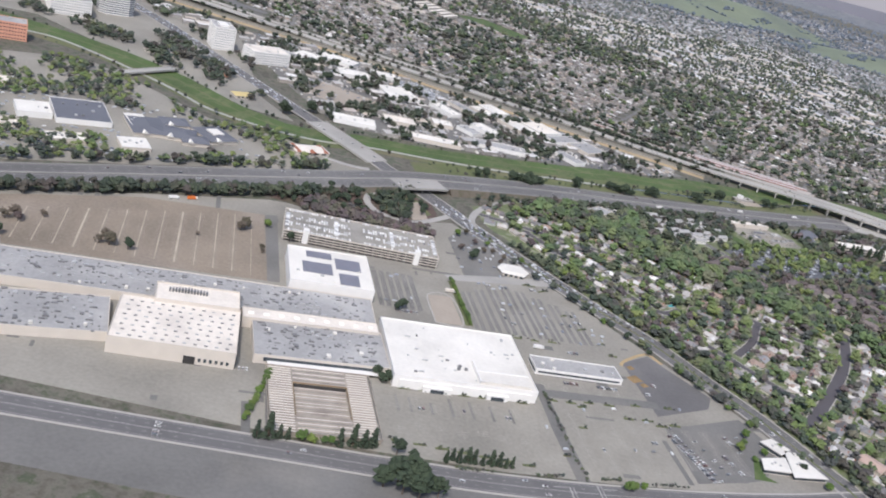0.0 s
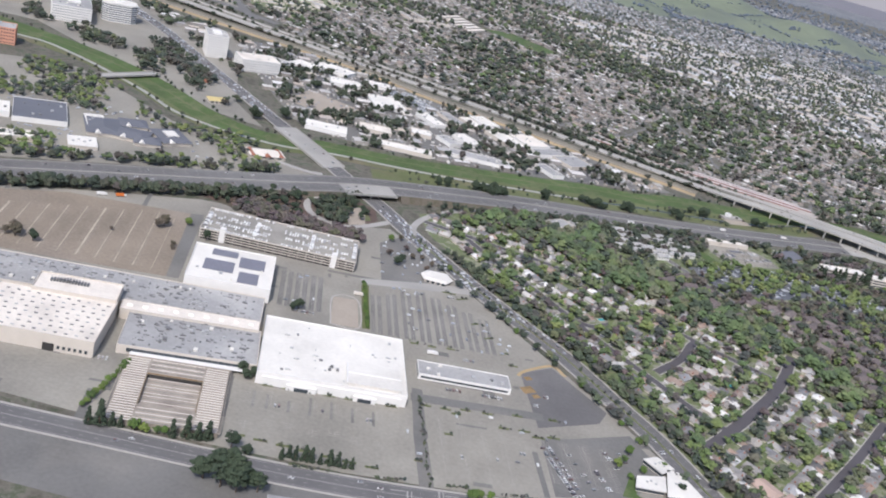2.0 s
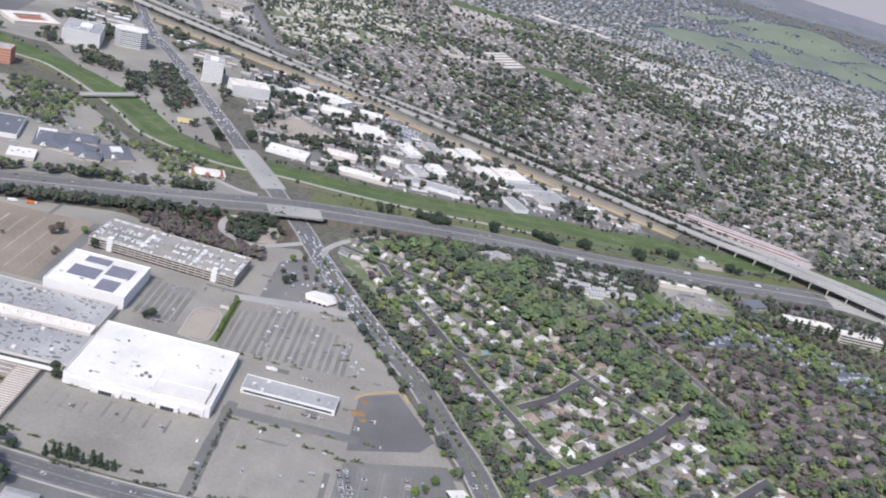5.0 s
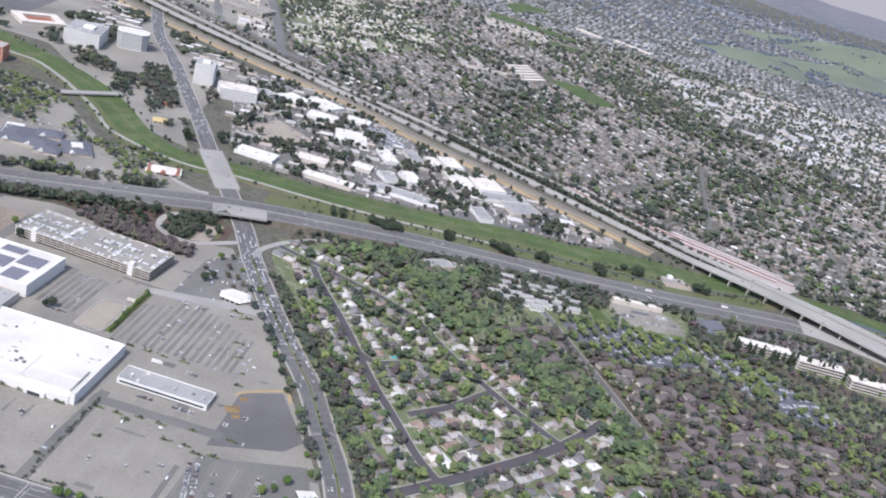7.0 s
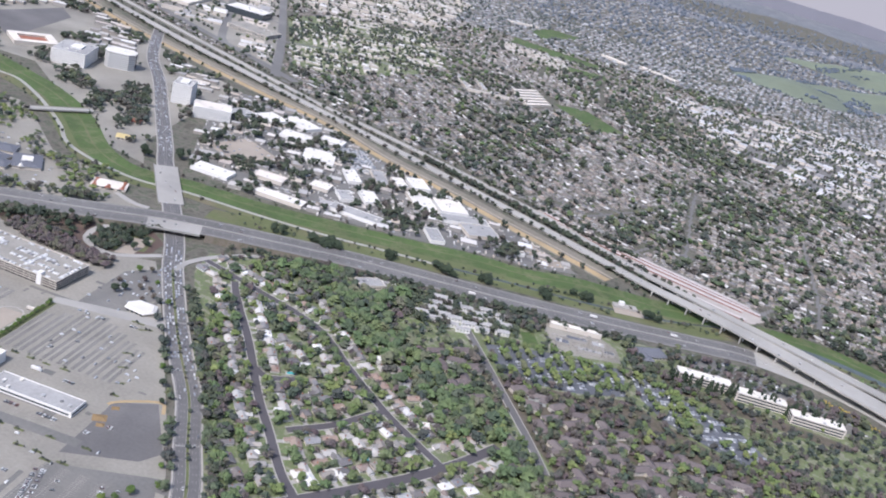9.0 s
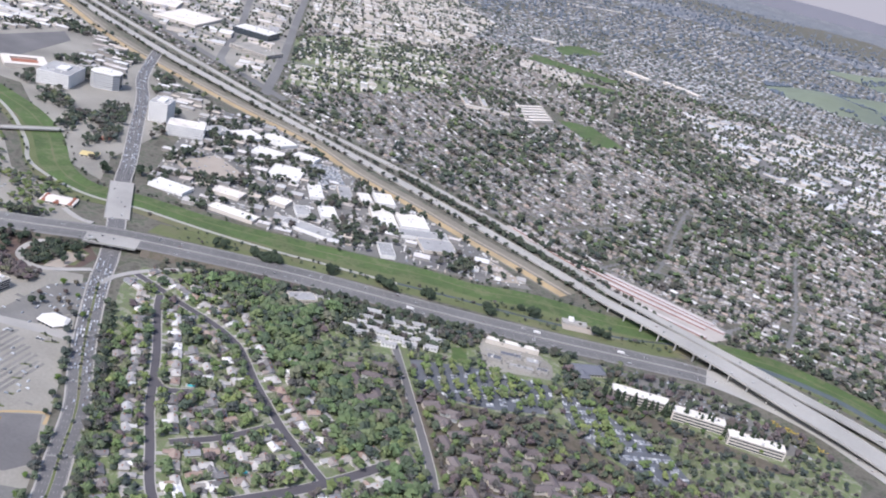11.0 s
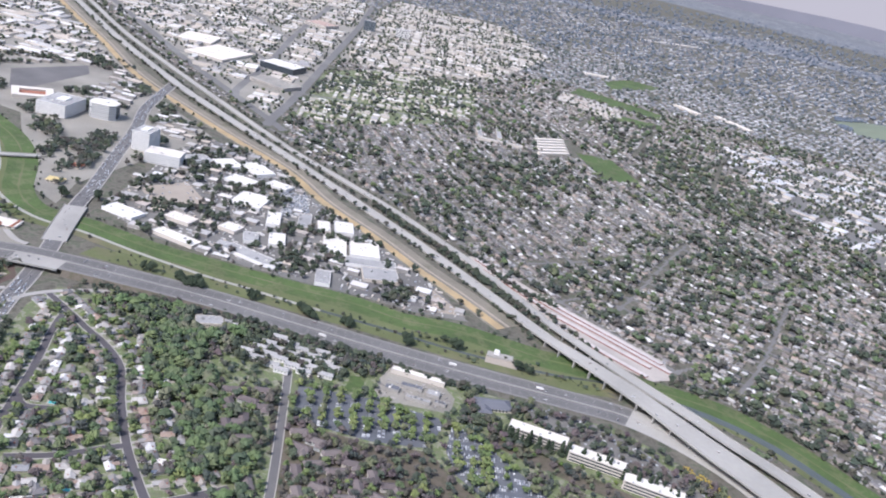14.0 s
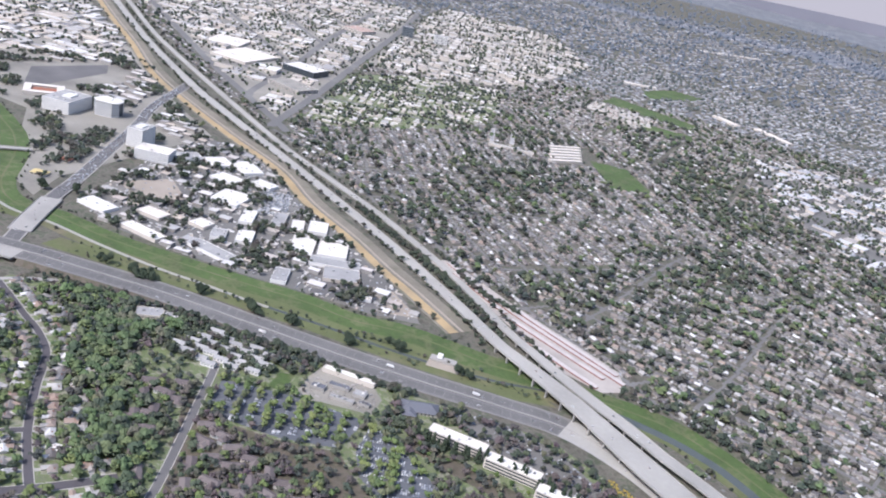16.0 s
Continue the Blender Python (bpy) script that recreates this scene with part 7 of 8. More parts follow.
for pts in ([(120, 1452), (10, 1584), (-96, 1710)], [(295, 1508), (247, 1582), (190, 1660)]):
    q = sides(smooth(pts, 9), 8)
    q = q + rng.normal(size=q.shape) * 1.5
    wood("lane_trees", rng, q, 6 + 6 * rng.random(len(q)), M["darktrees"], 15, "dark trees along a lane between sheds", slim=0.4)
q = scatter(rng, [(985, 1512), (1040, 1504), (1075, 1486), (1065, 1474), (1010, 1488)], 5)
wood("yellow_shrubs", rng, q, 2.5 + 2 * rng.random(len(q)), M["blossom"], 15, "yellow-blossomed shrubs beside the freeway", slim=0.7)
for off, share in ((42, 0.55), (47, 0.4)):
    q = sides(smooth(CHAN[::3], 9), off)
    q = q[(q[:, 0] > 870) & (q[:, 0] < 1700)]
    q = q[rng.random(len(q)) < share] 
    q = q + rng.normal(size=q.shape) * 3
    wood("far_bank_trees", rng, q, 6 + 6 * rng.random(len(q)), M["darktrees"], 15, "dark trees along the far bank of the channel", slim=0.55)
for poly, gap, tall, mat, nm, lb in (([(-67, 1005), (-49, 1049), (-15, 1041), (24, 1036), (93, 1035), (98, 1009), (51, 1003), (8, 1000), (-35, 1000)], 6.5, 9, "browntrees", "hedge_trees", "dense dark brownish trees between garage and slip road"),
                                     ([(15, 1095), (35, 1145), (63, 1169), (61, 1111), (71, 1060), (51, 1044), (28, 1061)], 8.0, 9, "darktrees", "loop_trees", "dark trees inside the slip road loop")):
    q = scatter(rng, poly, gap)
    wood(nm, rng, q, tall * (0.7 + 0.6 * rng.random(len(q))), M[mat], 16, lb, slim=0.55)
q = keep(scatter(rng, [(90, 1262), (190, 1308), (330, 1372), (480, 1434), (640, 1494), (790, 1560), (840, 1600), (770, 1606), (600, 1536), (420, 1446), (200, 1346), (80, 1292)], 11), [(672, 1552, 34)], [(I680, 34), (CREEK, 7), (H242, 18)], 0)
q = q[rng.random(len(q)) < 0.38]
wood("verge_shrubs", rng, q, 2.5 + 5 * rng.random(len(q)) ** 2, M["trees"], 14, "shrubs and small trees between freeway and creek", slim=0.6)
# quarters beyond the highway
PARK = [(148, 2867), (245, 2915), (397, 2782), (330, 2680)]
FIELD2 = [(-60, 3560), (120, 3640), (160, 3560), (0, 3480)]
COMM = [(330, 3595), (652, 3830), (1200, 4100), (1900, 4500), (1904, 3488), (1449, 2560), (1209, 2712), (897, 2897), (668, 3091)]
TOWN = [(-386, 2140), (-600, 2200), (-1180, 2440), (-1900, 2720), (-2600, 3400), (-1900, 4300), (-1739, 4258), (-1339, 3665), (-862, 2911), (-548, 2415)]
TOWN2 = [(-650, 2030), (-1200, 2200), (-2300, 2650), (-2400, 2000), (-1300, 1600), (-1150, 1720), (-900, 2080)]
TOWN3 = [(-860, 2950), (-760, 3030), (-500, 3400), (-700, 4300), (-1300, 4900), (-1900, 4700), (-1700, 4280), (-1310, 3660)]
WHITE = [(-401, 2245), (-560, 2480), (-760, 2780), (-723, 3013), (-486, 3317), (-233, 2901), (-206, 2602), (-296, 2283)]
SCHOOL = [(15, 2830), (70, 2995), (165, 2895), (150, 2690)]
slab("park_lawn", PARK, 0.4, "grass", "bright green park lawn among houses", "grass")
slab("far_lawn", FIELD2, 0.4, "grass", "green playing field among houses", "grass")
TRAILERS = [(-255, 3499), (23, 3443), (-44, 3686), (-306, 3665)]
slab("trailer_ground", TRAILERS, 0.35, "lot", "pale ground of a trailer park", "pavement")
slab("school_field", [(-369, 4172), (-259, 4051), (-178, 4464), (-346, 4427)], 0.4, "grass", "green school field among houses", "grass")
slab("creek_green", [(-298, 3705), (75, 3721), (52, 3842), (-328, 3860)], 0.38, "grass", "narrow green strip among houses", "grass")
slab("dark_field", [(-930, 1765), (-925, 1985), (-849, 1935), (-790, 1770), (-746, 1650), (-800, 1680)], 0.3, "darklot", "broad grey paved field", "pavement")
slab("town_pavement", TOWN, 0.25, "lot", "streets and lots of a town centre", "pavement")
slab("downtown_pavement", TOWN3, 0.23, "lot", "streets and lots beyond a straight town road", "pavement")
slab("works_pavement", TOWN2, 0.2, "lot", "grey yards of an industrial quarter", "pavement")
slab("commercial_pavement", COMM, 0.3, "lot_dark", "grey lots of a far commercial quarter", "pavement")


def hill(x, y, rx, ry, h, seed):
    """A low uneven grassy rise."""
    n, rings = 40, 9
    v = [(x, y, h)]
    for k in range(1, rings + 1):
        for j in range(n):
            a, s = 6.2832 * j / n, k / rings
            edge = 1 + 0.35 * noise.noise((math.cos(a) * 1.5, math.sin(a) * 1.5, seed))
            px, py = x + math.cos(a) * rx * s * edge, y + math.sin(a) * ry * s * edge
            v.append((px, py, h * max(0.0, math.cos(s * 1.5708)) ** 1.5 * (1 + 0.3 * noise.noise((px / 200, py / 200, seed))) - (6 if k == rings else 0)))
    t = [(0, 1 + j, 1 + (j + 1) % n) for j in range(n)]
    for k in range(rings - 1):
        for j in range(n):
            a, b = 1 + k * n + j, 1 + k * n + (j + 1) % n
            t += [(a, a + n, b + n), (a, b + n, b)]
    return tagged(new("grassy_hill", fast_mesh("grassy_hill", v, t, [M["hill"]])), "low green grassy hill beyond the suburbs", "hill", "grassy hills", "structure")


HILLS = [(800, 5050, 380, 240, 45), (1350, 5500, 620, 300, 70), (2100, 6000, 700, 380, 90), (1500, 6600, 900, 350, 110), (2700, 5100, 600, 350, 60)]
for k, (x, y, rx, ry, h) in enumerate(HILLS):
    hill(x, y, rx, ry, h, 3.0 + k)


def hill_wood(x, y, rx, ry, h, seed):
    """Clumps of oaks in the folds of a hill, standing on its slope."""
    g = np.random.default_rng(40 + int(seed))
    vs, fs, n = [], [], 0
    for _ in range(2600):
        a, s = g.random() * 6.2832, math.sqrt(g.random())
        edge = 1 + 0.35 * noise.noise((math.cos(a) * 1.5, math.sin(a) * 1.5, seed))
        px, py = x + math.cos(a) * rx * s * edge, y + math.sin(a) * ry * s * edge
        if noise.noise((px / 170, py / 110, 21.0)) + 0.35 * s < 0.36 + 0.3 * g.random():
            continue
        z = h * max(0.0, math.cos(s * 1.5708)) ** 1.5 * (1 + 0.3 * noise.noise((px / 200, py / 200, seed)))
        b = 5 + 6 * g.random()
        vs.append(OCTA * (0.7 + 0.6 * g.random((6, 1))) * (b, b, b * 0.75) + (px, py, z + b * 0.45))
        fs.append(OCTA_F + n)
        n += 6
    if vs:
        tagged(new("hill_trees", fast_mesh("hill_trees", np.vstack(vs), np.vstack(fs), [M["hazetrees"]])), "oak clumps on a grassy hill, coloured with bluish haze", "trees", "", "stuff")


for k, hl in enumerate(HILLS):
    hill_wood(*hl, 3.0 + k)
TOWNROAD = smooth([(-350, 2085), (-386, 2140), (-548, 2415), (-862, 2911), (-1339, 3665), (-1739, 4258)], 45)
solid_thing("town_road", band(TOWNROAD, 12, -12, 0.5), M["freeway"], "broad straight road into the town centre", "road", "", "structure")
TOWNROAD2 = smooth([(-300, 2098), (-406, 2142), (-590, 2211), (-873, 2316), (-1179, 2446), (-1900, 2760), (-2500, 3020)], 45)
solid_thing("town_avenue", band(TOWNROAD2, 12, -12, 0.45), M["freeway"], "broad avenue between pale roofs", "road", "", "structure")
TOWNROAD3 = smooth([(-560, 2203), (-630, 2248), (-890, 2656), (-1190, 3081), (-1712, 3890)], 45)
solid_thing("town_street", band(TOWNROAD3, 11, -11, 0.42), M["freeway"], "straight street lined with low shops", "road", "", "structure")
CROSSINGS = [smooth(k, 60) for k in ([(-548, 2415), (-740, 2420), (-900, 2440), (-1080, 2400)], [(-690, 2640), (-880, 2640), (-1300, 2820), (-1700, 3000)], [(-930, 3020), (-1150, 3030), (-1600, 3240), (-2000, 3420)], [(-1200, 3445), (-1420, 3440), (-1900, 3640)], [(-560, 2440), (-420, 2560), (-240, 2640)], [(-770, 2760), (-560, 2860), (-330, 3050)])]
for k, line in enumerate(CROSSINGS):
    solid_thing("cross_street", band(line, 7, -7, 0.40 - 0.01 * k), M["freeway"], "grey cross street of the town centre", "road", "cross streets", "structure")
# special roofs of the town
slab("apartment_quarter_ground", WHITE, 0.22, "yard", "gardens and lanes between white-roofed apartments")
TOWNPADS = [(-850, 1800, 125), (-870, 1920, 95), (-712, 1682, 75), (-795, 2610, 75), (-640, 2425, 80), (-1175, 2600, 85), (-985, 2520, 100), (-1350, 3450, 120), (-1275, 3655, 60), (-1150, 3735, 60)]
for nm, c, h, wall, roof, fl, lb in (("glass_office", [(-892, 2636), (-772, 2659), (-700, 2590), (-814, 2559)], 18, "glass", "whiteroof", 4, "dark glass office block with a white roof"),
                                     ("town_garage", [(-690, 2385), (-560, 2385), (-605, 2470), (-736, 2465)], 10, "cream", "gardeck", 3, "broad pale parking structure"),
                                     ("white_store", [(-1176, 2513), (-1080, 2574), (-1169, 2686), (-1270, 2623)], 8, "cream", "creamroof", 0, "broad store with a cream flat roof"),
                                     ("cream_store", [(-1001, 2425), (-860, 2450), (-983, 2625), (-1110, 2580)], 8, "cream", "creamroof", 0, "very broad cream-roofed store with lots"),
                                     ("salmon_plaza", [(-1379, 3379), (-1270, 3390), (-1330, 3480), (-1439, 3470)], 12, "cream", "salmonroof", 2, "low salmon-coloured plaza building with shops"),
                                     ("town_tower", rect(-1275, 3655, 50, 30, 0.57), 42, "paleglass", "greyroof", 9, "pale glass tower of the town centre"),
                                     ("town_tower", rect(-1150, 3735, 60, 34, 0.57), 34, "whitewall", "greyroof", 8, "pale office tower of the town centre")):
    flat_building(nm, c, h, wall, roof, lb, "building", "town centre buildings", floors=fl, units=8)


def sector(p, near, far):
    """Whether places lie in the part of the plain that comes into view."""
    d = np.hypot(p[:, 0] - 700, p[:, 1] - 300)
    a = np.degrees(np.arctan2(p[:, 0] - 700, p[:, 1] - 300))
    return (d > near) & (d < far) & (a > -72) & (a < 36)


def beyond(p):
    """North of the highway."""
    hx, hy = H242B[:, 0], H242B[:, 1]
    return p[:, 1] > np.interp(p[:, 0], hx, hy) + 30


def mesh_of(template, places, turns, sizes):
    v, f = template
    out, n = [], len(v)
    for (x, y), a, (w, d, h) in zip(places, turns, sizes):
        c, s = math.cos(a), math.sin(a)
        out.append(np.c_[(v[:, 0] * w) * c - (v[:, 1] * d) * s + x, (v[:, 0] * w) * s + (v[:, 1] * d) * c + y, v[:, 2] * h])
    tris = (np.arange(len(out)) * n)[:, None, None] + f[None]
    return np.vstack(out), tris.reshape(-1, 3)


GABLE_V = np.array([(-0.5, -0.5, 0), (0.5, -0.5, 0), (0.5, 0.5, 0), (-0.5, 0.5, 0), (-0.5, -0.5, 0.6), (0.5, -0.5, 0.6), (0.5, 0.5, 0.6), (-0.5, 0.5, 0.6), (-0.36, 0, 1), (0.36, 0, 1)])
GABLE_F = np.array([(0, 1, 5), (0, 5, 4), (1, 2, 6), (1, 6, 5), (2, 3, 7), (2, 7, 6), (3, 0, 4), (3, 4, 7), (4, 5, 9), (4, 9, 8), (5, 6, 9), (6, 7, 8), (6, 8, 9), (7, 4, 8)])
GABLE_M = np.array([1] * 8 + [0] * 6)
BOX_V = np.array([(x, y, z) for z in (0, 1) for x, y in ((-0.5, -0.5), (0.5, -0.5), (0.5, 0.5), (-0.5, 0.5))], float)
BOX_F = np.array([(0, 1, 5), (0, 5, 4), (1, 2, 6), (1, 6, 5), (2, 3, 7), (2, 7, 6), (3, 0, 4), (3, 4, 7), (4, 5, 6), (4, 6, 7)])
BOX_M = np.array([1] * 8 + [0] * 2)


def district_turn(p):
    """The lie of the streets, which changes from district to district."""
    gx, gy = np.floor(p[:, 0] / 620), np.floor((p[:, 1] + p[:, 0] * 0.3) / 520)
    return np.mod(np.sin(gx * 12.9898 + gy * 78.233) * 43758.5453, 1.0) * 0.9 - 0.7


BARE = [PARK, FIELD2, COMM, TOWN, TOWN2, TOWN3, SCHOOL, WHITE, GRADED, TRAILERS, [(-369, 4172), (-259, 4051), (-178, 4464), (-346, 4427)], [(-298, 3705), (75, 3721), (52, 3842), (-328, 3860)]]


def open_plain(p, reach):
    """Whether places within reach lie on the built-up plain, off lawns, hills and main roads."""
    ok = sector(p, *reach) & beyond(p)
    for poly in BARE:
        ok &= ~inside(p[:, 0], p[:, 1], poly)
    for x, y, rx, ry, h in HILLS:
        ok &= ((p[:, 0] - x) / rx) ** 2 + ((p[:, 1] - y) / ry) ** 2 > 0.9
    ok &= ~near_line(p[:, 0], p[:, 1], TOWNROAD, 24) & ~near_line(p[:, 0], p[:, 1], TOWNROAD2, 24)
    return ok & ~near_line(p[:, 0], p[:, 1], CHAN, 48)


def street_frame(p):
    """Distances along and across the bending streets of each place's district."""
    a = district_turn(p)
    u = p[:, 0] * np.cos(a) + p[:, 1] * np.sin(a) + 14 * np.sin(p[:, 1] / 170)
    w = -p[:, 0] * np.sin(a) + p[:, 1] * np.cos(a) + 16 * np.sin(p[:, 0] / 210)
    return a, u, w


BLOCK = 57.0


def plots(reach, pitch, g):
    """House plots in rows on both sides of every street: places, the street's turn and the side that faces it."""
    place, turn, face = [], [], []
    for gx in range(-8, 6):
        for gy in range(1, 12):
            cx, cy = (gx + 0.5) * 620, (gy + 0.5) * 520 - (gx + 0.5) * 620 * 0.3
            if not reach[0] - 450 < math.hypot(cx - 700, cy - 300) < reach[1] + 450:
                continue
            a = float(district_turn(np.array([(cx, cy)]))[0])
            ca, sa = math.cos(a), math.sin(a)
            uc, wc = cx * ca + cy * sa, -cx * sa + cy * ca
            for k in range(int((wc - 560) // BLOCK), int((wc + 560) // BLOCK) + 1):
                for row, side in ((18.5, -1.0), (BLOCK - 11.5, 1.0)):
                    u = np.arange(uc - 560, uc + 560, pitch)
                    u = u + g.normal(size=len(u)) * pitch * 0.12
                    u = u[np.abs(np.mod(u - 3.5 + 130, 260) - 130) > 10]
                    w = BLOCK * k + row + g.normal(size=len(u)) * 2.2
                    x, y = u * ca - w * sa, u * sa + w * ca
                    for _ in range(4):
                        uu, ww = u - 14 * np.sin(y / 170), w - 16 * np.sin(x / 210)
                        x, y = uu * ca - ww * sa, uu * sa + ww * ca
                    own = (np.floor(x / 620) == gx) & (np.floor((y + x * 0.3) / 520) == gy)
                    place.append(np.c_[x, y][own])
                    turn.append(np.full(int(own.sum()), a))
                    face.append(np.full(int(own.sum()), side))
    p, a, f = np.vstack(place), np.concatenate(turn), np.concatenate(face)
    ok = open_plain(p, reach)
    return p[ok], a[ok], f[ok]


def housing(name, h, ah, size, roofs, wings, g):
    """Joined pitched houses, some with a wing toward the street."""
    v, t = mesh_of((GABLE_V, GABLE_F), h, ah, size)
    m = len(h)
    if wings is not None:
        pick = g.random(len(h)) < 0.7
        o = (g.random(len(h)) < 0.5) * 2.0 - 1
        hx = h[:, 0] + np.cos(ah) * size[:, 0] * 0.27 * o - np.sin(ah) * size[:, 1] * 0.45 * wings
        hy = h[:, 1] + np.sin(ah) * size[:, 0] * 0.27 * o + np.cos(ah) * size[:, 1] * 0.45 * wings
        v2, t2 = mesh_of((GABLE_V, GABLE_F), np.c_[hx, hy][pick], ah[pick] + math.pi / 2, np.c_[size[:, 1] * 0.95, size[:, 0] * 0.42, size[:, 2] * 0.93][pick])
        v, t, m = np.vstack((v, v2)), np.vstack((t, t2 + len(v))), m + int(pick.sum())
    me = fast_mesh(name, v, t, [M[roofs], M["siding"]], np.tile(GABLE_M, m))
    tagged(new(name, me), "countless small suburban houses with pitched roofs", "houses", "", "stuff")


def patches_at(name, p, a, w, d, z, mat, label, category):
    """Flat pale or grey pieces on the ground, one for each place."""
    c, s = np.cos(a), np.sin(a)
    v = np.stack([np.c_[p[:, 0] + c * sx * w / 2 - s * sy * d / 2, p[:, 1] + s * sx * w / 2 + c * sy * d / 2, z] for sx, sy in ((-1, -1), (1, -1), (1, 1), (-1, 1))], 1).reshape(-1, 3)
    t = (np.arange(len(p)) * 4)[:, None, None] + np.array([(0, 1, 2), (0, 2, 3)])[None]
    tagged(new(name, fast_mesh(name, v, t.reshape(-1, 3), [mat])), label, category, "", "stuff")


def leafy(p, seed):
    return np.array([noise.noise((x / 300, y / 300, seed)) + 0.6 * noise.noise((x / 80, y / 80, seed - 7)) for x, y in p])


def row_quarter(name, reach, pitch, seed, tree_h, share, streets, grow=1.0):
    """A suburb of houses in rows along bending streets, with garden and street trees."""
    g = np.random.default_rng(seed)
    p, a, f = plots(reach, pitch, g)
    green = leafy(p, 11.0)
    built = g.random(len(p)) < np.clip(0.97 - 0.35 * np.maximum(green, 0), 0.5, 0.98)
    h, ah, fh = p[built], a[built] + g.normal(size=int(built.sum())) * 0.09, f[built]
    n = len(h)
    size = np.c_[(11.5 + 4.5 * g.random(n)) * grow, (8.5 + 3.0 * g.random(n)) * grow, 4.2 + 1.9 * g.random(n)]
    housing(name + "_houses", h, ah, size, "houseroofs", fh, g)
    shed = g.random(n) < 0.6
    hs = h + np.c_[np.sin(ah), -np.cos(ah)] * (fh * (10.5 + 3 * g.random(n)))[:, None] + np.c_[np.cos(ah), np.sin(ah)] * ((g.random(n) - 0.5) * pitch)[:, None]
    housing(name + "_sheds", hs[shed], ah[shed], np.c_[3 + 5 * g.random(n), 3 + 3 * g.random(n), 2.4 + 0.8 * g.random(n)][shed], "houseroofs", None, g)
    out = np.c_[-np.sin(a), np.cos(a)] * f[:, None]
    along = np.c_[np.cos(a), np.sin(a)]
    k = np.repeat(np.arange(len(p)), 4)
    shift = np.tile((-11.0, -8.0, 9.0, -13.5), len(p))
    q = p[k] + out[k] * (shift + g.normal(size=len(k)) * 2.2)[:, None] + along[k] * ((g.random(len(k)) - 0.5) * pitch)[:, None]
    want = np.tile((0.75, 0.45, 0.5, 0.45), len(p)) * share * np.clip(0.85 + 1.3 * green[k], 0.25, 1.8) * np.clip(0.62 + (p[k, 0] + 300) / 2000, 0.5, 1.05)
    q = q[g.random(len(q)) < want]
    pick = g.random(len(q))
    tall = tree_h * (0.48 + 1.3 * g.random(len(q)) ** 1.7)
    for lo, hi, mat, nm, lb in ((0.0, 0.5, "trees", "_trees", "countless garden trees between suburban houses"), (0.5, 0.82, "darktrees", "_dark_trees", "dark evergreen garden trees between suburban houses"), (0.82, 1.0, "greentrees", "_green_trees", "fresh green garden trees between suburban houses")):
        sel = (pick >= lo) & (pick < hi)
        wood(name + nm, g, q[sel], tall[sel], M[mat], 5 if streets else 0, lb, far=not streets, slim=0.56, tuft=0.34)
    if streets:
        sel = g.random(n) < 0.7
        o = (along[built] * ((g.random(n) < 0.5) * 8.0 - 4.0)[:, None] + out[built] * 8.5)
        patches_at(name + "_drives", (h + o)[sel], ah[sel], np.full(int(sel.sum()), 4.2), np.full(int(sel.sum()), 6.0), 0.12 + 0.03 * g.random(int(sel.sum())), M["concrete"], "pale concrete drives before suburban houses", "driveways")
        xs, ys = np.meshgrid(np.arange(-1500, 2600, 4.4), np.arange(1500, 3000, 4.4))
        p = np.c_[xs.ravel(), ys.ravel()]
        p = p[open_plain(p, reach)]
        a, u, w = street_frame(p)
        on = (np.mod(w - 0.5, BLOCK) < 6) | (np.mod(u - 0.5, 260) < 6)
        p, a = p[on], a[on]
        side = np.where(g.random(len(h)) < 0.5, 1.0, -1.0)
        sel = g.random(len(h)) < 0.5
        q = (h + o * 0.9 + along[built] * (side * 3)[:, None])[sel]
        joined_cars(name + "_cars", "cars parked on drives of suburban houses", [(x, y, t + math.pi / 2) for (x, y), t in zip(q, ah[sel])], 0.16, seed)
        patches_at(name + "_streets", p, a, np.full(len(p), 5.0), np.full(len(p), 5.0), 0.10 + 0.015 * g.random(len(p)), M["freeway"], "narrow grey streets between suburban houses", "streets")


def far_quarter(name, reach, spacing, seed, tree_h, thin, woods, far=True, dense=0.0, roofs="houseroofs"):
    """Farther suburbs, houses and trees strewn along the same streets."""
    g = np.random.default_rng(seed)
    xs, ys = np.meshgrid(np.arange(-6500, 6500, spacing), np.arange(1200, 10500, spacing * 0.82))
    p = np.c_[xs.ravel(), ys.ravel()] + g.normal(size=(xs.size, 2)) * spacing * 0.16
    p = p[open_plain(p, reach)]
    a, u, w = street_frame(p)
    lane = (np.mod(w, BLOCK) < 9) | (np.mod(u, 260) < 9)
    green = leafy(p, 11.0)
    h = p[~lane & (g.random(len(p)) < np.clip(0.80 + dense - 0.75 * green, 0.25, 0.98))]
    ah = district_turn(h) + np.where(g.random(len(h)) < 0.4, math.pi / 2, 0) + g.normal(size=len(h)) * 0.12
    n = len(h)
    grow = max(1.0, spacing / 21.0) ** 0.7
    size = np.c_[(11 + 8 * g.random(n)) * grow, (8.0 + 4 * g.random(n)) * grow, 4.2 + 1.8 * g.random(n)]
    housing(name + "_houses", h, ah, size, roofs, None, g)
    k = np.repeat(np.arange(len(p)), 2)
    q = p[k] + (g.random((len(k), 2)) - 0.5) * spacing * 1.2
    q = q[(g.random(len(q)) < thin * np.clip(0.85 + 0.9 * green[k], 0.25, 1.3)) & ~lane[k]]
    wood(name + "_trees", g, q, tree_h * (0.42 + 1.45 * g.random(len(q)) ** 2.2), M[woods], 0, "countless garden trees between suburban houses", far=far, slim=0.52)


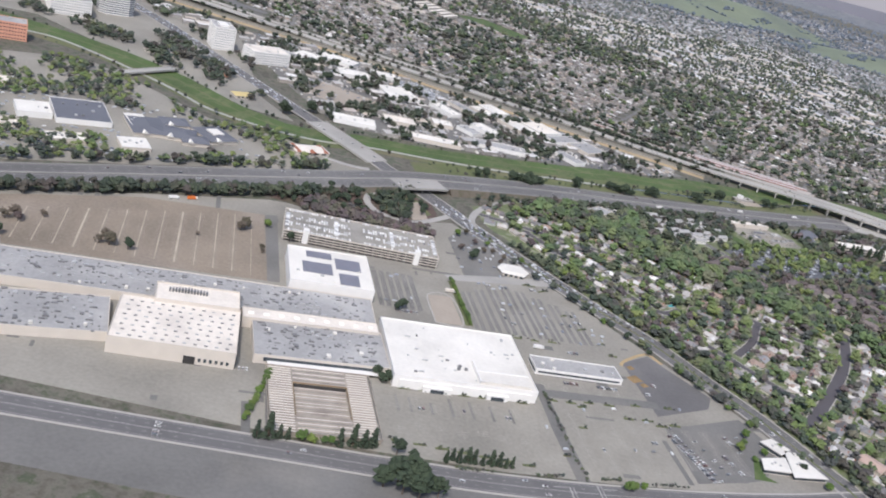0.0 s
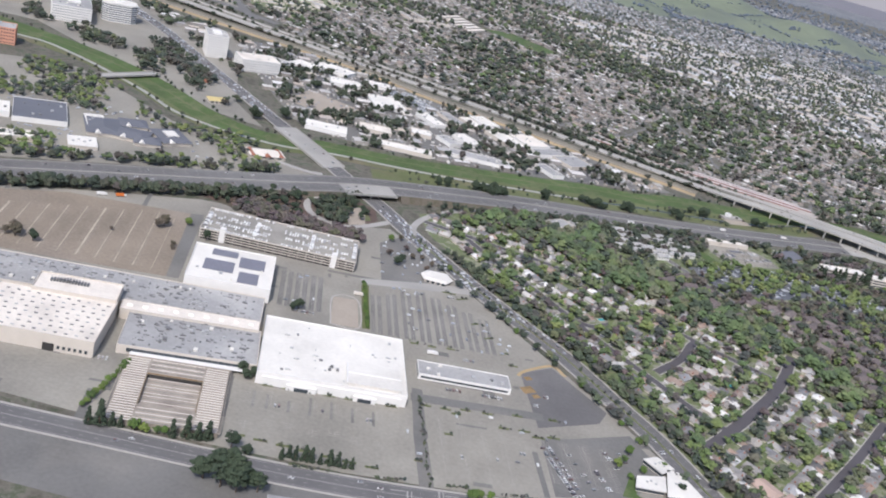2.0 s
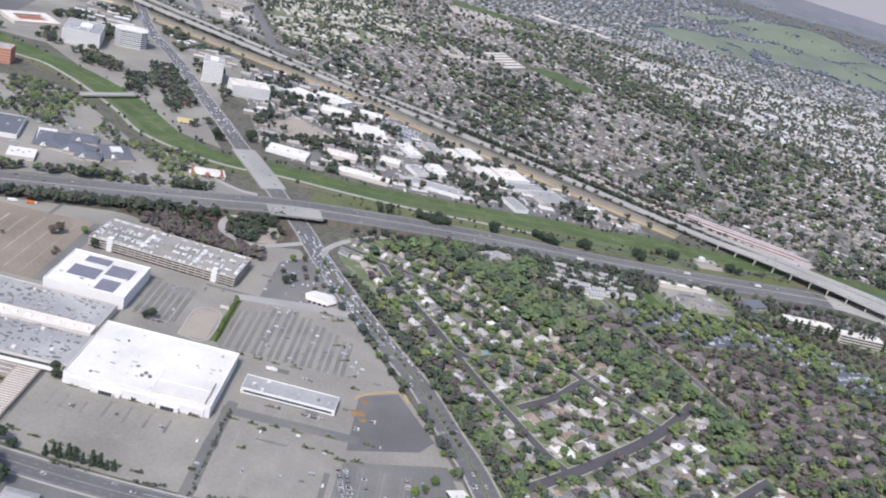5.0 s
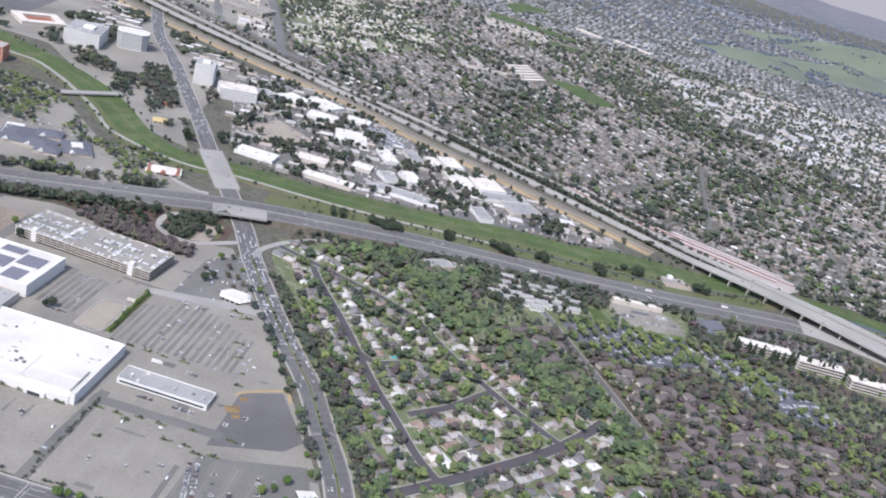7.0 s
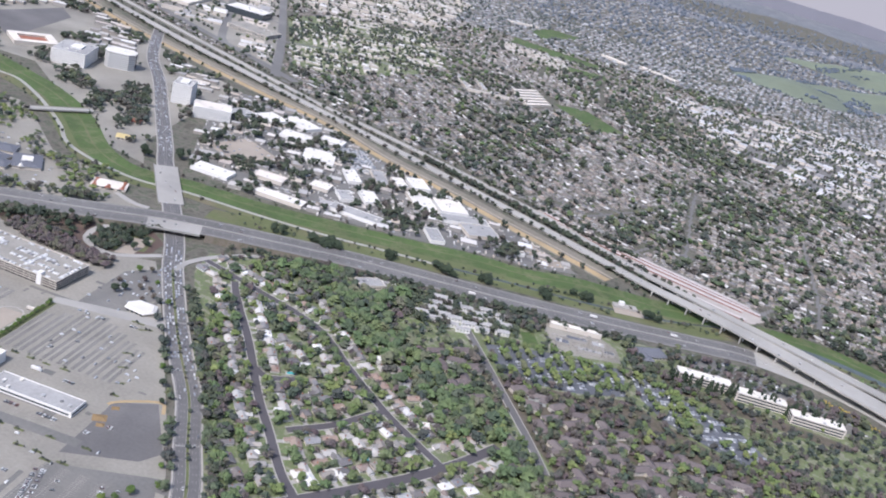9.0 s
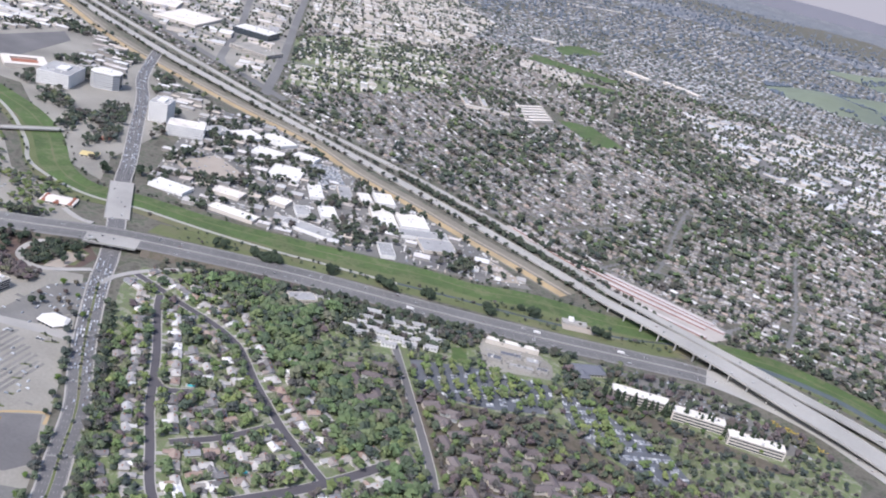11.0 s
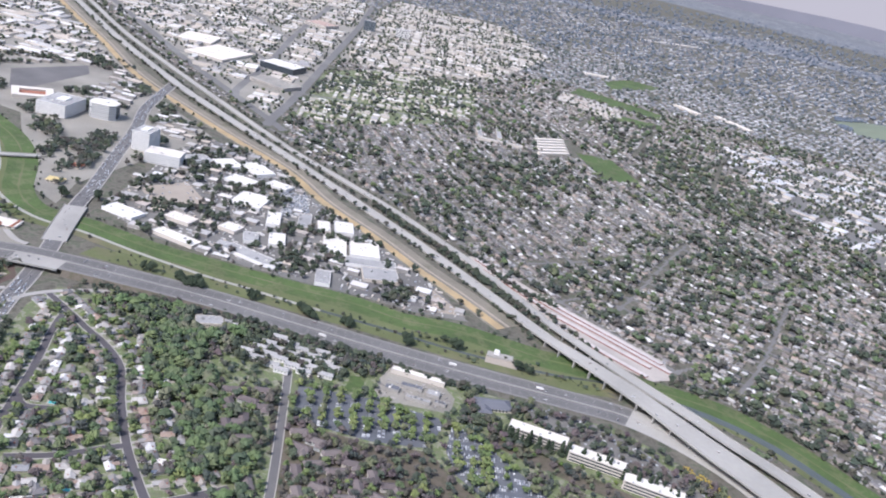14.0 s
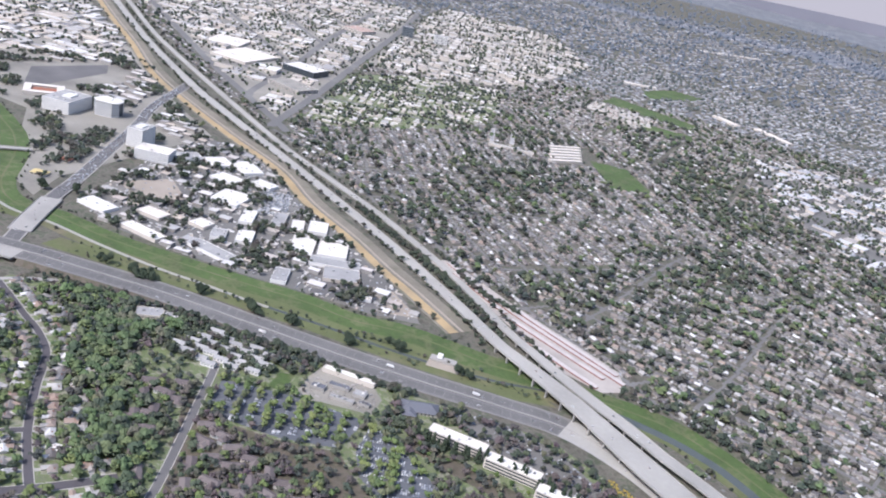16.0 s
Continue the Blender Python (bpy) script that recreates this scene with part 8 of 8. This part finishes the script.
row_quarter("near_suburb", (900, 2700), 14.6, 1, 9.6, 0.72, True, 0.94)
row_quarter("middle_suburb", (2700, 3700), 17.0, 2, 10.0, 0.7, False, 1.0)
# the outer quarters take crowns and roofs with haze in their colours
far_quarter("farther_suburb", (3700, 4700), 27, 5, 9.5, 0.5, "thinhazetrees", dense=0.2, roofs="hazeroofs")
far_quarter("outer_suburb", (4700, 6800), 42, 3, 13.0, 0.75, "hazetrees", far="outer", roofs="hazeroofs")
far_quarter("distant_suburb", (6800, 10300), 76, 4, 18.0, 1.0, "hazetrees", far="outer", roofs="hazeroofs")


def blocks(name, poly, spacing, seed, size, tall, label, turn=None, share=0.8, trees=0.5, roofs="bigroofs"):
    """Flat roofs on a loose grid that lies with the streets."""
    g = np.random.default_rng(seed)
    a0 = turn or 0.0
    ca, sa = math.cos(a0), math.sin(a0)
    p = scatter(g, [(x * ca + y * sa, -x * sa + y * ca) for x, y in poly], spacing, 0.14)
    p = np.c_[p[:, 0] * ca - p[:, 1] * sa, p[:, 0] * sa + p[:, 1] * ca]
    p = p[g.random(len(p)) < share]
    p = keep(p, TOWNPADS, [(TOWNROAD, 26), (TOWNROAD2, 26), (TOWNROAD3, 26), (H242, 45), (H242B, 30), (RAIL, 30), (BLVD, 35)] + [(k, 20) for k in CROSSINGS], 0)
    n = len(p)
    a = a0 + np.where(g.random(n) < 0.35, math.pi / 2, 0)
    v, t = mesh_of((BOX_V, BOX_F), p, a, np.c_[size * (0.3 + 0.75 * g.random(n) ** 1.3), size * (0.25 + 0.42 * g.random(n) ** 1.3), 4 + tall * g.random(n) ** 5])
    tagged(new(name, fast_mesh(name, v, t, [M[roofs], M["cream"]], np.tile(BOX_M, n))), label, "buildings", "", "stuff")
    q = scatter(g, poly, spacing * 0.42, 0.45)
    q = keep(q, TOWNPADS, [(TOWNROAD, 14), (TOWNROAD2, 14), (TOWNROAD3, 13), (H242, 20)] + [(k, 9) for k in CROSSINGS], 0)
    dens = np.array([noise.noise((x / 110, y / 110, seed)) for x, y in q])
    q = q[g.random(len(q)) < trees * np.clip(0.75 + 1.6 * dens, 0.05, 1.5)]
    wood(name + "_trees", g, q, 6 + 7 * g.random(len(q)), M["trees"], 0, "trees scattered between flat roofs", far=True, slim=0.5)


yards = [(sum(k[0] for k in sh[:4]) / 4, sum(k[1] for k in sh[:4]) / 4, 40) for sh in SHEDS] + [(-70, 1560, 62), (440, 1585, 52), (60, 1730, 50)]
g = np.random.default_rng(31)
p = keep(scatter(g, INDUS, 40, 0.15), yards, [(BLVD, 34), (RAIL, 24), (CHAN, 48)], 0)
n = len(p)
v, t = mesh_of((BOX_V, BOX_F), p, np.full(n, 0.42), np.c_[15 + 14 * g.random(n), 11 + 9 * g.random(n), 4 + 3 * g.random(n)])
tagged(new("small_sheds", fast_mesh("small_sheds", v, t, [M["bigroofs"], M["siding"]], np.tile(BOX_M, n))), "small pale sheds and workshops", "buildings", "", "stuff")
CIVIC = [(-330, 1850), (-620, 1950), (-860, 2050), (-1050, 1960), (-1000, 1830), (-640, 1790), (-440, 1800), (-340, 1760)]
p = keep(scatter(g, CIVIC, 34, 0.15), TOWNPADS[:3], [(BLVD, 36), (RAIL, 30), (H242, 40)], 0)
n = len(p)
v, t = mesh_of((BOX_V, BOX_F), p, np.full(n, 0.45), np.c_[16 + 22 * g.random(n), 12 + 10 * g.random(n), 5 + 4 * g.random(n)])
tagged(new("low_blocks", fast_mesh("low_blocks", v, t, [M["bigroofs"], M["siding"]], np.tile(BOX_M, n))), "low flat-roofed blocks between towers and highway", "buildings", "", "stuff")
blocks("far_commercial_roofs", COMM, 42, 4, 58, 6, "many pale flat roofs of a far commercial quarter", turn=-0.12, share=0.66, trees=1.0, roofs="hazebigroofs")
blocks("town_roofs", TOWN, 44, 5, 58, 9, "flat-roofed blocks of a town centre", turn=0.57, share=0.86, trees=0.62)
blocks("downtown_roofs", TOWN3, 40, 12, 46, 14, "mixed pale roofs beyond a straight town road", turn=0.57, share=0.8, trees=0.6)
blocks("works_roofs", TOWN2, 46, 6, 66, 4, "long pale roofs of an industrial quarter", turn=0.45, share=0.88, trees=0.45)
blocks("white_apartments", WHITE, 27, 7, 30, 4, "white-roofed apartment blocks", turn=0.57, share=0.72, trees=0.5, roofs="bigroofs")
for x0, y0, x1, y1 in ((-150, 2785, -58, 2655), (-58, 2640, 56, 2705), (-112, 2842, -20, 2700)):
    flat_building("school_block", rect((x0 + x1) / 2, (y0 + y1) / 2, math.hypot(x1 - x0, y1 - y0), 14, math.atan2(y1 - y0, x1 - x0)), 7, "cream", "greyroof", "long pale flat-roofed school block", "school", "school blocks")
for k in range(6):
    x, y = 45 + k * 17, 2890 - k * 26
    flat_building("school_wing", rect(x, y, 110, 15, 1.15), 5, "cream", "creamroof", "long parallel pale school wing", "school", "school wings")
blocks("trailer_homes", TRAILERS, 24, 9, 26, 1, "rows of white-roofed trailer homes", turn=0.5, share=0.9, trees=0.1, roofs="paleroofs")
for x0, y0, x1, y1 in [(-478, 4219, -377, 4327), (-975, 6086, -729, 6548), (-8, 4137, 116, 4083), (165, 4155, 338, 4065)]:
    flat_building("long_hall", rect((x0 + x1) / 2, (y0 + y1) / 2, math.hypot(x1 - x0, y1 - y0), 26, math.atan2(y1 - y0, x1 - x0)), 8, "cream", "creamroof", "long pale-roofed hall among houses", "building", "long halls")

# haze-coloured far hills, and an added glowing ring for the hazy air
ridge = Mesh()
n = 160
pts = []
for k in range(n):
    a = 2 * math.pi * k / n
    r = 11300
    pts.append((700 + r * math.cos(a), 400 + r * math.sin(a), 150 + 55 * noise.noise((math.cos(a) * 4, math.sin(a) * 4, 1.7)) + 20 * noise.noise((math.cos(a) * 19, math.sin(a) * 19, 5.1))))
v = [(x, y, -20.0) for x, y, z in pts] + [(x, y, z) for x, y, z in pts]
v += [(700 + (x - 700) * 1.015, 400 + (y - 400) * 1.015, -20.0) for x, y, z in pts]
ridge.solid(v, [(k, (k + 1) % n, n + (k + 1) % n, n + k) for k in range(n)] + [(n + k, n + (k + 1) % n, 2 * n + (k + 1) % n, 2 * n + k) for k in range(n)])
# this lilac grey is distance haze mixed into the hill colour
M["haze"] = material("hazed_hill", (0.20, 0.20, 0.235), 0.06, 0.0008, fine=0.004)
solid_thing("backdrop_hills", ridge, M["haze"], "far ridge of hills at the horizon, haze in their colour", "hills", "", "structure")
def far_land():
    """The farthest plain, a backdrop with bluish haze put into its colour."""
    v, t = [], []
    rr, aa = (7200, 8200, 9300, 10400, 11350), np.linspace(0, 2 * math.pi, 97)[:-1]
    for r in rr:
        for a in aa:
            x, y = HUB[0] + r * math.cos(a), HUB[1] + r * math.sin(a)
            v.append((x, y, 0.6 + max(0.0, r - 9300) * 0.022 * (1.0 + 0.6 * noise.noise((x / 1400, y / 1400, 3.0)))))
    n = len(aa)
    for k in range(len(rr) - 1):
        for j in range(n):
            p, q = k * n + j, k * n + (j + 1) % n
            t += [(p, p + n, q + n), (p, q + n, q)]
    m = material("hazed_plain", None, 0.10, 0.0035, fine=0.03, ramp=[(0.105, 0.12, 0.14), (0.155, 0.165, 0.185), (0.12, 0.135, 0.155), (0.21, 0.215, 0.225), (0.11, 0.125, 0.145)])
    return tagged(new("backdrop_plain", fast_mesh("backdrop_plain", v, t, [m])), "distant plain with bluish haze in its colour", "plain", "", "structure")


far_land()
# a glowing surface added behind the ridge in place of bright haze
air = bpy.data.materials.new("haze_glow")
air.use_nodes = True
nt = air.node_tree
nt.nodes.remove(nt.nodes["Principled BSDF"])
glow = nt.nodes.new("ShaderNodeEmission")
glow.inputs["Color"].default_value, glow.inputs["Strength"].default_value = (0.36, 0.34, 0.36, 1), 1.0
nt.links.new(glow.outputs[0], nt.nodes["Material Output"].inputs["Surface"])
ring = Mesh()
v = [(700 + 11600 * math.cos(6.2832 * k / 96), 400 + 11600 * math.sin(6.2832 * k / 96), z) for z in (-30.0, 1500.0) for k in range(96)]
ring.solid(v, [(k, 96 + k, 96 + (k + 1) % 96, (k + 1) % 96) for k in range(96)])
solid_thing("backdrop_sky", ring, air, "glowing backdrop ring for pale hazy sky at the horizon", "sky", "", "structure")

# set the whole place down at its scale
for ob in list(scene.objects):
    if ob.parent is None and ob.type in {"MESH", "EMPTY"}:
        ob.matrix_basis = Matrix.Scale(S, 4) @ ob.matrix_basis
